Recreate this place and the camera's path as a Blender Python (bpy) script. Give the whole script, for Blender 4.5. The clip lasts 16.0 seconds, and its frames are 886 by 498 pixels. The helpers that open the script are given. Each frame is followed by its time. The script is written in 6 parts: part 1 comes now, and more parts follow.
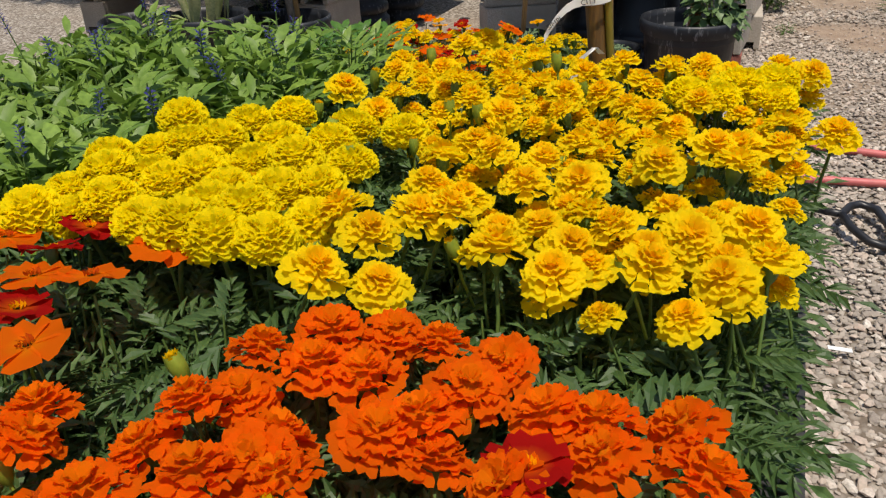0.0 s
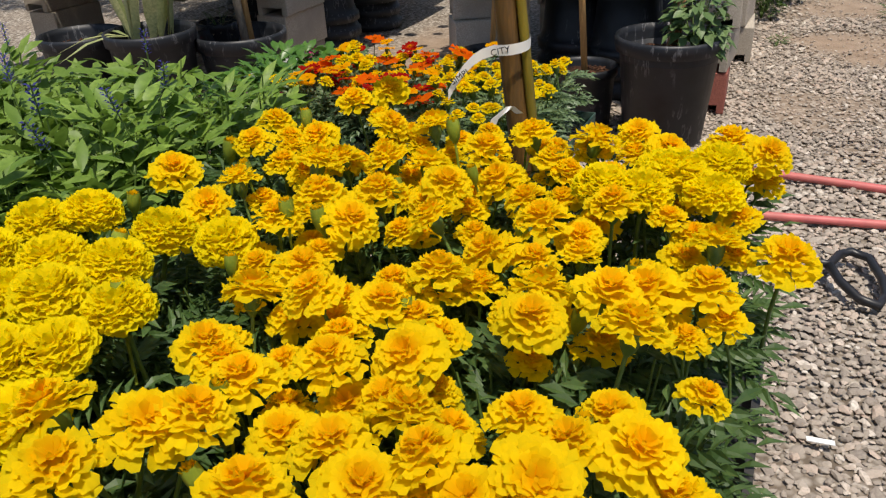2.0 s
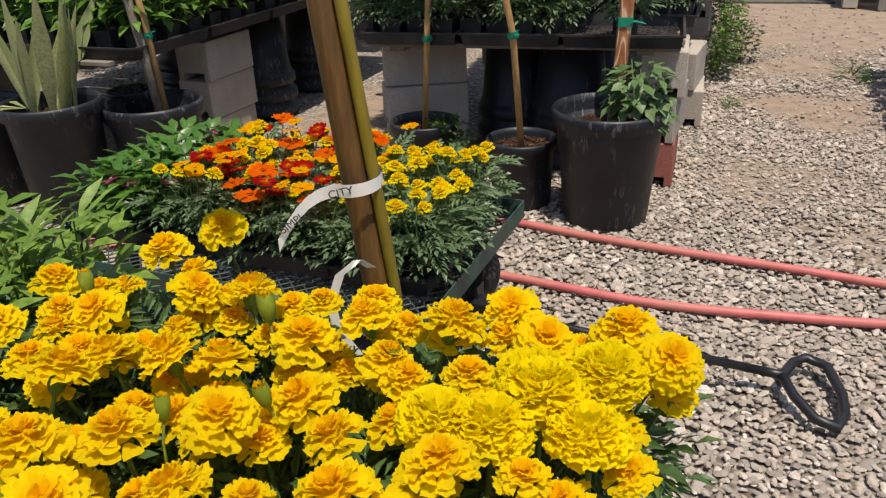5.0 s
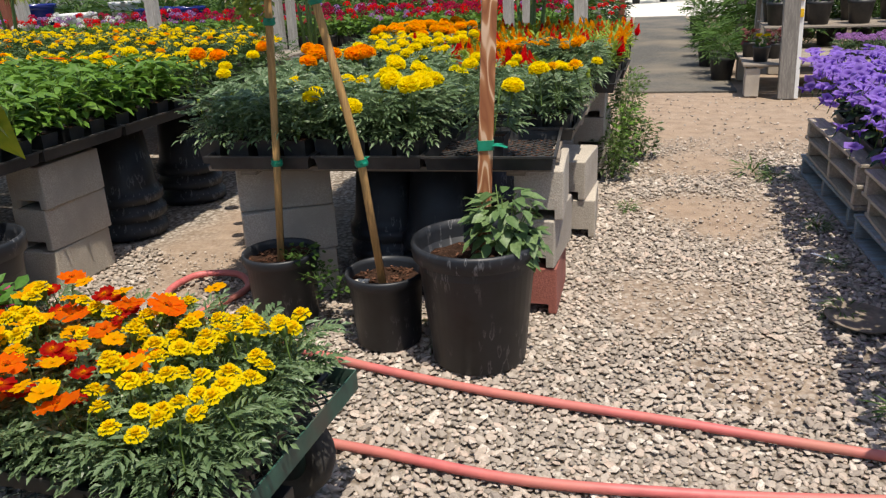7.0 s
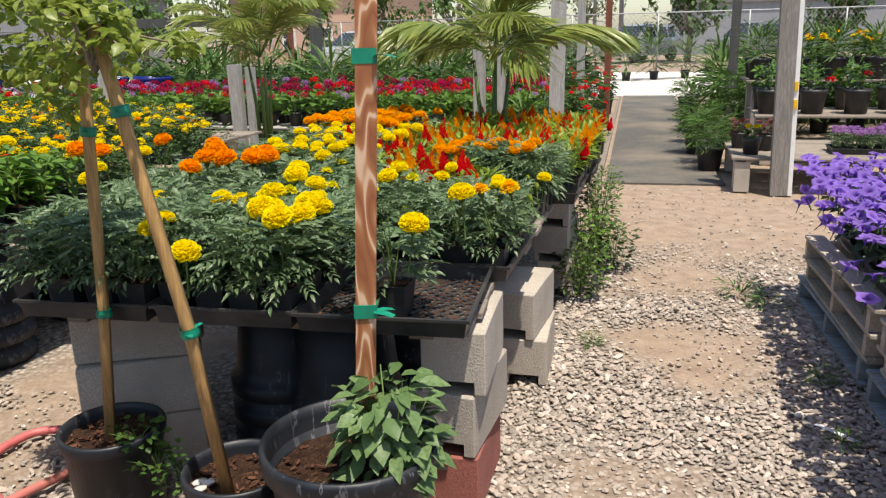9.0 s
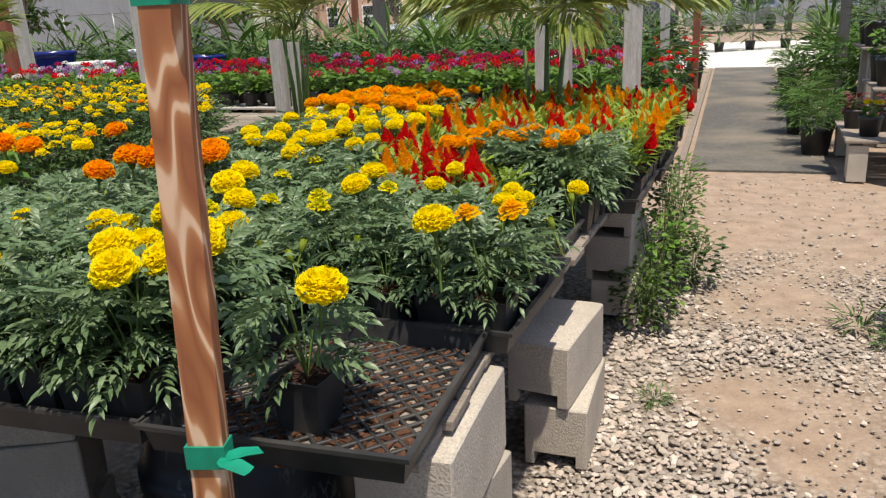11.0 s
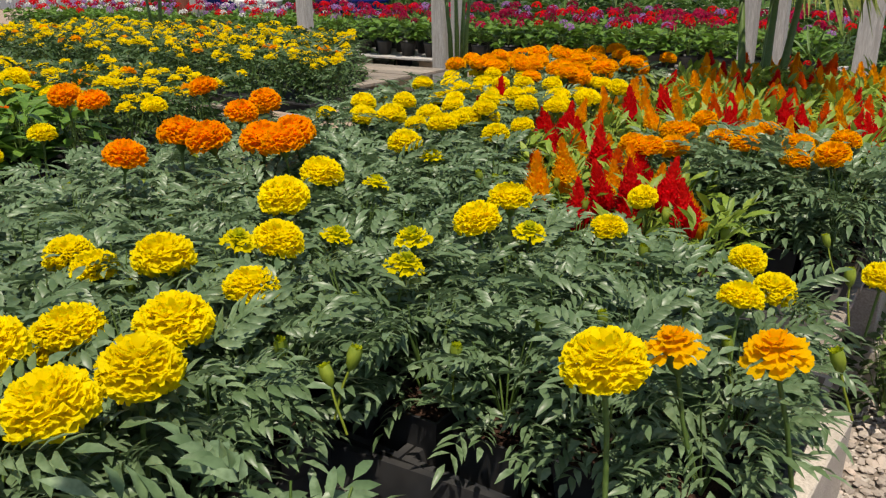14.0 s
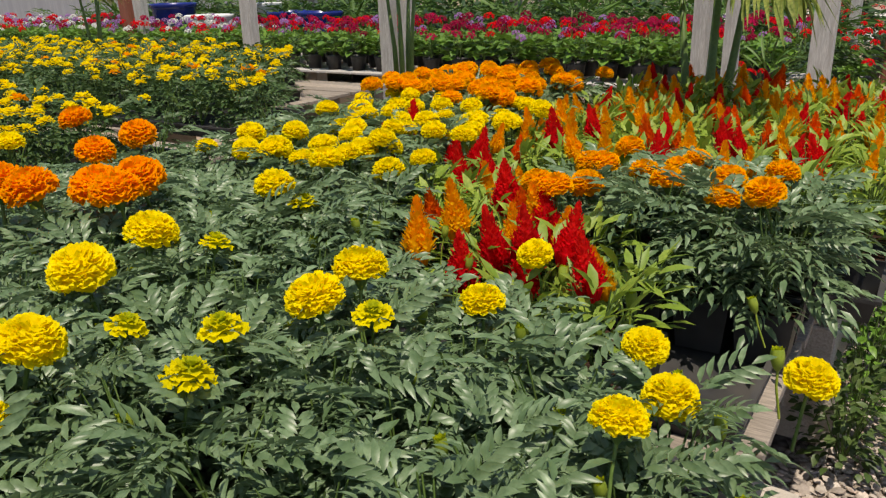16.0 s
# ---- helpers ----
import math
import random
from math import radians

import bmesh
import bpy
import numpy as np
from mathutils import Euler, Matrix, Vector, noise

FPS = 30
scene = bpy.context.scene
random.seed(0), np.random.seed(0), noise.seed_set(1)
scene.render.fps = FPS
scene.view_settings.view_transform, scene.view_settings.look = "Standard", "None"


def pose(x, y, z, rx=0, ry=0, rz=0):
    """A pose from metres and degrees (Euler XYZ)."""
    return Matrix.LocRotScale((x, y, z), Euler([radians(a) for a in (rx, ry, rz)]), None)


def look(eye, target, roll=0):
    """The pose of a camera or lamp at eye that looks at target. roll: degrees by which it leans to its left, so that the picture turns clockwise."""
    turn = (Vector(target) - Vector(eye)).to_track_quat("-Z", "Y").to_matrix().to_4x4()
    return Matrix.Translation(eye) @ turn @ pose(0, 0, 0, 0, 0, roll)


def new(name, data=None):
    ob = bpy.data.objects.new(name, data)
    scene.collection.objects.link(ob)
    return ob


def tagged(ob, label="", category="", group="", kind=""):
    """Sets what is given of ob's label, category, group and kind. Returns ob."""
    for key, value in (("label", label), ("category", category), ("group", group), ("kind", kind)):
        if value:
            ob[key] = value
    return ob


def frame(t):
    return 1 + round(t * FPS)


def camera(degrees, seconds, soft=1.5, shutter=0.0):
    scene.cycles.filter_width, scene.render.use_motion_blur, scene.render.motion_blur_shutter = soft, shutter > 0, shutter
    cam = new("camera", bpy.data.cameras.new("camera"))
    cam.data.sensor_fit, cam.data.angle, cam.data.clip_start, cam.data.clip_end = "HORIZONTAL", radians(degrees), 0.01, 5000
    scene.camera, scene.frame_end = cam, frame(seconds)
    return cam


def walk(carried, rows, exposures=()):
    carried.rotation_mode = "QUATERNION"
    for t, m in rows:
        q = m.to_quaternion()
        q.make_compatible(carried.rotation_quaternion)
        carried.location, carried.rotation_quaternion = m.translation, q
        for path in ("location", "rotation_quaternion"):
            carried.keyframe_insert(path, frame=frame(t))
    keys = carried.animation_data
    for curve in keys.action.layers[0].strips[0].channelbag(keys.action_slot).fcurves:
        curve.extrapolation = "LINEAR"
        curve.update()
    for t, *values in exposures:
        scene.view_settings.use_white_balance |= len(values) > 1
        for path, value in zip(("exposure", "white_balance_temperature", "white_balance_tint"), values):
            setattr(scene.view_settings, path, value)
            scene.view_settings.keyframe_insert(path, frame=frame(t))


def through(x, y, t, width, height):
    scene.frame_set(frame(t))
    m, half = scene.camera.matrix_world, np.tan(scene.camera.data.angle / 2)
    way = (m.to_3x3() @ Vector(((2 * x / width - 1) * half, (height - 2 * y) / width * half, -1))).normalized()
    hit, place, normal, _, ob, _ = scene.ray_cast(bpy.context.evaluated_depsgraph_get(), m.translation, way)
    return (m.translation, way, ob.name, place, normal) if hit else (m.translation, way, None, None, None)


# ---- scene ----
cam = camera(59.2, 16.0, soft=1.3)
PATH = [
    (0, (0.44, 0.268, 1.235), (0.271, 2.026, 0.296), -2.7),
    (0.5, (0.467, 0.343, 1.237), (0.311, 2.096, 0.286), -2.9),
    (1, (0.499, 0.444, 1.244), (0.342, 2.195, 0.29), -3.2),
    (1.5, (0.557, 0.536, 1.254), (0.389, 2.287, 0.301), -3.2),
    (2, (0.616, 0.615, 1.248), (0.434, 2.367, 0.3), -2.9),
    (2.5, (0.657, 0.691, 1.242), (0.471, 2.446, 0.301), -2.5),
    (3, (0.691, 0.807, 1.244), (0.517, 2.569, 0.314), -2.2),
    (3.5, (0.716, 0.874, 1.257), (0.57, 2.644, 0.338), -2.0),
    (3.7, (0.727, 0.885, 1.258), (0.594, 2.659, 0.344), -1.8),
    (5.8, (0.865, 1.054, 1.314), (0.78, 2.889, 0.524), -2.9),
    (6, (0.911, 1.087, 1.323), (0.839, 2.932, 0.554), -2.9),
    (6.5, (1.01, 1.206, 1.325), (0.99, 3.069, 0.599), -2.9),
    (7, (1.09, 1.403, 1.348), (1.132, 3.282, 0.663), -2.8),
    (7.5, (1.155, 1.601, 1.379), (1.245, 3.493, 0.736), -2.5),
    (8, (1.295, 1.816, 1.379), (1.404, 3.722, 0.785), -2.2),
    (8.5, (1.39, 1.998, 1.391), (1.486, 3.918, 0.839), -1.8),
    (9, (1.443, 2.2, 1.409), (1.506, 4.128, 0.881), -1.4),
    (9.2, (1.468, 2.274, 1.409), (1.513, 4.203, 0.883), -1.3),
    (11.3, (1.733, 3.232, 1.319), (1.53, 5.13, 0.723), -2.6),
    (11.5, (1.737, 3.328, 1.315), (1.496, 5.218, 0.705), -2.4),
    (12, (1.771, 3.527, 1.305), (1.423, 5.389, 0.663), -1.9),
    (12.5, (1.751, 3.634, 1.296), (1.31, 5.465, 0.624), -1.3),
    (13, (1.699, 3.759, 1.298), (1.198, 5.567, 0.608), -1.0),
    (13.5, (1.646, 3.851, 1.287), (1.118, 5.652, 0.594), -0.7),
    (14, (1.624, 3.909, 1.292), (1.09, 5.712, 0.613), -0.7),
    (14.5, (1.629, 3.986, 1.288), (1.1, 5.797, 0.625), -0.8),
    (15, (1.656, 4.064, 1.29), (1.141, 5.882, 0.636), -1.0),
    (15.5, (1.69, 4.143, 1.294), (1.196, 5.968, 0.641), -1.3),
    (16, (1.729, 4.22, 1.289), (1.254, 6.049, 0.632), -1.6),
]
walk(cam, [(t, look(eye, target, roll)) for t, eye, target, roll in PATH], [(0, -0.16, 6900, 10), (3.7, -0.14, 6900, 10), (6, 0.02, 6900, 10), (9, 0.3, 6900, 10), (12, 0.15, 7000, 10), (16, 0.08, 7100, 11)])

# ---- world and sun ----
world = bpy.data.worlds.new("sky")
scene.world = world
world.use_nodes = True
wn = world.node_tree.nodes
sky = wn.new("ShaderNodeTexSky")
sky.sky_type = "NISHITA"
sky.sun_disc = False
SUN_FROM = Vector((0.12, -0.3, 1.0)).normalized()
sky.sun_elevation = math.asin(SUN_FROM.z)
sky.sun_rotation = math.atan2(SUN_FROM.x, SUN_FROM.y)
world.node_tree.links.new(sky.outputs[0], wn["Background"].inputs[0])
wn["Background"].inputs[1].default_value = 0.15
sun_data = bpy.data.lights.new("sun", "SUN")
sun_data.energy, sun_data.angle, sun_data.color = 5.0, radians(0.6), (1.0, 0.95, 0.87)
sun = new("sun", sun_data)
sun.matrix_world = look(SUN_FROM * 30, (0, 0, 0))


# ---- materials ----
def ramp(nt, fac, stops):
    r = nt.nodes.new("ShaderNodeValToRGB")
    while len(r.color_ramp.elements) < len(stops):
        r.color_ramp.elements.new(0.5)
    for e, (p, c) in zip(r.color_ramp.elements, stops):
        e.position, e.color = p, (*c, 1)
    nt.links.new(fac, r.inputs[0])
    return r.outputs[0]


def mixc(nt, fac, a, b, how="MIX"):
    m = nt.nodes.new("ShaderNodeMix")
    m.data_type, m.blend_type = "RGBA", how
    for sock, v in ((m.inputs[0], fac), (m.inputs[6], a), (m.inputs[7], b)):
        if isinstance(v, (int, float)):
            sock.default_value = v
        elif isinstance(v, tuple):
            sock.default_value = (*v, 1)
        else:
            nt.links.new(v, sock)
    return m.outputs[2]


def noise_tex(nt, scale, detail=4, coord="Object", stretch=None):
    tc = nt.nodes.new("ShaderNodeTexCoord")
    n = nt.nodes.new("ShaderNodeTexNoise")
    n.inputs["Scale"].default_value, n.inputs["Detail"].default_value = scale, detail
    out = tc.outputs[coord]
    if stretch:
        mp = nt.nodes.new("ShaderNodeMapping")
        mp.inputs["Scale"].default_value = stretch
        nt.links.new(out, mp.inputs[0])
        out = mp.outputs[0]
    nt.links.new(out, n.inputs["Vector"])
    return n.outputs["Fac"]


def shade(v, k):
    return tuple(min(1, c * k) for c in v)


def mat(name, base, rough=0.6, metal=0.0, vary=0.25, grain=40, stain=4, bump=0.2, dist=0.01, dirt=None, stretch=None, spread=0.0, spec=0.5):
    """base colour with fine grain, broad stains, piece-to-piece spread and relief."""
    m = bpy.data.materials.new(name)
    m.use_nodes = True
    nt = m.node_tree
    b = nt.nodes["Principled BSDF"]
    g = noise_tex(nt, grain, 6, stretch=stretch)
    st = noise_tex(nt, stain, 3, stretch=stretch)
    col = ramp(nt, g, [(0.3, shade(base, 1 - vary)), (0.7, shade(base, 1 + vary))])
    col = mixc(nt, ramp(nt, st, [(0.42, (0, 0, 0)), (0.68, (1, 1, 1))]), col, dirt or shade(base, 1 - vary * 0.8))
    if spread:
        oi = nt.nodes.new("ShaderNodeObjectInfo")
        ge = nt.nodes.new("ShaderNodeNewGeometry")
        ad = nt.nodes.new("ShaderNodeMath")
        ad.operation = "ADD"
        nt.links.new(oi.outputs["Random"], ad.inputs[0])
        nt.links.new(ge.outputs["Random Per Island"], ad.inputs[1])
        fr = nt.nodes.new("ShaderNodeMath")
        fr.operation = "FRACT"
        nt.links.new(ad.outputs[0], fr.inputs[0])
        col = mixc(nt, 1.0, col, ramp(nt, fr.outputs[0], [(0, (1 - spread,) * 3), (1, (1,) * 3)]), "MULTIPLY")
    nt.links.new(col, b.inputs["Base Color"])
    b.inputs["Metallic"].default_value = metal
    b.inputs["Specular IOR Level"].default_value = spec
    nt.links.new(ramp(nt, st, [(0.3, (rough,) * 3), (0.8, (min(1, rough + 0.18),) * 3)]), b.inputs["Roughness"])
    if bump:
        bp = nt.nodes.new("ShaderNodeBump")
        bp.inputs["Strength"].default_value, bp.inputs["Distance"].default_value = bump, dist
        nt.links.new(g, bp.inputs["Height"])
        nt.links.new(bp.outputs[0], b.inputs["Normal"])
    return m


def leaf_mat(name, base, tip, rough=0.5, through=0.25, spread=0.45, spec=0.4):
    """leaf or petal: each blade its own tone, some light passes through."""
    m = bpy.data.materials.new(name)
    m.use_nodes = True
    nt = m.node_tree
    b = nt.nodes["Principled BSDF"]
    ge = nt.nodes.new("ShaderNodeNewGeometry")
    oi = nt.nodes.new("ShaderNodeObjectInfo")
    col = mixc(nt, ge.outputs["Random Per Island"], base, tip)
    col = mixc(nt, 1.0, col, ramp(nt, oi.outputs["Random"], [(0, (1 - spread,) * 3), (1, (1,) * 3)]), "MULTIPLY")
    col = mixc(nt, ramp(nt, noise_tex(nt, 90, 3), [(0.35, (0, 0, 0)), (0.75, (1, 1, 1))]), col, shade(base, 0.75))
    nt.links.new(col, b.inputs["Base Color"])
    b.inputs["Roughness"].default_value = rough
    b.inputs["Specular IOR Level"].default_value = spec
    tr = nt.nodes.new("ShaderNodeBsdfTranslucent")
    nt.links.new(col, tr.inputs[0])
    mx = nt.nodes.new("ShaderNodeMixShader")
    mx.inputs[0].default_value = through
    nt.links.new(b.outputs[0], mx.inputs[1])
    nt.links.new(tr.outputs[0], mx.inputs[2])
    nt.links.new(mx.outputs[0], nt.nodes["Material Output"].inputs[0])
    return m


def petal_mat(name, edge, heart, radius, spread=0.08, through=0.58):
    """petals that pass from the heart's colour to the edge's over a flower of that radius."""
    m = leaf_mat(name, edge, shade(edge, 0.9), 0.8, through, spread, 0.08)
    nt = m.node_tree
    tc = nt.nodes.new("ShaderNodeTexCoord")
    ln = nt.nodes.new("ShaderNodeVectorMath")
    ln.operation = "LENGTH"
    fl = nt.nodes.new("ShaderNodeVectorMath")
    fl.operation = "MULTIPLY"
    fl.inputs[1].default_value = (1 / radius, 1 / radius, 0)
    nt.links.new(tc.outputs["Object"], fl.inputs[0])
    nt.links.new(fl.outputs[0], ln.inputs[0])
    ge = nt.nodes.new("ShaderNodeNewGeometry")
    oi = nt.nodes.new("ShaderNodeObjectInfo")
    col = ramp(nt, ln.outputs["Value"], [(0.15, heart), (0.7, edge)])
    col = mixc(nt, 1.0, col, ramp(nt, ge.outputs["Random Per Island"], [(0, (0.88,) * 3), (1, (1,) * 3)]), "MULTIPLY")
    col = mixc(nt, 1.0, col, ramp(nt, oi.outputs["Random"], [(0, (1 - spread,) * 3), (1, (1,) * 3)]), "MULTIPLY")
    nt.links.new(col, nt.nodes["Principled BSDF"].inputs["Base Color"])
    for n in nt.nodes:
        if n.type == "BSDF_TRANSLUCENT":
            nt.links.new(col, n.inputs[0])
    return m


def scuffed(m):
    """pale scratches and a dusty foot on dark plastic."""
    nt = m.node_tree
    b = nt.nodes["Principled BSDF"]
    old = b.inputs["Base Color"].links[0].from_socket
    fine = ramp(nt, noise_tex(nt, 26, 5, stretch=(1.6, 1.6, 0.45)), [(0.57, (0, 0, 0)), (0.61, (1, 1, 1)), (0.65, (0, 0, 0))])
    wide = ramp(nt, noise_tex(nt, 5, 2), [(0.46, (0, 0, 0)), (0.6, (0.8, 0.8, 0.8))])
    both = mixc(nt, 1.0, fine, wide, "MULTIPLY")
    nt.links.new(mixc(nt, both, old, (0.17, 0.17, 0.18)), b.inputs["Base Color"])


M_CONCRETE = mat("concrete_block", (0.47, 0.415, 0.345), 0.9, vary=0.22, grain=160, stain=5, bump=0.6, dist=0.004, spread=0.2)
M_REDBLOCK = mat("red_block", (0.30, 0.10, 0.075), 0.9, vary=0.25, grain=140, stain=6, bump=0.5, dist=0.004)
M_BLACK = mat("black_plastic", (0.022, 0.023, 0.025), 0.42, vary=0.3, grain=30, stain=7, bump=0.05, dirt=(0.055, 0.05, 0.045), spread=0.2)
M_POT = mat("pot_plastic", (0.012, 0.014, 0.018), 0.42, vary=0.4, grain=14, stain=6, bump=0.08, dirt=(0.024, 0.026, 0.031), spec=0.4)
scuffed(M_POT)
M_SOIL = mat("soil", (0.05, 0.027, 0.018), 0.95, vary=0.6, grain=150, stain=30, bump=1.0, dist=0.012, spec=0.08)
M_CHIP = mat("bark_chip", (0.13, 0.062, 0.038), 0.9, vary=0.4, grain=90, spread=0.6, spec=0.1)
M_WOOD = mat("weathered_wood", (0.30, 0.25, 0.20), 0.85, vary=0.35, grain=30, stain=6, bump=0.4, dist=0.003, stretch=(1, 12, 12), spread=0.3)
M_POST = mat("grey_post_wood", (0.42, 0.40, 0.37), 0.85, vary=0.3, grain=24, stain=5, bump=0.4, dist=0.003, stretch=(14, 14, 1), spread=0.15)
M_GREYPOST = mat("silvered_timber", (0.25, 0.23, 0.205), 0.85, vary=0.35, grain=24, stain=5, bump=0.4, dist=0.003, stretch=(14, 14, 1))
M_REDPOST = mat("red_painted_wood", (0.22, 0.07, 0.04), 0.8, vary=0.3, grain=24, stretch=(14, 14, 1))
M_STAKE = mat("stake_wood", (0.43, 0.25, 0.09), 0.65, vary=0.35, grain=18, stain=5, bump=0.2, dist=0.003, stretch=(14, 14, 1))
M_REDWOOD = mat("redwood_stake", (0.34, 0.13, 0.055), 0.65, vary=0.4, grain=22, stain=7, bump=0.15, dist=0.003, stretch=(10, 10, 1), dirt=(0.50, 0.30, 0.17))


def cathedral(m):
    """flat-sawn grain: nested pale arches along the board."""
    nt = m.node_tree
    n = noise_tex(nt, 11.0, 2, stretch=(1.0, 1.0, 0.17))
    k = nt.nodes.new("ShaderNodeMath")
    k.operation, k.inputs[1].default_value = "MULTIPLY", 11.0
    nt.links.new(n, k.inputs[0])
    w = nt.nodes.new("ShaderNodeMath")
    w.operation, w.inputs[1].default_value = "PINGPONG", 0.5
    nt.links.new(k.outputs[0], w.inputs[0])
    col = ramp(nt, w.outputs[0], [(0.0, (0.26, 0.085, 0.032)), (0.28, (0.36, 0.14, 0.055)), (0.37, (0.44, 0.2, 0.09)), (0.43, (0.64, 0.42, 0.27)), (0.5, (0.68, 0.46, 0.31))])
    nt.links.new(col, nt.nodes["Principled BSDF"].inputs["Base Color"])


cathedral(M_REDWOOD)
M_BARK = mat("bark", (0.24, 0.20, 0.15), 0.9, vary=0.4, grain=30, stain=9, bump=0.6, dist=0.006, stretch=(6, 6, 1.5))
M_TIE = mat("green_tie_tape", (0.0, 0.22, 0.13), 0.35, vary=0.2, grain=30, bump=0.1)
M_HOSE = mat("pink_hose_rubber", (0.52, 0.125, 0.12), 0.5, vary=0.15, grain=20, stain=3, bump=0.05, dirt=(0.46, 0.17, 0.13))
M_GREENPAINT = mat("green_painted_steel", (0.022, 0.075, 0.055), 0.5, vary=0.3, grain=20, stain=8, bump=0.1, dirt=(0.06, 0.06, 0.045))
M_MESH = mat("worn_mesh_steel", (0.075, 0.095, 0.085), 0.55, metal=0.4, vary=0.4, grain=25)
M_BLACKSTEEL = mat("black_steel", (0.015, 0.015, 0.017), 0.35, vary=0.3, grain=25, bump=0.05)
M_RUBBER = mat("tyre_rubber", (0.03, 0.028, 0.026), 0.85, vary=0.4, grain=40, bump=0.3, dirt=(0.1, 0.085, 0.065))
M_MAT = mat("weed_cloth", (0.085, 0.08, 0.07), 0.9, vary=0.3, grain=30, stain=0.9, bump=0.3, dist=0.01, dirt=(0.19, 0.16, 0.12))
M_PALE = mat("pale_concrete", (0.62, 0.58, 0.52), 0.9, vary=0.12, grain=8, stain=0.5)
M_BLUEGLAZE = mat("blue_glaze", (0.01, 0.02, 0.16), 0.15, vary=0.2, grain=6)
M_WHITEPOT = mat("white_pot", (0.62, 0.62, 0.62), 0.5, vary=0.1, grain=10)
M_REDPOT = mat("red_pot", (0.30, 0.03, 0.03), 0.35, vary=0.2, grain=8)
M_WHITE = mat("white_plastic", (0.78, 0.78, 0.76), 0.5, vary=0.06, grain=20)
M_INK = mat("label_ink", (0.02, 0.02, 0.025), 0.6, vary=0.1)
M_YELLOWTAG = mat("yellow_tag", (0.80, 0.48, 0.01), 0.5, vary=0.1)
M_BLUEWOOD = mat("blue_pallet_paint", (0.26, 0.32, 0.36), 0.8, vary=0.4, grain=26, stain=5, bump=0.3, dirt=(0.26, 0.24, 0.21), stretch=(1, 12, 12))

M_PALLET = mat("pallet_wood", (0.54, 0.46, 0.37), 0.85, vary=0.3, grain=30, stain=6, bump=0.4, dist=0.003, stretch=(12, 1, 12), spread=0.2)

G_MARI = leaf_mat("marigold_leaf", (0.05, 0.105, 0.025), (0.11, 0.19, 0.055), 0.5, 0.22, 0.3)
G_BLUISH = leaf_mat("tagetes_leaf", (0.105, 0.175, 0.07), (0.25, 0.345, 0.185), 0.38, 0.3, 0.18)
G_BROAD = leaf_mat("broad_leaf", (0.09, 0.2, 0.02), (0.19, 0.34, 0.05), 0.45, 0.3, 0.25)
G_SALVIA = leaf_mat("salvia_leaf", (0.14, 0.25, 0.03), (0.27, 0.4, 0.07), 0.5, 0.3, 0.25)
G_LIME = leaf_mat("lime_leaf", (0.2, 0.32, 0.035), (0.4, 0.49, 0.07), 0.5, 0.35, 0.25)
G_VINCA = leaf_mat("vinca_leaf", (0.06, 0.16, 0.02), (0.13, 0.27, 0.04), 0.35, 0.25, 0.2)
G_DARK = leaf_mat("dark_leaf", (0.02, 0.055, 0.014), (0.05, 0.11, 0.03), 0.5, 0.2)
G_FERN = leaf_mat("fern_leaf", (0.06, 0.14, 0.02), (0.13, 0.22, 0.04), 0.55, 0.25)
G_PALM = leaf_mat("palm_leaf", (0.16, 0.24, 0.04), (0.42, 0.43, 0.12), 0.35, 0.35, 0.15)
G_SANS = leaf_mat("sword_leaf", (0.30, 0.36, 0.14), (0.62, 0.60, 0.28), 0.45, 0.15, 0.2)
G_BUD = leaf_mat("bud_green", (0.24, 0.33, 0.03), (0.36, 0.42, 0.05), 0.5, 0.2, 0.2)
G_STEM = leaf_mat("stem_green", (0.09, 0.16, 0.03), (0.14, 0.22, 0.05), 0.5, 0.1, 0.2)
P_YELLOW = petal_mat("yellow_petal", (0.97, 0.74, 0.012), (0.97, 0.57, 0.006), 0.023)
P_LEMON = petal_mat("lemon_petal", (0.97, 0.81, 0.012), (0.95, 0.77, 0.01), 0.032)
P_ORANGE = petal_mat("orange_petal", (0.92, 0.15, 0.003), (0.92, 0.24, 0.004), 0.026)
P_CART = petal_mat("bright_yellow_petal", (0.97, 0.75, 0.01), (0.97, 0.66, 0.008), 0.019)
P_LIMEBUD = petal_mat("lime_bud_petal", (0.42, 0.5, 0.015), (0.5, 0.55, 0.015), 0.02)
P_DEEP = petal_mat("deep_orange_petal", (0.97, 0.39, 0.003), (0.97, 0.33, 0.003), 0.03)
P_GOLD = petal_mat("gold_petal", (0.97, 0.58, 0.006), (0.97, 0.48, 0.004), 0.026)
P_AMBER = petal_mat("amber_petal", (0.97, 0.48, 0.003), (0.97, 0.42, 0.003), 0.03)
P_RED = petal_mat("red_petal", (0.45, 0.008, 0.006), (0.70, 0.12, 0.005), 0.02)
P_HALF = petal_mat("half_open_petal", (0.88, 0.74, 0.008), (0.46, 0.5, 0.015), 0.03)
P_EMBER = petal_mat("ember_plume", (0.95, 0.13, 0.008), (0.95, 0.2, 0.008), 0.03, 0.15, 0.7)
P_SCARLET = petal_mat("scarlet_plume", (0.85, 0.01, 0.02), (0.9, 0.03, 0.02), 0.03, 0.12, 0.7)
P_FLAME = petal_mat("flame_plume", (1.0, 0.56, 0.012), (1.0, 0.44, 0.01), 0.03, 0.12, 0.75)
P_VIOLET = petal_mat("violet_petal", (0.42, 0.26, 0.82), (0.22, 0.09, 0.52), 0.032, 0.3)
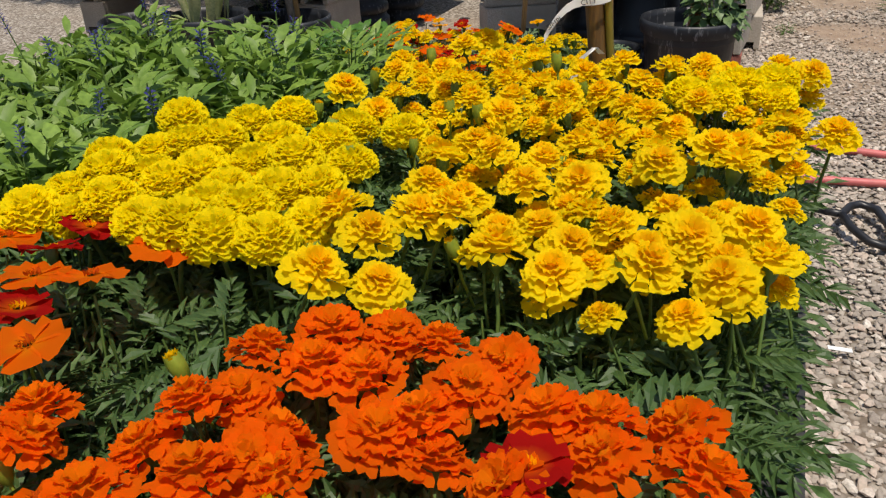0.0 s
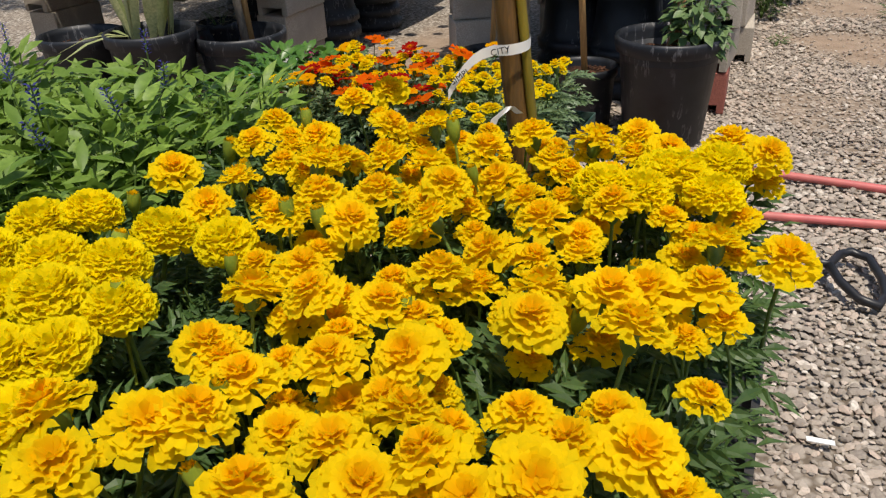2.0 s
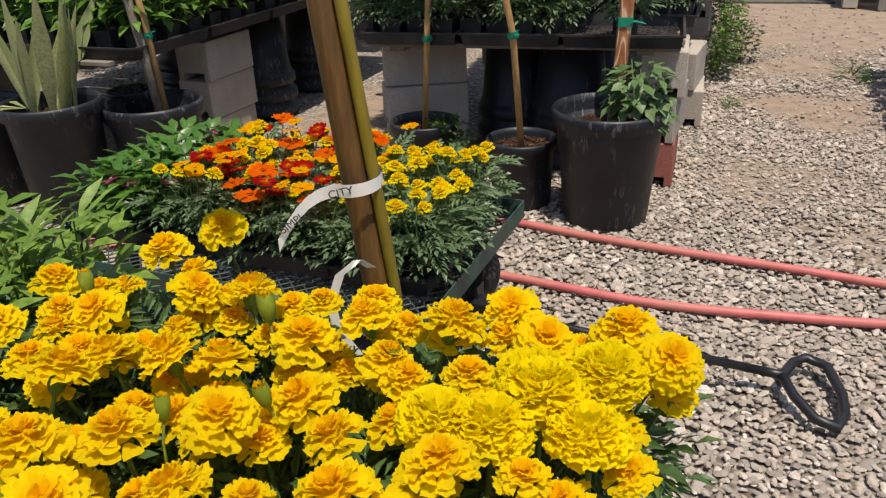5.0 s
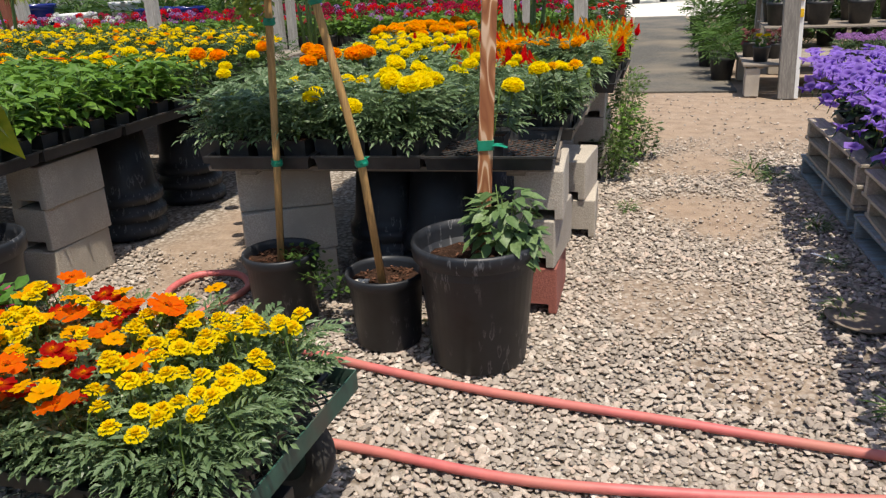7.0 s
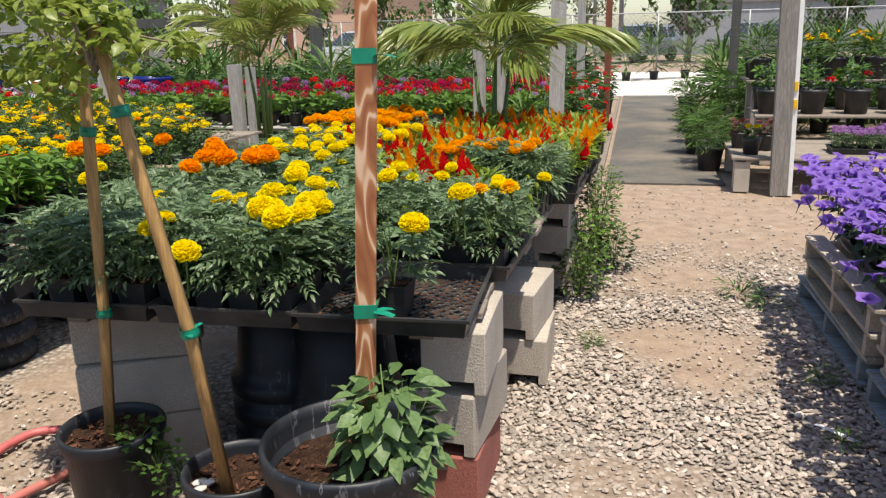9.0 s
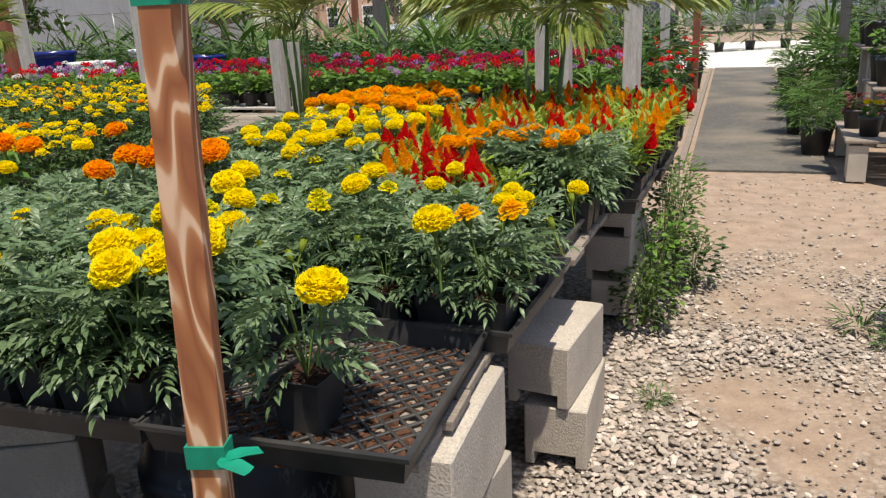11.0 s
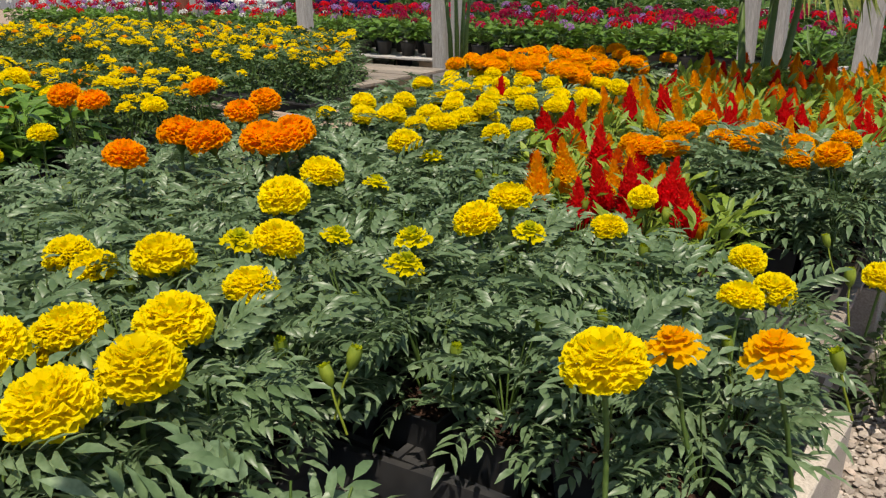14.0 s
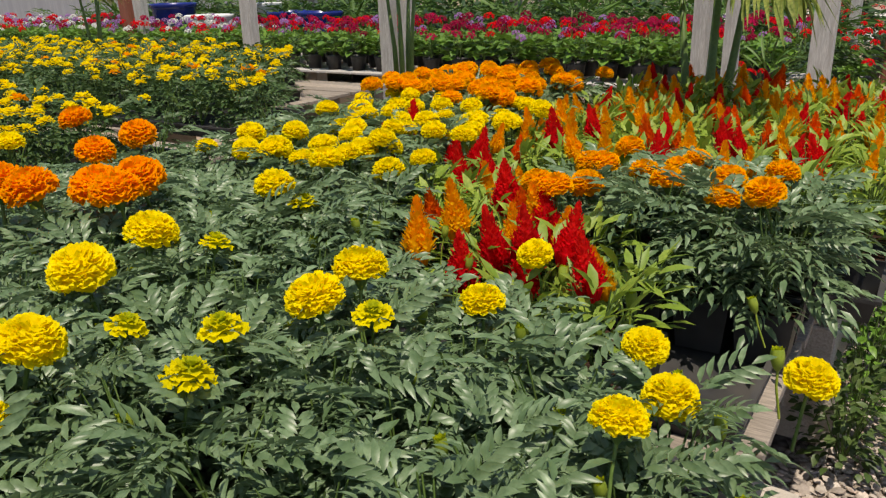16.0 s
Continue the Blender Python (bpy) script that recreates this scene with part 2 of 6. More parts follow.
P_MAGENTA = petal_mat("magenta_petal", (0.55, 0.015, 0.085), (0.42, 0.01, 0.06), 0.03, 0.55)
P_PINK = petal_mat("pink_petal", (0.75, 0.09, 0.28), (0.6, 0.04, 0.18), 0.02)
P_WHITE = petal_mat("white_petal", (0.85, 0.84, 0.80), (0.8, 0.7, 0.6), 0.02)
P_MAUVE = petal_mat("mauve_petal", (0.45, 0.22, 0.52), (0.3, 0.1, 0.4), 0.02)
P_BLUE = petal_mat("blue_spike", (0.07, 0.07, 0.32), (0.1, 0.1, 0.4), 0.02)


# ---- mesh building ----
class Shape:
    """vertices and faces with a material slot each."""

    def __init__(self):
        self.v, self.f, self.m, self.s = [], [], [], []

    def add(self, verts, faces, slot=0, smooth=False, at=None):
        n = len(self.v)
        self.v += [tuple(at @ Vector(p)) if at else tuple(p) for p in verts]
        self.f += [tuple(i + n for i in f) for f in faces]
        self.m += [slot] * len(faces)
        self.s += [smooth] * len(faces)
        return self

    def box(self, size, centre=(0, 0, 0), at=None, slot=0):
        a, b, c = (k / 2 for k in size)
        v = [(centre[0] + x * a, centre[1] + y * b, centre[2] + z * c) for z in (-1, 1) for y in (-1, 1) for x in (-1, 1)]
        return self.add(v, [(0, 2, 3, 1), (4, 5, 7, 6), (0, 1, 5, 4), (2, 6, 7, 3), (0, 4, 6, 2), (1, 3, 7, 5)], slot, False, at)

    def lathe(self, profile, n=24, at=None, slot=0):
        v = [(r * math.cos(2 * math.pi * i / n), r * math.sin(2 * math.pi * i / n), z) for r, z in profile for i in range(n)]
        f = [(k * n + i, k * n + (i + 1) % n, (k + 1) * n + (i + 1) % n, (k + 1) * n + i) for k in range(len(profile) - 1) for i in range(n)]
        return self.add(v, f, slot, True, at)

    def disc(self, r, z, n=24, at=None, slot=0, lump=0.0, rng=None):
        v = [(0, 0, z + lump)]
        for k in (0.5, 1):
            v += [(r * k * math.cos(2 * math.pi * i / n), r * k * math.sin(2 * math.pi * i / n), z + (rng.uniform(-lump, lump) if rng and lump else 0)) for i in range(n)]
        f = [(0, 1 + i, 1 + (i + 1) % n) for i in range(n)] + [(1 + i, 1 + n + i, 1 + n + (i + 1) % n, 1 + (i + 1) % n) for i in range(n)]
        return self.add(v, f, slot, True, at)

    def tube(self, pts, radii, n=8, slot=0, caps=True, at=None):
        pts = [Vector(p) for p in pts]
        if not isinstance(radii, (list, tuple)):
            radii = [radii] * len(pts)
        v, side = [], None
        for i, p in enumerate(pts):
            d = (pts[min(i + 1, len(pts) - 1)] - pts[max(i - 1, 0)]).normalized()
            if side is None:
                side = d.orthogonal().normalized()
            side = (side - d * side.dot(d)).normalized()
            up = d.cross(side)
            v += [tuple(p + radii[i] * (side * math.cos(2 * math.pi * k / n) + up * math.sin(2 * math.pi * k / n))) for k in range(n)]
        f = [(i * n + k, i * n + (k + 1) % n, (i + 1) * n + (k + 1) % n, (i + 1) * n + k) for i in range(len(pts) - 1) for k in range(n)]
        if caps:
            f += [tuple(range(n))[::-1], tuple(range((len(pts) - 1) * n, len(pts) * n))]
        return self.add(v, f, slot, True, at)

    def blade(self, length, width, at, slot=0, fold=0.15, curl=0.3, point=0.0):
        """a leaf along +y from the origin, folded on its rib and curling down."""
        v = []
        for t, w in ((0, 0.12), (0.3, 0.9), (0.62, 1.0), (1, point)):
            y, z = length * t, -curl * length * t * t
            h = width / 2 * w
            v += [(-h, y, z + fold * h), (0, y, z), (h, y, z + fold * h)]
        f = []
        for k in range(3):
            a = 3 * k
            f += [(a, a + 1, a + 4, a + 3), (a + 1, a + 2, a + 5, a + 4)]
        return self.add(v, f, slot, True, at)

    def mesh(self, name, mats):
        me = bpy.data.meshes.new(name)
        me.from_pydata(self.v, [], self.f)
        for m in mats if isinstance(mats, (list, tuple)) else [mats]:
            me.materials.append(m)
        me.polygons.foreach_set("material_index", self.m)
        me.polygons.foreach_set("use_smooth", self.s)
        me.update()
        return me


def bevelled(size, width=0.004, mats=None, name="block", taper=0.0):
    bm = bmesh.new()
    bmesh.ops.create_cube(bm, size=1, matrix=Matrix.Diagonal((*size, 1)))
    bmesh.ops.bevel(bm, geom=bm.edges[:], offset=width, segments=2, affect="EDGES", profile=0.6)
    me = bpy.data.meshes.new(name)
    bm.to_mesh(me)
    bm.free()
    me.materials.append(mats)
    return me


def part(name, data, parent, label="", at=None):
    ob = new(name, data)
    ob.parent = parent
    if at is not None:
        ob.matrix_basis = at
    return tagged(ob, label) if label else ob


def thing(name, at, label, category, group="", kind="", data=None):
    ob = new(name, data)
    ob.matrix_basis = at
    return tagged(ob, label, category, group, kind)


# ---- the yard's own axes: u across the aisle, v along it ----
YAW = -18.0
P0 = Vector((1.62, 4.22, 0))
EU = Vector((math.cos(radians(YAW)), math.sin(radians(YAW)), 0))
EV = Vector((-EU.y, EU.x, 0))


def Y(u, v, z=0.0, turn=0.0, tip=0.0, lean=0.0):
    p = P0 + EU * u + EV * v
    return pose(p.x, p.y, z, tip, lean, YAW + turn)


rng = random.Random(7)

# ---- ground ----
def stony(u, v):
    """how stony the yard is at a place: 1 gravel, 0 bare dirt."""
    g = 1.0 - min(1, max(0, (v - 2.4) / 1.2))
    # bare dirt at u -1.8: its brown also paints in shade between the benches
    for cu, cv, ru, rv, least in ((0.62, 1.55, 0.42, 0.5, 0.1), (0.42, 0.25, 0.3, 0.3, 0.4), (-1.8, 0.7, 0.45, 1.0, 0.08), (0.7, -0.35, 0.25, 0.2, 0.6), (0.6, 2.6, 0.5, 0.5, 0.2)):
        d = math.hypot((u - cu) / ru, (v - cv) / rv)
        d += 0.45 * noise.noise((u * 4.0, v * 4.0, 0.3))
        g = min(g, max(least, min(1, (d - 0.4) / 0.75)))
    return max(0, min(1, g + 0.25 * noise.noise((u * 2.3, v * 2.3, 1.7))))


def uv_of(x, y):
    d = Vector((x, y, 0)) - P0
    return d.dot(EU), d.dot(EV)


def ground_material():
    m = bpy.data.materials.new("gravel_and_dirt")
    m.use_nodes = True
    nt = m.node_tree
    b = nt.nodes["Principled BSDF"]
    tc = nt.nodes.new("ShaderNodeTexCoord")
    vo = nt.nodes.new("ShaderNodeTexVoronoi")
    vo.inputs["Scale"].default_value = 42
    nt.links.new(tc.outputs["Object"], vo.inputs["Vector"])
    peb = ramp(nt, vo.outputs["Color"], [(0.0, (0.17, 0.15, 0.13)), (0.5, (0.36, 0.32, 0.27)), (1.0, (0.58, 0.54, 0.48))])
    peb = mixc(nt, ramp(nt, vo.outputs["Distance"], [(0.3, (0, 0, 0)), (0.75, (1, 1, 1))]), peb, (0.1, 0.08, 0.06))
    dirt = ramp(nt, noise_tex(nt, 9, 8), [(0.3, (0.225, 0.155, 0.105)), (0.7, (0.36, 0.265, 0.19))])
    dirt = mixc(nt, ramp(nt, noise_tex(nt, 130, 4), [(0.45, (0, 0, 0)), (0.75, (1, 1, 1))]), dirt, (0.30, 0.23, 0.17))
    at = nt.nodes.new("ShaderNodeAttribute")
    at.attribute_name = "stony"
    nt.links.new(mixc(nt, at.outputs["Fac"], dirt, peb), b.inputs["Base Color"])
    b.inputs["Roughness"].default_value = 0.95
    bp = nt.nodes.new("ShaderNodeBump")
    bp.inputs["Strength"].default_value, bp.inputs["Distance"].default_value = 0.6, 0.015
    nt.links.new(noise_tex(nt, 60, 6), bp.inputs["Height"])
    nt.links.new(bp.outputs[0], b.inputs["Normal"])
    return m


def make_ground():
    fine = np.arange(-1.0, 1.0001, 0.01) * 6
    far = np.array([8, 12, 20, 40, 90, 200, 600])
    xs = np.concatenate([-far[::-1] + 1, fine + 1, far + 1])
    ys = np.concatenate([-far[::-1] + 4, fine + 4, far + 4])
    nx, ny = len(xs), len(ys)
    verts, stone = [], []
    for y in ys:
        for x in xs:
            u, v = uv_of(x, y)
            near = abs(x - 1) < 7 and abs(y - 4) < 7
            verts.append((x, y, 0.012 * noise.noise((x * 1.3, y * 1.3, 0)) + 0.004 * noise.noise((x * 9, y * 9, 5)) - 0.012 if near else -0.012))
            stone.append(stony(u, v) * 0.85 if near else 0.15)
    faces = [(j * nx + i, j * nx + i + 1, (j + 1) * nx + i + 1, (j + 1) * nx + i) for j in range(ny - 1) for i in range(nx - 1)]
    me = bpy.data.meshes.new("ground")
    me.from_pydata(verts, [], faces)
    a = me.attributes.new("stony", "FLOAT", "POINT")
    a.data.foreach_set("value", stone)
    me.materials.append(ground_material())
    tagged(new("ground", me), "pale crushed gravel yard with bare tan dirt patches", "ground", kind="structure")


make_ground()


def make_pebbles():
    """loose stones of the near yard in one mesh."""
    g = (1 + 5 ** 0.5) / 2
    ico = np.array([(-1, g, 0), (1, g, 0), (-1, -g, 0), (1, -g, 0), (0, -1, g), (0, 1, g), (0, -1, -g), (0, 1, -g), (g, 0, -1), (g, 0, 1), (-g, 0, -1), (-g, 0, 1)]) / 1.9
    tri = np.array([(0, 11, 5), (0, 5, 1), (0, 1, 7), (0, 7, 10), (0, 10, 11), (1, 5, 9), (5, 11, 4), (11, 10, 2), (10, 7, 6), (7, 1, 8),
                    (3, 9, 4), (3, 4, 2), (3, 2, 6), (3, 6, 8), (3, 8, 9), (4, 9, 5), (2, 4, 11), (6, 2, 10), (8, 6, 7), (9, 8, 1)])
    r = np.random.RandomState(5)
    pts = []
    for u0, u1, v0, v1, step in ((-0.1, 1.75, -3.4, 1.3, 0.0195), (-2.6, -0.1, -1.3, 0.5, 0.021), (-0.1, 1.75, 1.3, 3.4, 0.022), (-0.3, 2.2, 3.4, 5.4, 0.03), (-3.8, -0.1, -3.4, -1.3, 0.036)):
        for u in np.arange(u0, u1, step):
            for v in np.arange(v0, v1, step):
                a, b = u + r.uniform(-0.5, 0.5) * step, v + r.uniform(-0.5, 0.5) * step
                if r.rand() < max(0.1, stony(a, b)) ** 1.1:
                    pts.append((a, b, step))
    n = len(pts)
    p = np.array(pts)
    base = np.array(P0)[:2] + p[:, :1] * np.array(EU)[:2] + p[:, 1:2] * np.array(EV)[:2]
    few = np.array([0.55 + 0.45 * min(1, stony(a, b) * 1.2) for a, b, _ in pts])
    size = 0.92 * few * p[:, 2] / 0.0215 * r.choice([0.0085, 0.0125, 0.0175], n, p=[0.35, 0.45, 0.2]) * r.uniform(0.8, 1.25, n)
    yaw = r.uniform(0, 6.283, n)
    dims = np.stack([size * r.uniform(0.9, 1.5, n), size * r.uniform(0.65, 1, n), size * r.uniform(0.3, 0.6, n)], 1)
    v = ico[None] * (1 + r.uniform(-0.22, 0.22, (n, 12, 1))) * dims[:, None]
    tip = r.uniform(-0.4, 0.4, (n, 1))
    v[:, :, 2] += v[:, :, 0] * tip
    c, s = np.cos(yaw)[:, None], np.sin(yaw)[:, None]
    x, y = v[:, :, 0] * c - v[:, :, 1] * s, v[:, :, 0] * s + v[:, :, 1] * c
    v = np.stack([x + base[:, :1], y + base[:, 1:2], v[:, :, 2] + (dims[:, 2] * r.uniform(0.1, 0.9, n) - 0.006)[:, None]], 2)
    f = (tri[None] + 12 * np.arange(n)[:, None, None]).reshape(-1, 3)
    me = bpy.data.meshes.new("gravel")
    me.from_pydata(v.reshape(-1, 3).tolist(), [], f.tolist())
    m = bpy.data.materials.new("pebble")
    m.use_nodes = True
    nt = m.node_tree
    ge = nt.nodes.new("ShaderNodeNewGeometry")
    col = ramp(nt, ge.outputs["Random Per Island"], [(0.0, (0.2, 0.165, 0.14)), (0.25, (0.29, 0.24, 0.2)), (0.55, (0.40, 0.34, 0.285)), (0.8, (0.47, 0.36, 0.29)), (1.0, (0.62, 0.56, 0.49))])
    col = mixc(nt, ramp(nt, noise_tex(nt, 180, 3), [(0.4, (0, 0, 0)), (0.8, (1, 1, 1))]), col, (0.32, 0.28, 0.23))
    nt.links.new(col, nt.nodes["Principled BSDF"].inputs["Base Color"])
    nt.nodes["Principled BSDF"].inputs["Roughness"].default_value = 0.85
    me.materials.append(m)
    tagged(new("gravel", me), "loose grey, beige and pinkish crushed stones", "gravel", kind="stuff")


make_pebbles()


def slab(name, u0, u1, v0, v1, z0, z1, m, label, category, turn=0.0):
    s = Shape().box((u1 - u0, v1 - v0, z1 - z0))
    return thing(name, Y((u0 + u1) / 2, (v0 + v1) / 2, (z0 + z1) / 2, turn), label, category, kind="structure", data=s.mesh(name, m))


slab("path", -0.3, 0.8, 5.62, 16.4, -0.03, 0.006, M_MAT, "dusty grey woven weed cloth laid along the aisle", "path", 2.3)
slab("pavement", -6.0, 9.0, 16.3, 27.0, -0.03, 0.002, M_PALE, "sunlit pale concrete drive behind the sales rows", "pavement")

# ---- benches and their blocks ----
def hollow_block(m):
    """block with two cells open below and a notch in each end web, one closed skin."""
    L, W, H, t = 0.39, 0.19, 0.196, 0.032
    xs = [-L / 2, -L / 2 + t, -t / 2, t / 2, L / 2 - t, L / 2]
    ys = [-W / 2, -W / 2 + t, W / 2 - t, W / 2]
    under = lambda i, j: H / 2 if not (0 <= i < 5 and 0 <= j < 3) else (H / 2 - 0.03 if j == 1 and i in (1, 3) else (-H / 2 + 0.042 if j == 1 and i in (0, 4) else -H / 2))
    bm = bmesh.new()
    V = {}

    def P(x, y, z):
        k = (round(x, 4), round(y, 4), round(z, 4))
        if k not in V:
            V[k] = bm.verts.new(k)
        return V[k]

    for i in range(-1, 5):
        for j in range(-1, 3):
            z = under(i, j)
            if i >= 0 and j >= 0:
                x0, x1, y0, y1 = xs[i], xs[i + 1], ys[j], ys[j + 1]
                bm.faces.new([P(x0, y0, H / 2), P(x1, y0, H / 2), P(x1, y1, H / 2), P(x0, y1, H / 2)])
                bm.faces.new([P(x0, y1, z), P(x1, y1, z), P(x1, y0, z), P(x0, y0, z)])
            if j >= 0:
                n = under(i + 1, j)
                if abs(n - z) > 1e-6:
                    x = xs[i + 1]
                    bm.faces.new([P(x, ys[j], n), P(x, ys[j + 1], n), P(x, ys[j + 1], z), P(x, ys[j], z)])
            if i >= 0:
                n = under(i, j + 1)
                if abs(n - z) > 1e-6:
                    y = ys[j + 1]
                    bm.faces.new([P(xs[i], y, z), P(xs[i + 1], y, z), P(xs[i + 1], y, n), P(xs[i], y, n)])
    for v in bm.verts:
        v.co += Vector((rng.uniform(-1, 1), rng.uniform(-1, 1), rng.uniform(-1, 1))) * 0.0012
    bmesh.ops.recalc_face_normals(bm, faces=bm.faces[:])
    bmesh.ops.bevel(bm, geom=[e for e in bm.edges if len(e.link_faces) == 2 and e.calc_face_angle(0) > 1.0], offset=0.004, segments=1, affect="EDGES", clamp_overlap=True)
    me = bpy.data.meshes.new("block")
    bm.to_mesh(me)
    bm.free()
    me.materials.append(m)
    return me


B_GREY, B_RED = hollow_block(M_CONCRETE), hollow_block(M_REDBLOCK)


def pier(u, v, turn, courses, label, jit=0.012, lift=0.0):
    """a stack of blocks; each course is (mesh, extra turn, du)."""
    p = thing("block_pier", Y(u, v, lift), label, "block pier", group="block piers of the benches")
    z = 0.098
    for me, extra, du in courses:
        part("block", me, p, at=pose(du + rng.uniform(-jit, jit), rng.uniform(-jit, jit), z, 0, 0, turn + extra))
        z += 0.2
    return p


G3 = lambda a=0, b=0, c=0: [(B_GREY, a, 0), (B_GREY, b, 0), (B_GREY, c, 0)]
pier(-0.115, 0.22, 90, [(B_RED, 2, -0.02), (B_GREY, -3, -0.01), (B_GREY, 4, 0.0)], "two grey concrete blocks stacked on a red one", 0.004)
pier(-0.1, 1.165, 90, [(B_GREY, 3, 0.02), (B_GREY, -4, 0.0)], "askew pair of stacked grey concrete blocks")
pier(-0.115, 2.335, 90, G3(3, -2, 2), "weathered grey concrete blocks under the bench")
pier(-1.22, 0.12, 25, G3(0, 8, 2), "grey concrete blocks in the shade of the bench")
pier(-1.25, 1.6, 90, G3(), "grey concrete blocks in the shade of the bench")
pier(-2.385, 0.06, 90, G3(2, -2, 0), "three stacked grey concrete blocks at the bench corner")
pier(-3.9, -0.1, 90, G3(2, 3, -4), "grey concrete blocks carrying the green-leaf bench")
for u, v in ((-3.3, 2.65), (-5.0, 2.65), (-6.7, 2.65), (-3.4, 4.1), (-6.7, 4.1)):
    pier(u, v, 0, G3(), "grey concrete blocks under the far bench")


def bench(u0, u1, v0, v1, z, label, plank=0.14, along_u=True, m=None, turn=0.0):
    """planks side by side with small gaps, on two bearers."""
    b = thing("plank_bench", Y((u0 + u1) / 2, (v0 + v1) / 2, z, turn), label, "bench")
    w, d = u1 - u0, v1 - v0
    n = max(1, round((d if along_u else w) / plank))
    size = (w, d / n - 0.006, 0.02) if along_u else (w / n - 0.006, d, 0.02)
    me = bevelled(size, 0.003, m or M_WOOD, "plank")
    for i in range(n):
        o = -0.5 * (d if along_u else w) + (i + 0.5) * (d if along_u else w) / n
        x, y = (rng.uniform(-0.012, 0.012), o) if along_u else (o, rng.uniform(-0.012, 0.012))
        part("plank", me, b, at=pose(x, y, 0.012 + rng.uniform(0, 0.002), 0, 0, rng.uniform(-0.3, 0.3)))
    bear = bevelled((0.07, d - 0.05, 0.02) if along_u else (w - 0.05, 0.07, 0.02), 0.003, m or M_WOOD, "bearer")
    for k in (-1, 1):
        part("bearer", bear, b, at=pose(k * (w / 2 - 0.15), 0, -0.009) if along_u else pose(0, k * (d / 2 - 0.15), -0.009))
    return b


bench(-1.44, -0.06, -0.1, 0.72, 0.605, "weathered grey plank bench with splintered front edge", turn=5)
bench(-1.46, -0.03, 0.8, 2.9, 0.605, "weathered plank bench full of flats")
bench(-4.4, -2.33, -0.75, 2.3, 0.605, "weathered plank bench of green plants")
bench(-7.0, -3.0, 2.4, 4.3, 0.605, "weathered plank bench of yellow marigolds")
bench(-13.0, -0.9, 6.25, 7.6, 0.4, "whitewashed low plank bench of potted geraniums", m=M_POST)
for u in (-12.6, -10.8, -8.9, -6.8, -4.9, -3.0, -1.2):
    pier(u, 6.9, 90, [(B_GREY, 0, 0), (B_GREY, 3, 0)], "grey concrete blocks under the geranium bench", lift=-0.01)
NEAR_Z = 0.5
bench(-1.6, 0.14, -4.08, -2.66, NEAR_Z - 0.024, "low plank bench crowded with flats of flowers")
for u, v in ((-1.3, -3.8), (-0.15, -3.8), (-1.3, -2.7), (-0.15, -2.7)):
    pier(u, v, 90, [(B_GREY, 0, 0), (B_GREY, 0, 0)], "grey concrete blocks under the flower bench", lift=NEAR_Z - 0.024 - 0.42)


# ---- wooden posts ----
def post(u, v, h, w, d, m, label, lean=0.0, tip=0.0, z=0.0):
    return thing("wooden_post", Y(u, v, z, 0, tip, lean), label, "post", group="posts of the shade frame", data=Shape().box((w, d, h), (0, 0, h / 2)).mesh("wooden_post", m))


for u, v, h, w, d, m, lean, label in ((-4.22, 6.0, 1.15, 0.13, 0.1, M_POST, -0.5, "short weathered white-grey wooden post"), (-4.07, 6.03, 1.12, 0.08, 0.1, M_POST, 1, "narrow weathered grey post with peeling paint"),
                                      (-1.31, 5.55, 2.4, 0.1, 0.1, M_POST, 0, "white-painted square wooden post"), (-1.13, 5.65, 2.4, 0.09, 0.1, M_POST, 0, "white-painted square wooden post"), (-0.56, 5.5, 2.4, 0.13, 0.1, M_POST, 0.5, "weathered white-grey wooden post"),
                                      (-5.87, 5.9, 2.4, 0.14, 0.1, M_POST, 0, "weathered white-grey wooden post"), (-8.6, 6.76, 2.4, 0.16, 0.1, M_POST, -2, "weathered grey wooden post"), (-8.85, 6.76, 2.4, 0.16, 0.12, M_REDPOST, -3, "dark red-brown wooden post")):
    post(u, v, h, w, d, m, label, lean)
RP = thing("wooden_post", Y(1.42, 5.25, 0, 0, 0, -1.4), "tall weathered grey post with a white strip and yellow clips", "post", group="posts of the shade frame")
part("timber", Shape().box((0.14, 0.11, 2.5), (0, 0, 1.25)).mesh("timber", M_GREYPOST), RP)
part("strip", Shape().box((0.035, 0.05, 2.5), (0.088, -0.02, 1.25)).mesh("strip", M_WHITE), RP, "white plastic strip")
for z in (0.78, 0.93):
    part("clip", bevelled((0.03, 0.012, 0.075), 0.003, M_YELLOWTAG, "clip"), RP, "yellow clip", at=pose(0.085, -0.053, z))


# ---- pots ----
def chips(s, n, spot, z, slot):
    """bark chips lying about; spot gives a radius and an angle."""
    for _ in range(n):
        d, a = spot(rng)
        s.box((rng.uniform(0.008, 0.024), rng.uniform(0.005, 0.011), rng.uniform(0.002, 0.005)), at=pose(d * math.cos(a), d * math.sin(a), z + rng.uniform(0, 0.006), rng.uniform(-25, 25), rng.uniform(-25, 25), rng.uniform(0, 180)), slot=slot)


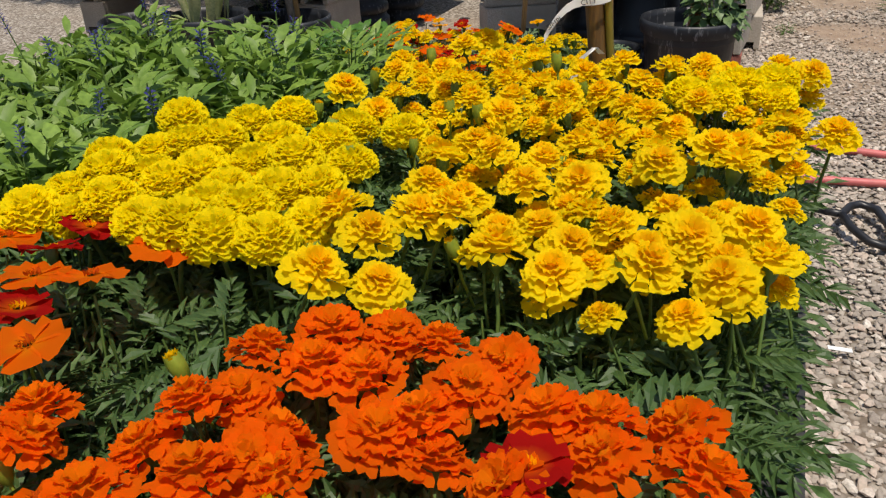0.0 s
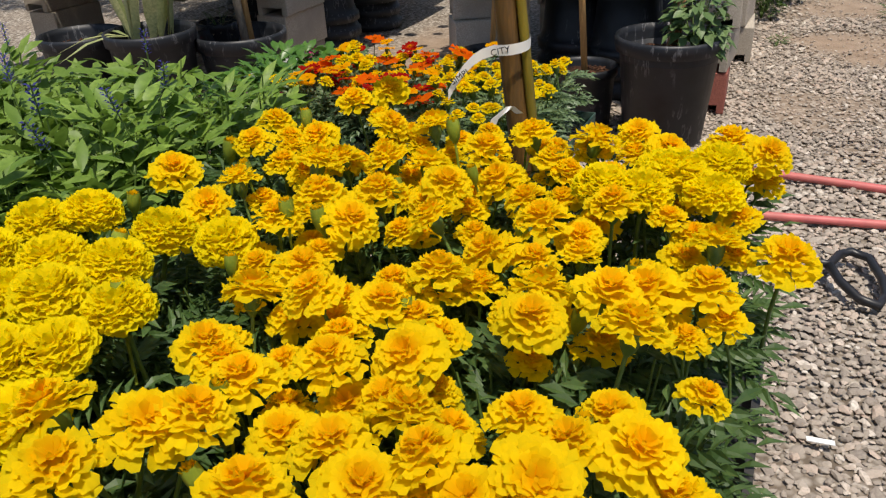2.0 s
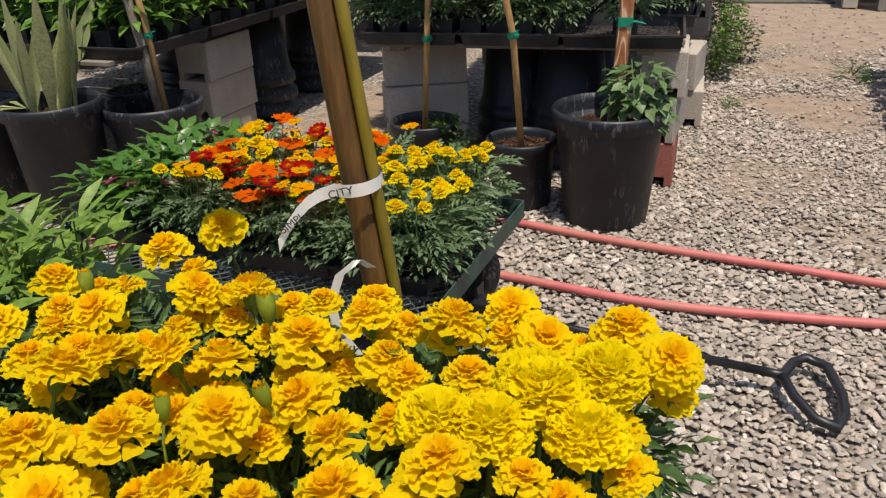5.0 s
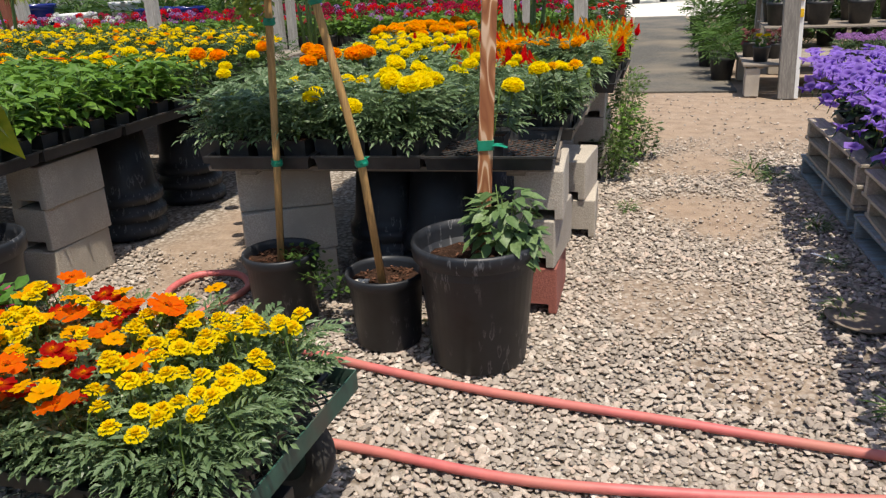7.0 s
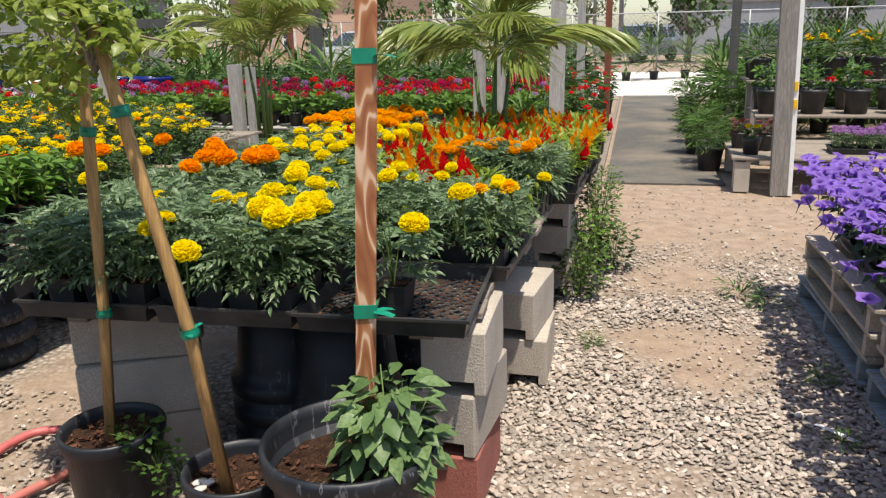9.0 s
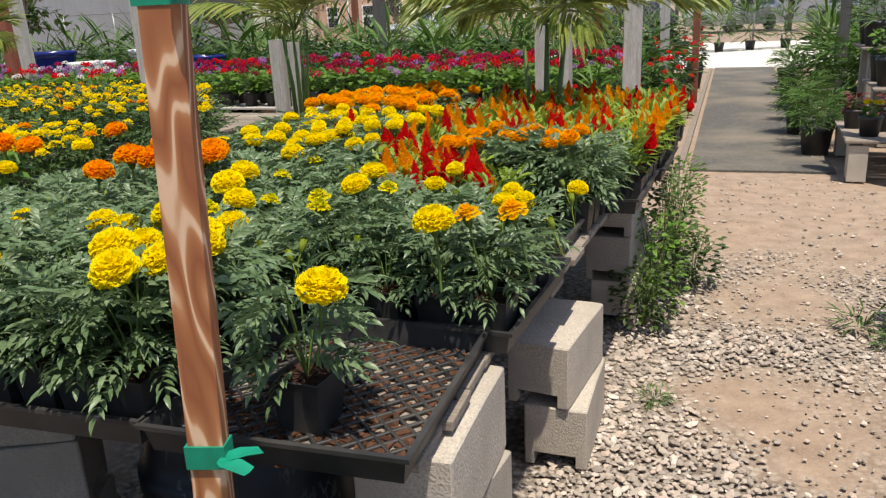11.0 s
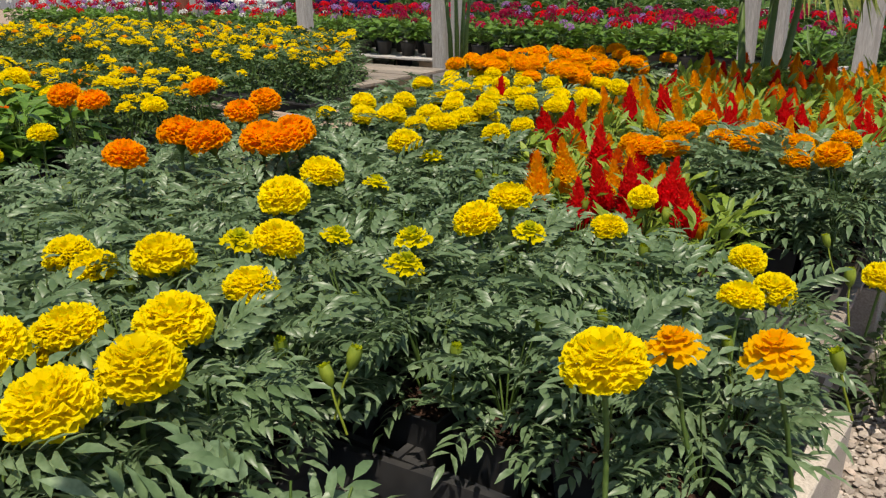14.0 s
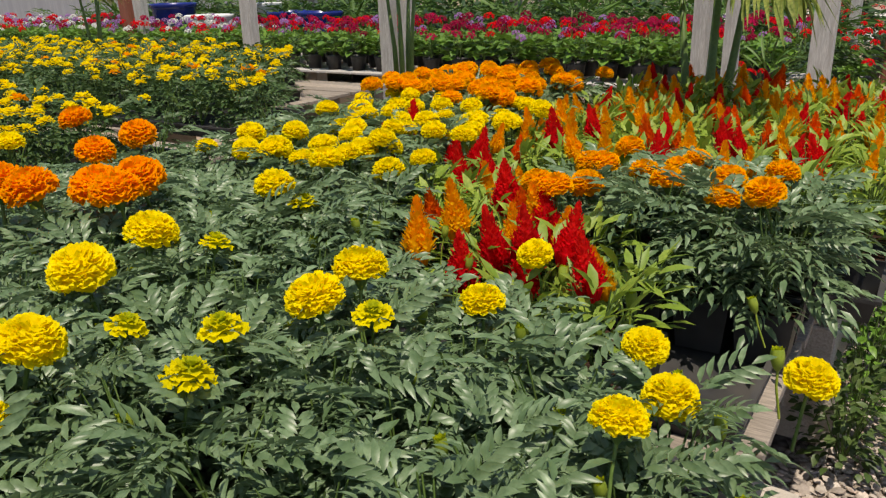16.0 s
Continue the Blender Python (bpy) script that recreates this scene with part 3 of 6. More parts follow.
def pot(name, at, r_top, r_base, h, label, category="pot", soil=True, group="", rim=0.02, m=None, fill=0.85, ribs=0):
    """lathe pot with a rolled rim and wall thickness; soil is a part."""
    p = thing(name, at, label, category, group)
    t = 0.006
    prof = [(0.0, 0.002), (r_base * 0.94, 0.002), (r_base, 0.012)]
    for k in range(1, ribs + 1):
        z = h * 0.9 * k / (ribs + 1)
        r = r_base + (r_top - r_base) * z / h
        prof += [(r, z - 0.006), (r + 0.004, z), (r, z + 0.006)]
    lo = h - rim * 2.2
    rl = r_base + (r_top - rim * 0.4 - r_base) * lo / h
    prof += [(rl, lo), (r_top, lo + rim * 0.25), (r_top + rim * 0.15, h - rim * 0.4), (r_top, h), (r_top - t * 1.5, h), (r_top - t * 2.2, h - rim), (r_base - t, 0.03), (0, 0.03)]
    part("body", Shape().lathe(prof, 40).mesh("body", m or M_POT), p)
    if soil:
        zf = h * fill
        rf = r_base + (r_top - r_base) * zf / h - t * 2
        sl = Shape().disc(rf, zf, 24, lump=0.008, rng=rng)
        chips(sl, 90, lambda q: (rf * 0.94 * q.random() ** 0.5, q.uniform(0, 6.283)), zf + 0.003, 1)
        part("soil", sl.mesh("soil", [M_SOIL, M_CHIP]), p, "dark bark compost")
    return p


def stake(name, parent, pts, r, m, label, ties=(), n=10):
    s = part(name, Shape().tube(pts, r, n).mesh(name, m), parent, label)
    a, b = Vector(pts[0]), Vector(pts[-1])
    for z in ties:
        lo, hi = next((Vector(p), Vector(q)) for p, q in zip(pts, pts[1:]) if p[2] <= z <= q[2])
        c = lo.lerp(hi, (z - lo.z) / (hi.z - lo.z))
        d = (b - a).normalized().to_track_quat("Z", "Y").to_matrix().to_4x4()
        t = Shape()
        rr = r if not isinstance(r, (list, tuple)) else r[0]
        prof = [(rr + 0.002, -0.013), (rr + 0.006, -0.004), (rr + 0.003, 0.004), (rr + 0.005, 0.013)]
        t.lathe(prof, 14, at=Matrix.Translation(c) @ d)
        for ang, ln in ((0.4, 0.055), (2.6, 0.035)):
            t.blade(ln, 0.016, Matrix.Translation(c + Vector((0, -rr - 0.003, 0))) @ Euler((0.5, 0, -ang)).to_matrix().to_4x4(), point=0.7)
        part("tie", t.mesh("tie", M_TIE), s, "knotted green tie tape")
    return s


# ---- leaves and flowers ----
def turn_to(yaw, up, roll=0.0):
    return Euler((up, roll, yaw)).to_matrix().to_4x4()


def leaflet(s, length, width, at, slot=0, droop=0.2):
    v = [(0, 0, 0), (-width / 2, 0.5 * length, 0.15 * width), (0, 0.45 * length, -0.05 * length * droop), (width / 2, 0.5 * length, 0.15 * width), (0, length, -droop * length)]
    s.add(v, [(0, 2, 1), (0, 3, 2), (1, 2, 4), (2, 3, 4)], slot, False, at)


def lanceolate(s, length, width, at, slot=0, droop=0.25):
    """a leaflet with a rounded waist and a drawn-out tip."""
    a, b = 0.06 * width, 0.2 * width
    v = [(0, 0, 0), (-width / 2, 0.34 * length, b), (0, 0.34 * length, a), (width / 2, 0.34 * length, b),
         (-0.4 * width, 0.67 * length, b - 0.35 * droop * length), (0, 0.67 * length, a - 0.4 * droop * length), (0.4 * width, 0.67 * length, b - 0.35 * droop * length), (0, length, -droop * length)]
    s.add(v, [(0, 2, 1), (0, 3, 2), (1, 2, 5, 4), (2, 3, 6, 5), (4, 5, 7), (5, 6, 7)], slot, True, at)


def pinnate(s, at, length, pairs, w, slot=0, r=rng, arch=0.3, blade=leaflet):
    """feather leaf: pairs of narrow leaflets along a bent rib and one at the tip."""
    for i in range(pairs + 1):
        t = (i + 0.8) / (pairs + 0.8)
        p = Vector((0, length * t * 0.8, -arch * length * t * t))
        ll = length * (0.40 - 0.16 * abs(t - 0.5)) * r.uniform(0.85, 1.15)
        if i == pairs:
            blade(s, ll * 1.15, w * 1.1, at @ Matrix.Translation(p) @ turn_to(0, -arch), slot)
        else:
            for k in (-1, 1):
                blade(s, ll, w, at @ Matrix.Translation(p) @ turn_to(-k * r.uniform(0.7, 0.95), -arch * t + r.uniform(-0.12, 0.25), k * 0.2), slot)


def bush(seed, m, kind="pinnate", radius=0.075, height=0.17, leaves=46, length=0.085, width=0.009, stems=7, up=0.45, stem_m=None, low=0.12, pairs=5, blade=leaflet):
    """foliage of one plant: thin stems and leaves on them, the base at the origin."""
    r = random.Random(seed)
    s = Shape()
    for i in range(stems):
        a = r.uniform(0, 6.28)
        q = radius * r.uniform(0.2, 0.75)
        s.tube([(0, 0, 0), (0.5 * q * math.cos(a), 0.5 * q * math.sin(a), height * 0.5), (q * math.cos(a), q * math.sin(a), height * r.uniform(0.75, 1.0))], [0.0022, 0.0018, 0.0012], 4, 1, False)
    for i in range(leaves):
        a = r.uniform(0, 6.28)
        t = (i + 0.5) / leaves
        q = radius * (r.random() ** 0.5) * 0.75
        z = height * (low + (0.97 - low) * t) * (1.0 - 0.2 * (q / radius) ** 2)
        el = r.uniform(-0.35, 0.5) + up * t
        M = Matrix.Translation((q * math.cos(a), q * math.sin(a), z)) @ turn_to(a - math.pi / 2 + r.uniform(-0.7, 0.7), el, r.uniform(-0.5, 0.5))
        ln = length * r.uniform(0.65, 1.15)
        if kind == "pinnate":
            pinnate(s, M, ln, pairs, width, 0, r, blade=blade)
        elif kind == "lance":
            s.blade(ln, width * r.uniform(0.8, 1.2), M, 0, 0.25, r.uniform(0.1, 0.5))
        else:
            s.blade(ln, width * r.uniform(0.8, 1.2), M, 0, 0.3, r.uniform(0.1, 0.6))
    return s.mesh("foliage", [m, stem_m or G_STEM])


def petal(s, at, L, W, r, slot=0, wave=0.13):
    """a petal with a notched and waved rim."""
    z = [r.uniform(-wave, wave) * L for _ in range(5)]
    v = [(-0.14 * W, 0, 0), (0.14 * W, 0, 0), (-0.46 * W, 0.58 * L, 0.08 * L), (0, 0.6 * L, 0), (0.46 * W, 0.58 * L, 0.08 * L),
         (-0.5 * W, 0.88 * L, z[0]), (-0.25 * W, 1.03 * L, z[1] + 0.06 * L), (0.02 * W, 0.92 * L, z[2] - 0.05 * L), (0.26 * W, 1.02 * L, z[3] + 0.06 * L), (0.5 * W, 0.86 * L, z[4])]
    s.add(v, [(0, 1, 3), (0, 3, 2), (1, 4, 3), (2, 3, 6, 5), (3, 7, 6), (3, 8, 7), (3, 4, 9, 8)], slot, True, at)


def stalk(s, length, r=0.0019, cup=0.009, slot=1):
    s.tube([(0, 0, -length), (0.002, 0.001, -length * 0.5), (0, 0, -0.02)], r, 5, slot, False)
    s.lathe([(r, -cup * 2.6), (cup * 0.7, -cup * 1.9), (cup, -cup * 0.9), (cup * 0.9, 0)], 8, slot=slot)


def ruffled(seed, R, m, rings=6, length=0.12):
    """double marigold head: a low dome of crowded waved petals with a tight crest."""
    r = random.Random(seed)
    s = Shape()
    for k in range(rings):
        f = k / (rings - 1)
        n = round(12 - 4.5 * f)
        for i in range(n):
            a = 2 * math.pi * (i + 0.5 * (k % 2) + r.uniform(-0.3, 0.3)) / n
            base = R * (0.46 * (1 - f) + 0.05)
            M = Matrix.Translation((base * math.cos(a), base * math.sin(a), R * (0.44 * f ** 0.8 - 0.06) + r.uniform(-0.03, 0.03) * R)) @ turn_to(a - math.pi / 2, -0.2 + 1.05 * f + r.uniform(-0.2, 0.2), r.uniform(-0.35, 0.35))
            petal(s, M, R * (0.56 - 0.22 * f) * r.uniform(0.88, 1.1), R * (0.52 - 0.18 * f) * r.uniform(0.85, 1.1), r, wave=0.2)
    s.lathe([(0, R * 0.36), (R * 0.2, R * 0.33), (R * 0.42, R * 0.12), (R * 0.4, -R * 0.1)], 9)
    stalk(s, length)
    return s.mesh("flower", [m, G_STEM])


def pompom(seed, R, m, n=190, length=0.12, flat=0.74):
    """globe-shaped marigold head of close short ruffled petals."""
    r = random.Random(seed)
    s = Shape()
    for i in range(n):
        c = 1 - 1.3 * (i + 0.5) / n
        th = math.acos(max(-1, min(1, c)))
        a = 2.39996 * i + r.uniform(-0.2, 0.2)
        k = r.uniform(0.9, 1.08)
        d = Vector((math.sin(th) * math.cos(a), math.sin(th) * math.sin(a), math.cos(th) * flat)) * k
        M = Matrix.Translation(d * R * 0.66) @ turn_to(a - math.pi / 2, math.pi / 2 - th * 0.93 - 0.3 + r.uniform(-0.25, 0.25), r.uniform(-0.5, 0.5))
        petal(s, M, R * 0.36, R * 0.38, r, wave=0.25)
    s.lathe([(0, R * 0.55), (R * 0.4, R * 0.46), (R * 0.64, R * 0.12), (R * 0.6, -R * 0.1), (R * 0.3, -R * 0.4)], 12)
    stalk(s, length, 0.0026, R * 0.3)
    return s.mesh("flower", [m, G_STEM])


def plain_head(seed, R, m, n=17):
    """a far marigold head of few petals round a domed heart."""
    r = random.Random(seed)
    s = Shape()
    for i in range(n):
        a = 2.4 * i
        f = i / n
        M = Matrix.Translation((R * 0.4 * (1 - f) * math.cos(a), R * 0.4 * (1 - f) * math.sin(a), 0.3 * R * f)) @ turn_to(a - math.pi / 2, -0.2 + 0.9 * f, r.uniform(-0.3, 0.3))
        petal(s, M, R * 0.64, R * 0.8, r, wave=0.18)
    return s.mesh("flower", [m])


def single(seed, R, m, heart, n=6, length=0.09):
    r = random.Random(seed)
    s = Shape()
    for i in range(n):
        a = 2 * math.pi * (i + r.uniform(-0.12, 0.12)) / n
        petal(s, Matrix.Translation((0.1 * R * math.cos(a), 0.1 * R * math.sin(a), 0)) @ turn_to(a - math.pi / 2, r.uniform(-0.15, 0.2)), R * 0.92, R * 0.95, r, wave=0.1)
    for i in range(14):
        a = 2.4 * i
        q = R * 0.22 * (i / 14) ** 0.5
        leaflet(s, R * 0.22, R * 0.1, Matrix.Translation((q * math.cos(a), q * math.sin(a), 0.01 * R)) @ turn_to(a, 1.2), 2)
    stalk(s, length, 0.0015, 0.005)
    return s.mesh("flower", [m, G_STEM, heart])


def bud(seed, m, R=0.008, length=0.09):
    """ribbed yellow-green cup with a fringe of unopened petals."""
    r = random.Random(seed)
    s = Shape()
    prof = [(0.25, -0.024), (0.72, -0.018), (1.0, -0.007), (0.98, 0.001), (0.82, 0.007)]
    n = 12
    v = [(R * q * (1.0 + 0.09 * (i % 2)) * math.cos(2 * math.pi * i / n), R * q * (1.0 + 0.09 * (i % 2)) * math.sin(2 * math.pi * i / n), z) for q, z in prof for i in range(n)]
    s.add(v, [(k * n + i, k * n + (i + 1) % n, (k + 1) * n + (i + 1) % n, (k + 1) * n + i) for k in range(len(prof) - 1) for i in range(n)], 1, True)
    for i in range(14):
        a = 2.4 * i
        q = R * 0.75 * (1 - i / 16)
        leaflet(s, R * 0.8, R * 0.6, Matrix.Translation((q * math.cos(a), q * math.sin(a), 0.003)) @ turn_to(a - math.pi / 2, 1.0 + r.uniform(-0.2, 0.3)), 0, -0.1)
    s.tube([(0, 0, -length), (0.003, 0, -length / 2), (0, 0, -0.02)], 0.0018, 5, 1, False)
    return s.mesh("bud", [m, G_BUD])


def plume(seed, m, h=0.092, n=150):
    """feathery flame: many fine upright tufts over a tapering spire with side spires."""
    r = random.Random(seed)
    s = Shape()
    lobes = [(0, 0, h, 0.0185)] + [(0.019 * math.cos(k * 1.3 + seed), 0.019 * math.sin(k * 1.3 + seed), h * r.uniform(0.4, 0.66), 0.011) for k in range(5)]
    for x, y, hh, rr in lobes:
        k = n if hh == h else n // 4
        for i in range(k):
            t = (i + 0.5) / k
            a = 2.4 * i
            q = rr * 1.1 * (1 - t) ** 0.58 * (0.55 + 0.45 * min(1, t * 4)) * r.uniform(0.75, 1.12)
            leaflet(s, 0.0105 * r.uniform(0.7, 1.4), 0.0085, Matrix.Translation((x * (1 - 0.25 * t) + q * math.cos(a), y * (1 - 0.25 * t) + q * math.sin(a), hh * t * 0.93)) @ turn_to(a - math.pi / 2, 0.65 + 0.75 * t + r.uniform(-0.35, 0.25)), 0, -0.1)
        s.tube([(x * 0.5, y * 0.5, -0.02), (x, y, hh * 0.3), (x * 0.8, y * 0.8, hh * 0.85)], [rr * 0.6, rr * 0.75, rr * 0.1], 6, 0, False)
    s.tube([(0, 0, -0.07), (0, 0, 0.02)], 0.003, 5, 1, False)
    return s.mesh("plume", [m, G_STEM])


def trumpet(seed, R, m):
    """petunia: five broad joined lobes over a funnel."""
    r = random.Random(seed)
    s = Shape()
    n = 20
    ring = lambda q, z, w=0.0: [(q * (1 + w * math.cos(5 * 2 * math.pi * i / n)) * math.cos(2 * math.pi * i / n), q * (1 + w * math.cos(5 * 2 * math.pi * i / n)) * math.sin(2 * math.pi * i / n), z + (r.uniform(-0.07, 0.07) * R if w else 0)) for i in range(n)]
    v = ring(0.08 * R, -0.9 * R) + ring(0.22 * R, -0.25 * R) + ring(0.55 * R, 0, 0.04) + ring(R, -0.06 * R, 0.13)
    f = [(k * n + i, k * n + (i + 1) % n, (k + 1) * n + (i + 1) % n, (k + 1) * n + i) for k in range(3) for i in range(n)]
    s.add(v, f, 0, True)
    s.tube([(0, 0, -0.06), (0, 0, -0.85 * R)], 0.002, 4, 1, False)
    return s.mesh("flower", [m, G_STEM])


def umbel(seed, R, m, florets=16):
    r = random.Random(seed)
    s = Shape()
    for i in range(florets):
        th = math.acos(1 - 1.2 * (i + 0.5) / florets)
        a = 2.4 * i
        M = Matrix.Translation(Vector((math.sin(th) * math.cos(a), math.sin(th) * math.sin(a), math.cos(th) * 0.8)) * R) @ turn_to(a - math.pi / 2, -th * 0.8)
        for k in range(5):
            leaflet(s, R * 0.42, R * 0.36, M @ turn_to(1.2566 * k + r.uniform(-0.2, 0.2), r.uniform(0, 0.5)))
    s.tube([(0, 0, -0.12), (0, 0, R * 0.3)], 0.002, 4, 1, False)
    return s.mesh("flower", [m, G_STEM])


def spike(seed, m):
    r = random.Random(seed)
    s = Shape()
    for i in range(26):
        t = i / 26
        a = 2.4 * i
        leaflet(s, 0.009, 0.006, Matrix.Translation((0.003 * math.cos(a), 0.003 * math.sin(a), 0.05 * t)) @ turn_to(a - math.pi / 2, 0.6))
    s.tube([(0, 0, -0.08), (0, 0, 0.05)], 0.0015, 4, 1, False)
    return s.mesh("flower_spike", [m, G_STEM])


FLOWERS = {
    "yellow": [ruffled(k, 0.028, P_YELLOW) for k in (1, 2, 3, 4)],
    "orange": [ruffled(k, 0.03, P_ORANGE, 5) for k in (5, 6, 7)],
    "lemon": [pompom(k, 0.035, P_LEMON) for k in (8, 9)],
    "amber": [pompom(k, 0.034, P_AMBER) for k in (10, 11)],
    "half_open": [ruffled(k, 0.03, P_HALF, 5) for k in (45, 46)],
    "far_yellow": [plain_head(k, 0.02, P_CART) for k in (47, 48, 49)],
    "far_orange": [plain_head(k, 0.021, P_DEEP) for k in (50, 51)],
    "deep": [pompom(k, 0.036, P_DEEP) for k in (12, 13)],
    "gold": [ruffled(k, 0.024, P_GOLD, 5) for k in (14, 15)],
    "small_yellow": [ruffled(k, 0.019, P_CART, 4) for k in (16, 17, 18)],
    "small_orange": [single(k, 0.021, P_AMBER, P_YELLOW) for k in (19, 20)],
    "scarlet": [single(k, 0.022, P_RED, P_AMBER, 8) for k in (21, 22)],
    "single_orange": [single(k, 0.032, P_ORANGE, P_RED) for k in (23, 24)],
    "bud": [bud(25, P_YELLOW)],
    "big_bud": [bud(26, P_LIMEBUD, 0.0085)],
    "red_plume": [plume(k, P_SCARLET) for k in (27, 28, 29)],
    "flame_plume": [plume(k, P_FLAME) for k in (30, 31, 32)],
    "ember_plume": [plume(k, P_EMBER) for k in (52, 53)],
    "petunia": [trumpet(k, 0.033, P_VIOLET) for k in (33, 34, 35)],
    "geranium": [umbel(k, 0.04, P_MAGENTA, 12) for k in (36, 37)],
    "red_geranium": [umbel(k, 0.04, P_SCARLET, 12) for k in (38, 39)],
    "mauve": [umbel(k, 0.035, P_MAUVE, 12) for k in (40,)],
    "white": [single(k, 0.022, P_WHITE, P_YELLOW, 5) for k in (41,)],
    "pink": [single(k, 0.02, P_PINK, P_WHITE, 5) for k in (42,)],
    "white_umbel": [umbel(43, 0.035, P_WHITE, 12)],
    "blue": [spike(44, P_BLUE)],
}
FOLIAGE = {
    "mari": [bush(k, G_MARI, radius=0.08, height=0.2, leaves=50, length=0.085, width=0.0085) for k in (50, 51, 52, 53)],
    "tagetes": [bush(k, G_BLUISH, radius=0.1, height=0.2, leaves=60, length=0.1, width=0.0105, low=0.14, pairs=5, blade=lanceolate) for k in (54, 55, 56, 57)],
    "far_mari": [bush(k, G_MARI, radius=0.09, height=0.2, leaves=30, length=0.1, width=0.013, pairs=3) for k in (81, 82)],
    "vinca": [bush(83, G_VINCA, "broad", 0.075, 0.13, 60, 0.05, 0.022, up=0.4)],
    "low": [bush(k, G_BLUISH, radius=0.07, height=0.11, leaves=44, length=0.065, width=0.009) for k in (58, 59, 60)],
    "broad": [bush(k, G_BROAD, "broad", 0.085, 0.2, 64, 0.075, 0.03, up=0.3) for k in (61, 62, 63)],
    "salvia": [bush(k, G_SALVIA, "lance", 0.085, 0.24, 130, 0.052, 0.017, up=0.6) for k in (64, 65, 66)],
    "celosia": [bush(k, G_LIME, "lance", 0.08, 0.165, 64, 0.058, 0.016, up=0.9) for k in (67, 68, 69)],
    "petunia": [bush(k, G_DARK, "broad", 0.1, 0.13, 60, 0.045, 0.022) for k in (70, 71)],
    "geranium": [bush(k, G_BROAD, "broad", 0.1, 0.17, 50, 0.06, 0.055) for k in (72, 73, 74)],
    "shrub": [bush(k, G_DARK, "broad", 0.2, 0.42, 150, 0.07, 0.03) for k in (75, 76)],
    "fern": [bush(k, G_FERN, "pinnate", 0.2, 0.34, 60, 0.3, 0.02) for k in (77, 78)],
    "grassy": [bush(k, G_FERN, "lance", 0.2, 0.5, 90, 0.3, 0.025, up=0.8) for k in (79, 80)],
}


def welded(me, d=0.0005):
    bm = bmesh.new()
    bm.from_mesh(me)
    bmesh.ops.remove_doubles(bm, verts=bm.verts[:], dist=d)
    bm.to_mesh(me)
    bm.free()
    return me


def square_pot(w, h):
    s = Shape()
    t = 0.0025
    for a in range(4):
        M = turn_to(a * math.pi / 2, 0)
        o, i = w / 2, w / 2 - t
        b, j = w * 0.4, w * 0.4 - t
        s.add([(-b, -b, 0), (b, -b, 0), (o, -o, h), (-o, -o, h), (-o * 1.04, -o * 1.04, h), (o * 1.04, -o * 1.04, h), (i, -i, h), (-i, -i, h), (j, -j, 0.005), (-j, -j, 0.005)],
              [(0, 1, 2, 3), (4, 5, 6, 7), (7, 6, 8, 9)], 0, False, M)
    s.add([(-w * 0.47, -w * 0.47, h * 0.9), (w * 0.47, -w * 0.47, h * 0.9), (w * 0.47, w * 0.47, h * 0.9), (-w * 0.47, w * 0.47, h * 0.9)], [(0, 1, 2, 3)], 1)
    return s.mesh("pot", [M_BLACK, M_SOIL])


POT9 = square_pot(0.1, 0.1)
CELL = square_pot(0.085, 0.06)


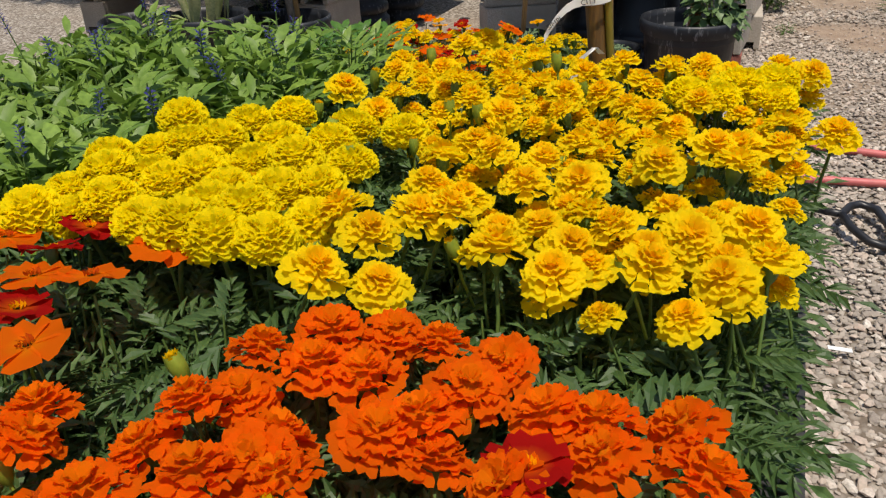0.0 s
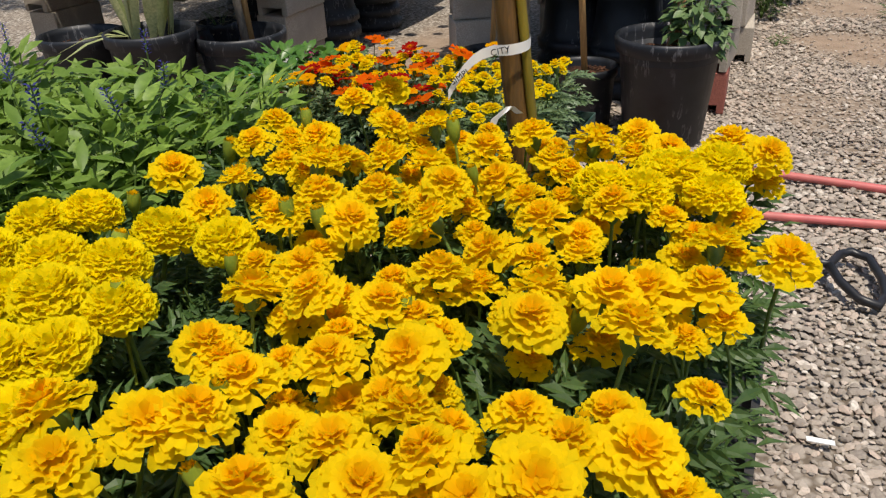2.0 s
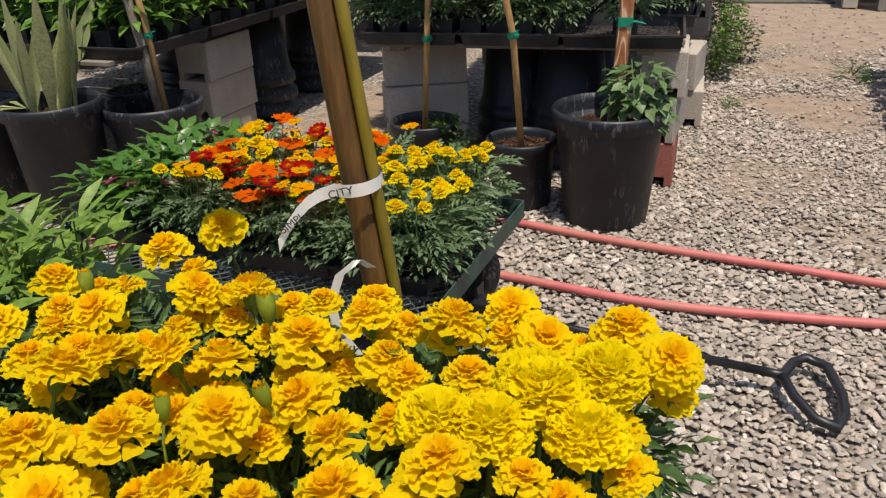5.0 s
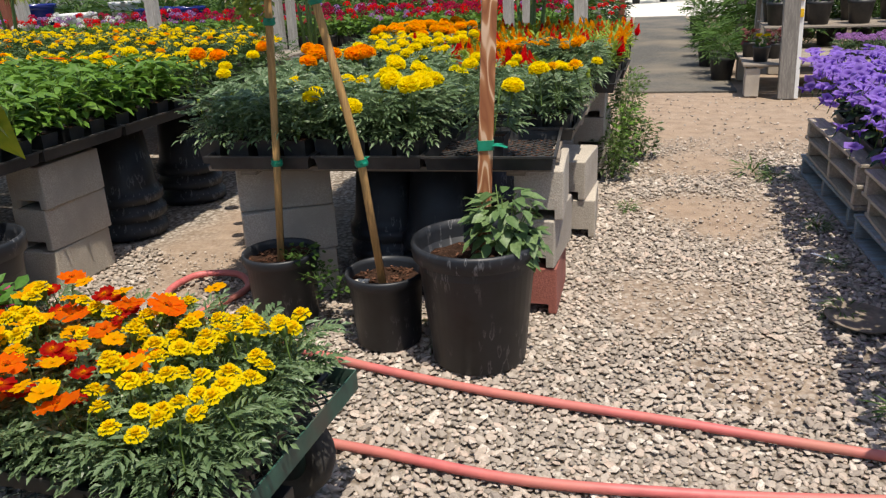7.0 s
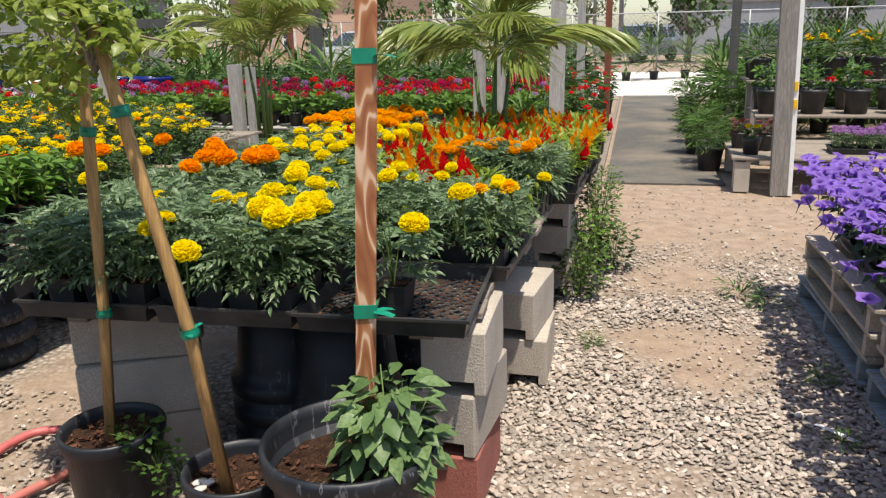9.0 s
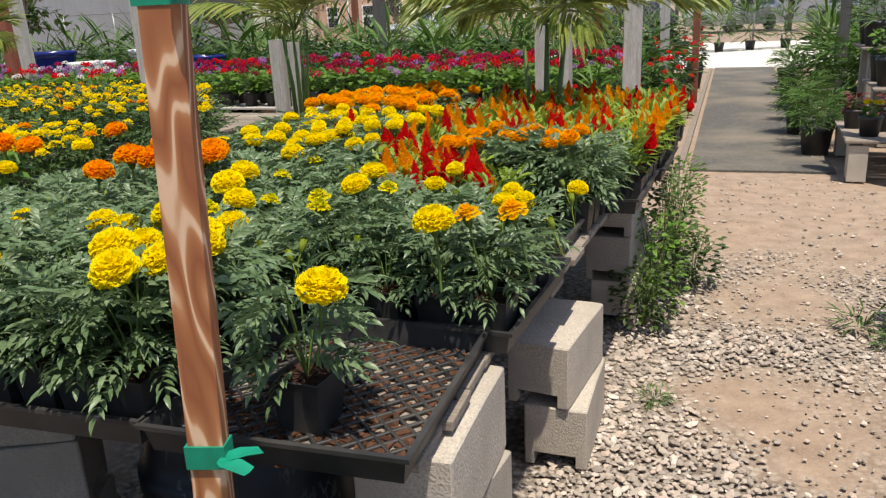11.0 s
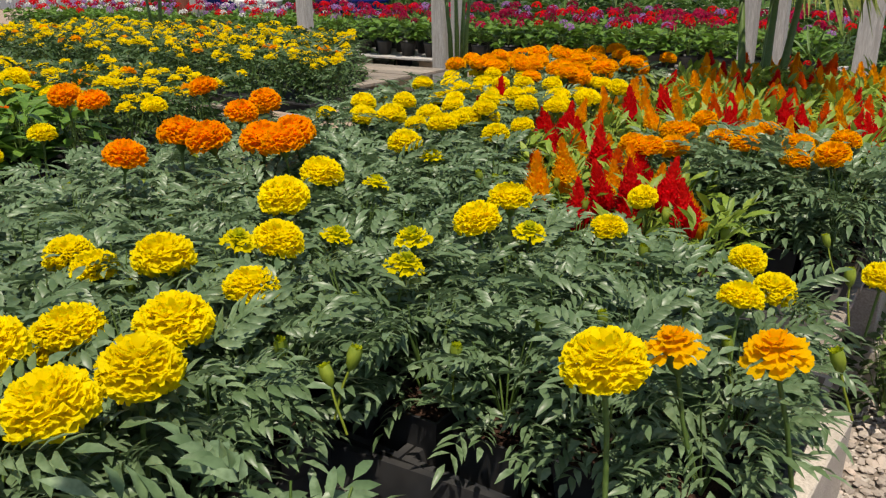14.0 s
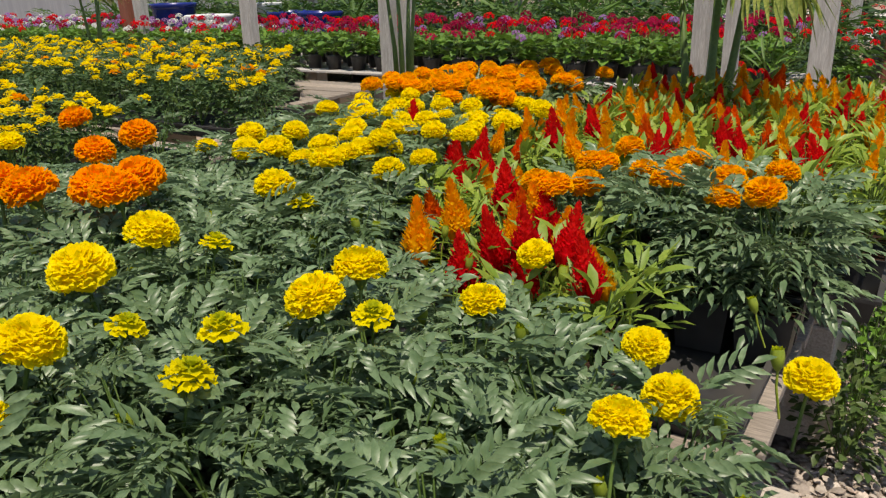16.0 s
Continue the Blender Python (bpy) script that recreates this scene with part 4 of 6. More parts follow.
def flat(u, v, z, w=0.28, d=0.54, turn=0.0, h=0.055, label="black plastic nursery flat", grid=False):
    """shallow tray with a lip, sloping walls and a ribbed or latticed floor."""
    f = thing("nursery_flat", Y(u, v, z, turn), label, "tray", group="nursery flats")
    s = Shape()
    t = 0.003
    for a, (L, o) in enumerate(((w, d), (d, w), (w, d), (d, w))):
        M = turn_to(a * math.pi / 2, 0)
        s.add([(-L / 2 + 0.01, -o / 2 + 0.01, 0), (L / 2 - 0.01, -o / 2 + 0.01, 0), (L / 2, -o / 2, h), (-L / 2, -o / 2, h), (L / 2 + 0.008, -o / 2 - 0.008, h), (-L / 2 - 0.008, -o / 2 - 0.008, h),
               (L / 2 + 0.008, -o / 2 - 0.008, h - 0.008), (-L / 2 - 0.008, -o / 2 - 0.008, h - 0.008), (L / 2 - t, -o / 2 + t, h), (-L / 2 + t, -o / 2 + t, h), (L / 2 - 0.01 - t, -o / 2 + 0.01 + t, 0.003), (-L / 2 + 0.01 + t, -o / 2 + 0.01 + t, 0.003)],
              [(0, 1, 2, 3), (3, 2, 4, 5), (5, 4, 6, 7), (9, 8, 2, 3), (11, 10, 8, 9)], 0, False, M)
    part("tray", welded(s.mesh("tray", M_BLACK)), f)
    g = Shape()
    if grid:
        for k in range(-14, 15):
            for sg in (-1, 1):
                a, b = Vector((k * 0.045 - sg * 0.4, -0.4, 0)), Vector((k * 0.045 + sg * 0.4, 0.4, 0))
                q = []
                for i in range(41):
                    p = a.lerp(b, i / 40)
                    if abs(p.x) < w / 2 - 0.012 and abs(p.y) < d / 2 - 0.012:
                        q.append(p)
                if len(q) > 1:
                    g.tube([q[0] + Vector((0, 0, 0.004)), q[-1] + Vector((0, 0, 0.004))], 0.0045, 4, 0, False)
    else:
        g.box((w - 0.02, d - 0.02, 0.004), (0, 0, 0.003))
    if grid:
        lit = Shape()
        for _ in range(420):
            lit.box((rng.uniform(0.012, 0.05), rng.uniform(0.006, 0.018), 0.003), at=pose(rng.uniform(-0.46, 0.46) * w, rng.uniform(-0.46, 0.46) * d, 0.001 + rng.uniform(0, 0.003), rng.uniform(-8, 8), rng.uniform(-8, 8), rng.uniform(0, 180)))
        part("bark_litter", lit.mesh("bark_litter", M_CHIP), f, "damp brown bark litter")
    part("floor_lattice" if grid else "tray_floor", g.mesh("tray_floor", M_BLACK), f)
    return f


def plant(kind, u, v, z, scale=1.0, label="", category="plant", group="", pot_mesh=None, name="", wide=1.0):
    p = thing(name or kind + "_plant", Y(u, v, z, rng.uniform(0, 360)), label, category, group)
    lift = 0.0
    if pot_mesh:
        part("pot", pot_mesh, p, "black plastic pot", at=pose(0, 0, 0, 0, 0, -math.degrees(p.matrix_basis.to_euler().z) + YAW))
        lift = max(q.co.z for q in pot_mesh.vertices) * 0.9
    part("foliage", rng.choice(FOLIAGE[kind]), p, at=pose(0, 0, lift) @ Matrix.Diagonal((scale * wide, scale * wide, scale * rng.uniform(0.92, 1.06), 1)))
    return p


def bed(kind, u0, u1, v0, v1, z, step, scale=1.0, pot_mesh=None, label="", name="", group="", jit=0.15, keep=None, wide=1.0):
    out = []
    nu, nv = max(1, round((u1 - u0) / step)), max(1, round((v1 - v0) / step))
    for i in range(nu):
        for j in range(nv):
            u = u0 + (i + 0.5) * (u1 - u0) / nu
            v = v0 + (j + 0.5) * (v1 - v0) / nv
            if keep and not keep(u, v):
                continue
            out.append((u, v, plant(kind, u + rng.uniform(-jit, jit) * step * 0.4, v + rng.uniform(-jit, jit) * step * 0.4, z, scale * rng.uniform(0.92, 1.06), label, "plant", group, pot_mesh, name, wide)))
    return out


def bloom(plants, u, v, z, kind, scale=1.0, tilt=14):
    """one flower at a place, as a part of the nearest plant."""
    _, _, p = min(plants, key=lambda q: (q[0] - u) ** 2 + (q[1] - v) ** 2)
    w = Y(u, v, z, rng.uniform(0, 360), rng.uniform(-tilt, tilt) + 6, rng.uniform(-tilt, tilt)) @ Matrix.Diagonal((scale, scale, scale, 1))
    me = rng.choice(FLOWERS[kind])
    return part(me.name.split(".")[0], me, p, at=p.matrix_basis.inverted() @ w)


def strew(plants, u0, u1, v0, v1, step, z0, z1, kinds, s0=0.85, s1=1.15, keep=None, drop=0.0, tilt=14):
    """flowers spread evenly but irregularly over a stretch."""
    nu, nv = max(1, round((u1 - u0) / step)), max(1, round((v1 - v0) / step))
    for i in range(nu):
        for j in range(nv):
            u = u0 + (i + 0.5 + 0.5 * (j % 2) + rng.uniform(-0.36, 0.36)) * (u1 - u0) / nu
            v = v0 + (j + 0.5 + rng.uniform(-0.36, 0.36)) * (v1 - v0) / nv
            if rng.random() < drop or (keep and not keep(u, v)):
                continue
            bloom(plants, u, v, rng.uniform(z0, z1), rng.choice(kinds), rng.uniform(s0, s1), tilt)

# ---- near bench: flats of marigolds and salvia ----
for i in range(3):
    for j in range(3):
        flat(0.06 - 0.29 * i, -2.93 - 0.55 * j + 0.0, NEAR_Z, label="black nursery flat of marigolds")
for i in range(2):
    for j in range(3):
        flat(-0.925 - 0.29 * i, -2.9 - 0.55 * j, NEAR_Z, label="black nursery flat of leafy salvia")
LAB_Y = "bushy dark-leaved marigold with ruffled yellow flowers"
LAB_O = "marigold with ruffled orange flowers in a flat"
near_y = bed("mari", -0.75, 0.13, -3.56, -2.65, NEAR_Z + 0.005, 0.1, 1.12, CELL, LAB_Y, "marigold_plant", "yellow marigolds on the near bench", keep=lambda u, v: u < 0.1 or v > -3.15)
near_o = bed("mari", -0.95, 0.07, -4.02, -3.56, NEAR_Z + 0.005, 0.105, 1.15, CELL, LAB_O, "marigold_plant", "orange marigolds on the near bench")
salvia = bed("salvia", -1.55, -0.7, -3.5, -2.5, NEAR_Z + 0.005, 0.1, 1.2, CELL, "leafy green salvia with sparse blue spikes", "salvia_plant", "salvias on the near bench", keep=lambda u, v: u < -0.78 + 0.25 * (v + 3.1))
FRENCH_FRONT = [(-0.29, -3.55), (-0.27, -3.47), (-0.23, -3.53), (-0.07, -3.46), (-0.14, -3.43), (0.02, -3.45), (0.13, -3.37), (0.01, -3.38), (0.05, -3.36), (0.09, -3.38), (0.02, -3.29), (0.06, -3.3), (0.11, -3.29), (-0.09, -3.26), (-0.15, -3.29), (-0.24, -3.41), (-0.22, -3.32), (-0.28, -3.29), (-0.33, -3.42), (-0.07, -3.39), (-0.03, -3.36), (-0.07, -3.31), (-0.11, -3.36), (-0.21, -3.39), (0.08, -3.16), (0.13, -3.06), (0.13, -2.95), (0.2, -2.96), (-0.02, -3.1), (-0.01, -3.17), (0.05, -3.12), (0.08, -3.09), (-0.13, -3.1), (-0.1, -3.03), (-0.06, -2.96), (0.01, -2.91), (-0.18, -3), (-0.16, -3.17), (-0.22, -3.2), (-0.3, -3.19), (-0.27, -3.14), (0.09, -3.43)]
FRENCH_BACK = [(-0.36, -3.05), (-0.33, -3), (-0.27, -2.96), (-0.26, -3.05), (-0.2, -2.91), (-0.15, -2.85), (-0.53, -2.85), (-0.48, -2.96), (-0.56, -2.99), (-0.48, -3.03), (-0.39, -2.9), (-0.39, -2.84), (-0.32, -2.83), (-0.31, -2.69), (-0.2, -2.76), (-0.14, -2.73), (-0.06, -2.68), (-0.01, -2.63), (0.04, -2.68), (0.12, -2.65), (0.1, -2.8), (0.03, -2.82), (-0.01, -2.84), (-0.1, -2.77), (-0.58, -2.72), (-0.47, -2.77), (-0.38, -2.7), (-0.48, -2.63), (-0.47, -2.52), (-0.27, -2.81), (0.17, -2.71), (0.11, -2.8), (0.01, -2.74)]
POMPOMS = [(-0.76, -3.17), (-0.66, -3.13), (-0.59, -3.11), (-0.49, -3.1), (-0.4, -3.1), (-0.65, -3.22), (-0.55, -3.21), (-0.47, -3.2), (-0.55, -3.28), (-0.48, -3.28), (-0.4, -3.27), (-0.53, -3.37), (-0.45, -3.37), (-0.41, -3.34), (-0.46, -3.43), (-0.37, -3.42), (-0.39, -3.49), (-0.68, -3.26), (-0.59, -3.35)]
POMPOMS_LEFT = [(-0.71, -3.52), (-0.73, -3.44), (-0.74, -3.35), (-0.72, -3.28), (-0.7, -3.4), (-0.64, -3.46), (-0.61, -3.39), (-0.66, -3.36), (-0.57, -3.48), (-0.52, -3.42), (-0.67, -3.49), (-0.5, -3.5), (-0.45, -3.5), (-0.62, -3.3)]
ORANGES = [(-0.3, -3.64), (-0.24, -3.61), (-0.19, -3.58), (-0.14, -3.59), (-0.23, -3.66), (-0.28, -3.7), (-0.3, -3.74), (-0.18, -3.66), (-0.22, -3.74), (-0.32, -3.78), (-0.22, -3.77), (-0.14, -3.72), (-0.11, -3.7), (-0.09, -3.65), (-0.08, -3.59), (-0.09, -3.72), (-0.02, -3.66), (0.02, -3.66), (0.08, -3.64), (0.1, -3.68), (0.03, -3.69), (-0.32, -3.84), (-0.24, -3.81), (-0.43, -3.78), (-0.41, -3.81), (-0.18, -3.79), (-0.03, -3.74)]
SINGLES = [(-0.53, -3.61), (-0.59, -3.63), (-0.5, -3.53), (-0.49, -3.73), (-0.7, -3.57)]
REDS = [(-0.63, -3.51), (-0.63, -3.57), (-0.56, -3.68), (-0.02, -3.72)]
POMPOMS_CORNER = [(0.043, -2.745), (0.114, -2.733), (-0.015, -2.853), (0.032, -2.842), (0.063, -2.79), (0.114, -2.829)]
FRENCH_BACK = [p for p in FRENCH_BACK if min(math.dist(p, q) for q in POMPOMS_CORNER) > 0.045]
for u, v in FRENCH_FRONT + FRENCH_BACK:
    bloom(near_y, u, v, rng.uniform(0.835, 0.865), "yellow", rng.uniform(1.08, 1.32), 24)
for u, v in POMPOMS + POMPOMS_LEFT + POMPOMS_CORNER:
    bloom(near_y, u, v, rng.uniform(0.83, 0.85), "lemon", rng.uniform(1.02, 1.22), 8)
for u, v in ORANGES:
    bloom(near_o, u, v, rng.uniform(0.81, 0.84), "orange", rng.uniform(1.0, 1.22), 22)
for u, v in SINGLES:
    bloom(near_o, u, v, 0.84, "single_orange", 1.15, 15)
for u, v in REDS:
    bloom(near_o, u, v, 0.835, "scarlet", 1.5, 15)
strew(near_y, -0.62, 0.15, -3.5, -2.62, 0.06, 0.80, 0.835, ["yellow"], 0.8, 1.1, keep=lambda u, v: u > -0.3 - 0.6 * (v + 3.25), drop=0.15)
strew(near_y, -0.7, 0.06, -3.52, -2.66, 0.14, 0.83, 0.87, ["bud"], 0.9, 1.3)
strew(near_o, -0.9, 0.15, -4.0, -3.8, 0.08, 0.78, 0.82, ["orange", "single_orange"], 0.9, 1.1)
strew(near_o, -0.8, 0.04, -3.95, -3.58, 0.15, 0.8, 0.84, ["bud"], 0.9, 1.3)
strew(salvia, -1.5, -0.76, -3.45, -2.5, 0.2, 0.83, 0.9, ["blue"], 0.8, 1.3)

# ---- steel mesh cart ----
CART = pose(0.63, 2.48, 0, 0, 0, -20)


def make_cart():
    c = thing("garden_cart", CART, "green steel mesh-deck garden cart with black pull handle", "cart")
    L, D, z = 1.25, 0.76, 0.35
    fr = Shape()
    for (sx, sy, cx, cy) in ((L, 0.004, -L / 2, 0), (L, 0.004, -L / 2, D), (0.004, D, 0, D / 2), (0.004, D, -L, D / 2)):
        fr.box((sx, sy, 0.055), (cx, cy, z))
    for (sx, sy, cx, cy) in ((L, 0.03, -L / 2, 0.015), (L, 0.03, -L / 2, D - 0.015), (0.03, D, -0.015, D / 2), (0.03, D, -L + 0.015, D / 2)):
        fr.box((sx - 0.01, sy, 0.004), (cx, cy, z - 0.026))
    part("deck_frame", fr.mesh("deck_frame", M_GREENPAINT), c, "green painted angle-steel rim")
    ms = Shape()
    n = 32
    for k in range(n + 20):
        for sg in (-1, 1):
            pts = []
            for i in range(60):
                x = -L + (k * L / n - (20 * L / n if sg > 0 else 0)) + sg * i * 0.0128
                y = i * D / 59
                if -L + 0.01 < x < -0.01:
                    pts.append((x, y, z - 0.02))
            if len(pts) > 1:
                ms.tube([pts[0], pts[-1]], 0.0028, 4, 0, False)
    part("mesh_deck", ms.mesh("mesh_deck", M_MESH), c, "worn expanded steel mesh")
    part("axle", Shape().tube([(-0.2, -0.0, 0.14), (-0.2, D, 0.14)], 0.012).mesh("axle", M_BLACKSTEEL), c)
    part("axle", Shape().tube([(-1.02, -0.0, 0.14), (-1.02, D, 0.14)], 0.012).mesh("axle", M_BLACKSTEEL), c)
    br = Shape()
    for x in (-0.2, -1.02):
        for y in (0.16, D - 0.16):
            br.box((0.04, 0.04, 0.19), (x, y, 0.23))
    br.box((0.05, 0.05, 0.05), (-0.03, D / 2, 0.25)).box((1.0, 0.05, 0.04), (-0.6, D / 2, 0.28))
    part("undercarriage", br.mesh("undercarriage", M_BLACKSTEEL), c)
    tyre = Shape().lathe([(0.075, -0.03), (0.11, -0.043), (0.134, -0.03), (0.14, 0), (0.134, 0.03), (0.11, 0.043), (0.075, 0.03)], 28).mesh("tyre", M_RUBBER)
    rim = Shape().lathe([(0.0, -0.028), (0.03, -0.03), (0.05, -0.012), (0.078, -0.03), (0.078, 0.03), (0.05, 0.012), (0.03, 0.03), (0, 0.028)], 20).mesh("rim", M_GREENPAINT)
    for x in (-0.2, -1.02):
        for y in (0.06, D - 0.06):
            w = part("wheel", tyre, c, "dusty black pneumatic tyre", at=pose(x, y, 0.14, 90))
            part("rim", rim, w)
    h = Shape().box((0.14, 0.06, 0.035), (0.04, D / 2 - 0.02, 0.225))
    for y in (D / 2 - 0.05, D / 2 + 0.01):
        h.lathe([(0.0, -0.009), (0.03, -0.009), (0.036, -0.006), (0.036, 0.006), (0.03, 0.009), (0.0, 0.009)], 18, at=pose(0.13, y, 0.205, 90))
        h.box((0.07, 0.018, 0.05), (0.095, y, 0.212))
    h.tube([(0.13, D / 2 - 0.075, 0.205), (0.13, D / 2 + 0.035, 0.205)], 0.012, 6)
    part("hitch", h.mesh("hitch", M_BLACKSTEEL), c, "black steel hitch fork")
    inv = CART.inverted()
    P = lambda x, y, z: tuple(inv @ Vector((x, y, z)))
    s = Shape().tube([tuple(inv @ (CART @ Vector((0.13, D / 2 - 0.02, 0.205)))), P(1.19, 2.755, 0.13), P(1.5, 2.735, 0.06)], 0.0125, 10)
    part("handle_shaft", s.mesh("handle_shaft", M_BLACKSTEEL), c)
    ring = [P(1.5, 2.735, 0.06), P(1.55, 2.72, 0.055), P(1.60, 2.78, 0.055), P(1.645, 2.81, 0.05), P(1.69, 2.775, 0.045), P(1.685, 2.66, 0.035), P(1.66, 2.58, 0.03), P(1.62, 2.53, 0.03), P(1.58, 2.56, 0.035), P(1.555, 2.64, 0.045), P(1.55, 2.715, 0.055)]
    part("handle_grip", Shape().tube(ring, 0.0135, 10).mesh("handle_grip", M_BLACKSTEEL), c, "black loop grip")


make_cart()


def on_cart(x, y):
    w = CART @ Vector((x, y, 0))
    return uv_of(w.x, w.y)


def cart_flat(x, y, kinds, n, label, fol="low", z=0.335, w=0.28, d=0.54, drop=0.0, low=0.53, high=0.6):
    u, v = on_cart(x, y)
    flat(u, v, z, w, d, -2.0, label="black flat on the mesh deck")
    ps = bed(fol, u - w / 2 + 0.01, u + w / 2 - 0.01, v - d / 2 + 0.01, v + d / 2 - 0.01, z + 0.004, 0.088, 1.25, CELL, label, fol + "_plant" if fol != "low" else "marigold_plant", "plants on the cart")
    strew(ps, u - w / 2, u + w / 2, v - d / 2, v + d / 2, n, low, high, kinds, 1.05, 1.5, drop=drop)
    return ps


MIXED = ["small_orange", "small_orange", "scarlet", "small_yellow", "single_orange"]
cart_flat(-0.2, 0.43, ["small_yellow"], 0.06, "low French marigold with small yellow flowers")
cart_flat(-0.49, 0.44, MIXED, 0.052, "low marigold with orange and red flowers")
cart_flat(-0.78, 0.46, MIXED, 0.056, "low marigold with orange and red flowers")
cart_flat(-1.07, 0.45, ["pink", "white", "pink"], 0.09, "glossy vinca with pink and white flowers", "vinca", low=0.5, high=0.54)

# ---- staked trees in black pots ----
BIG = pose(1.262, 3.945, 0.0)
big = pot("nursery_pot", BIG, 0.222, 0.168, 0.46, "large scuffed black nursery pot holding a redwood stake", rim=0.03, fill=0.8)
sk = Shape()
sx = [(1.287 - 1.262, 4.02 - 3.945, 0.3), (1.31 - 1.262, 4.008 - 3.945, 0.766), (1.345 - 1.262, 3.99 - 3.945, 1.45), (1.365 - 1.262, 3.98 - 3.945, 2.0)]
v8 = [(x + dx, y + dy, z) for x, y, z in sx for dx, dy in ((-0.0245, -0.013), (0.0245, -0.013), (0.0245, 0.013), (-0.0245, 0.013))]
sk.add(v8, [(4 * k + i, 4 * k + (i + 1) % 4, 4 * k + 4 + (i + 1) % 4, 4 * k + 4 + i) for k in range(3) for i in range(4)] + [(12, 13, 14, 15)])
rs = part("stake", sk.mesh("stake", M_REDWOOD), big, "flat-sawn redwood stake with bold grain")
for z in (0.766, 1.37):
    k = (z - 0.3) / 1.7
    tb = Shape()
    cx, cy = 0.027 + 0.076 * k, 0.073 - 0.036 * k
    tb.box((0.056, 0.034, 0.034), (cx, cy, z))
    for yaw, ln in ((-0.9, 0.06), (-1.9, 0.05)):
        tb.blade(ln, 0.028, Matrix.Translation((cx + 0.02, cy - 0.026, z)) @ turn_to(yaw, 0.2), point=0.8)
    part("tie", tb.mesh("tie", M_TIE), rs, "green tie tape")
G_PEP = leaf_mat("pepper_leaf", (0.10, 0.18, 0.055), (0.21, 0.30, 0.12), 0.5, 0.2, 0.1)
pp = thing("pepper_plant", pose(1.36, 3.9, 0.37), "leafy green volunteer plant growing in the big pot", "plant")
part("foliage", bush(91, G_PEP, "broad", 0.14, 0.27, 170, 0.066, 0.038, stems=1, up=-0.1), pp, "drooping oval green leaves")
for k in range(7):
    a = 0.9 * k
    part("stem", Shape().tube([(0, 0, 0), (0.04 * math.cos(a), 0.04 * math.sin(a), 0.11), (0.09 * math.cos(a), 0.09 * math.sin(a), 0.2 + 0.03 * (k % 3))], [0.004, 0.003, 0.0018], 6).mesh("stem", G_STEM), pp, "thin green branching stem")

p1 = pot("nursery_pot", pose(0.505, 4.36, 0), 0.152, 0.125, 0.305, "black nursery pot with a leaning staked tree rose", fill=0.88)
stake("stake", p1, [(0.0, -0.035, 0.2), (0.031, -0.013, 0.665), (0.069, -0.037, 1.185), (0.085, -0.045, 1.42)], [0.0175, 0.0175, 0.017, 0.016], M_STAKE, "tan square wooden stake", (0.665, 1.185), 4)
p2 = pot("nursery_pot", pose(0.93, 4.12, 0), 0.148, 0.122, 0.29, "dusty black nursery pot with a slanting stake", fill=0.86)
stake("stake", p2, [(0.0, -0.09, 0.2), (-0.043, -0.14, 0.735), (-0.148, -0.115, 1.262), (-0.185, -0.105, 1.45)], [0.0185, 0.018, 0.017, 0.016], M_STAKE, "tan square wooden stake", (0.735, 1.262), 4)
for dx, dy in ((-0.09, -0.06), (-0.075, -0.03), (-0.1, -0.025)):
    part("stone", Shape().lathe([(0, -0.006), (0.014, -0.004), (0.016, 0.004), (0, 0.009)], 7).mesh("stone", M_PALE), p2, "pale pebble", at=pose(dx, dy, 0.258, 0, 0, 40) @ Matrix.Diagonal((1.4, 0.9, 1, 1)))


def crown(parent, centre, r, leaves, m, seed, ln=0.045, wd=0.032, squash=0.75):
    q = random.Random(seed)
    s = Shape()
    clumps = [Vector((q.gauss(0, 0.5), q.gauss(0, 0.5), q.gauss(0, 0.42) * squash)) * r for _ in range(14)]
    for c in clumps:
        s.tube([Vector((0, 0, -0.6 * r)) + Vector(centre), Vector(centre) + c * 0.4, Vector(centre) + c], [0.005, 0.004, 0.002], 5, 1, False)
    for i in range(leaves):
        c = q.choice(clumps)
        d = Vector((q.gauss(0, 1), q.gauss(0, 1), q.gauss(0, 0.8))).normalized() * r * 0.34 * q.random() ** 0.4
        s.blade(ln * q.uniform(0.6, 1.2), wd * q.uniform(0.7, 1.2), Matrix.Translation(Vector(centre) + c + d) @ turn_to(q.uniform(0, 6.28), q.uniform(-0.9, 0.5), q.uniform(-0.6, 0.6)), 0, 0.3, 0.3)
    return part("crown", s.mesh("crown", [m, M_BARK]), parent, "loose crown of small oval leaves")


G_ROSE = leaf_mat("rose_leaf", (0.2, 0.28, 0.04), (0.42, 0.47, 0.1), 0.4, 0.45, 0.05)
crown(p1, (0.03, -0.03, 1.45), 0.23, 850, G_ROSE, 92, 0.034, 0.026)
crown(p2, (-0.2, -0.1, 1.45), 0.17, 380, G_ROSE, 93, 0.034, 0.026)
for i, (x, y, z) in enumerate(((0.6, 4.3, 0.27), (0.66, 4.27, 0.2), (0.72, 4.3, 0.13))):
    cl = thing("creeping_weed", pose(x, y, z), "small creeping clover-like weed trailing from the pot", "weed")
    part("foliage", bush(95 + i, G_FERN, "broad", 0.11, 0.06, 60, 0.022, 0.02), cl)

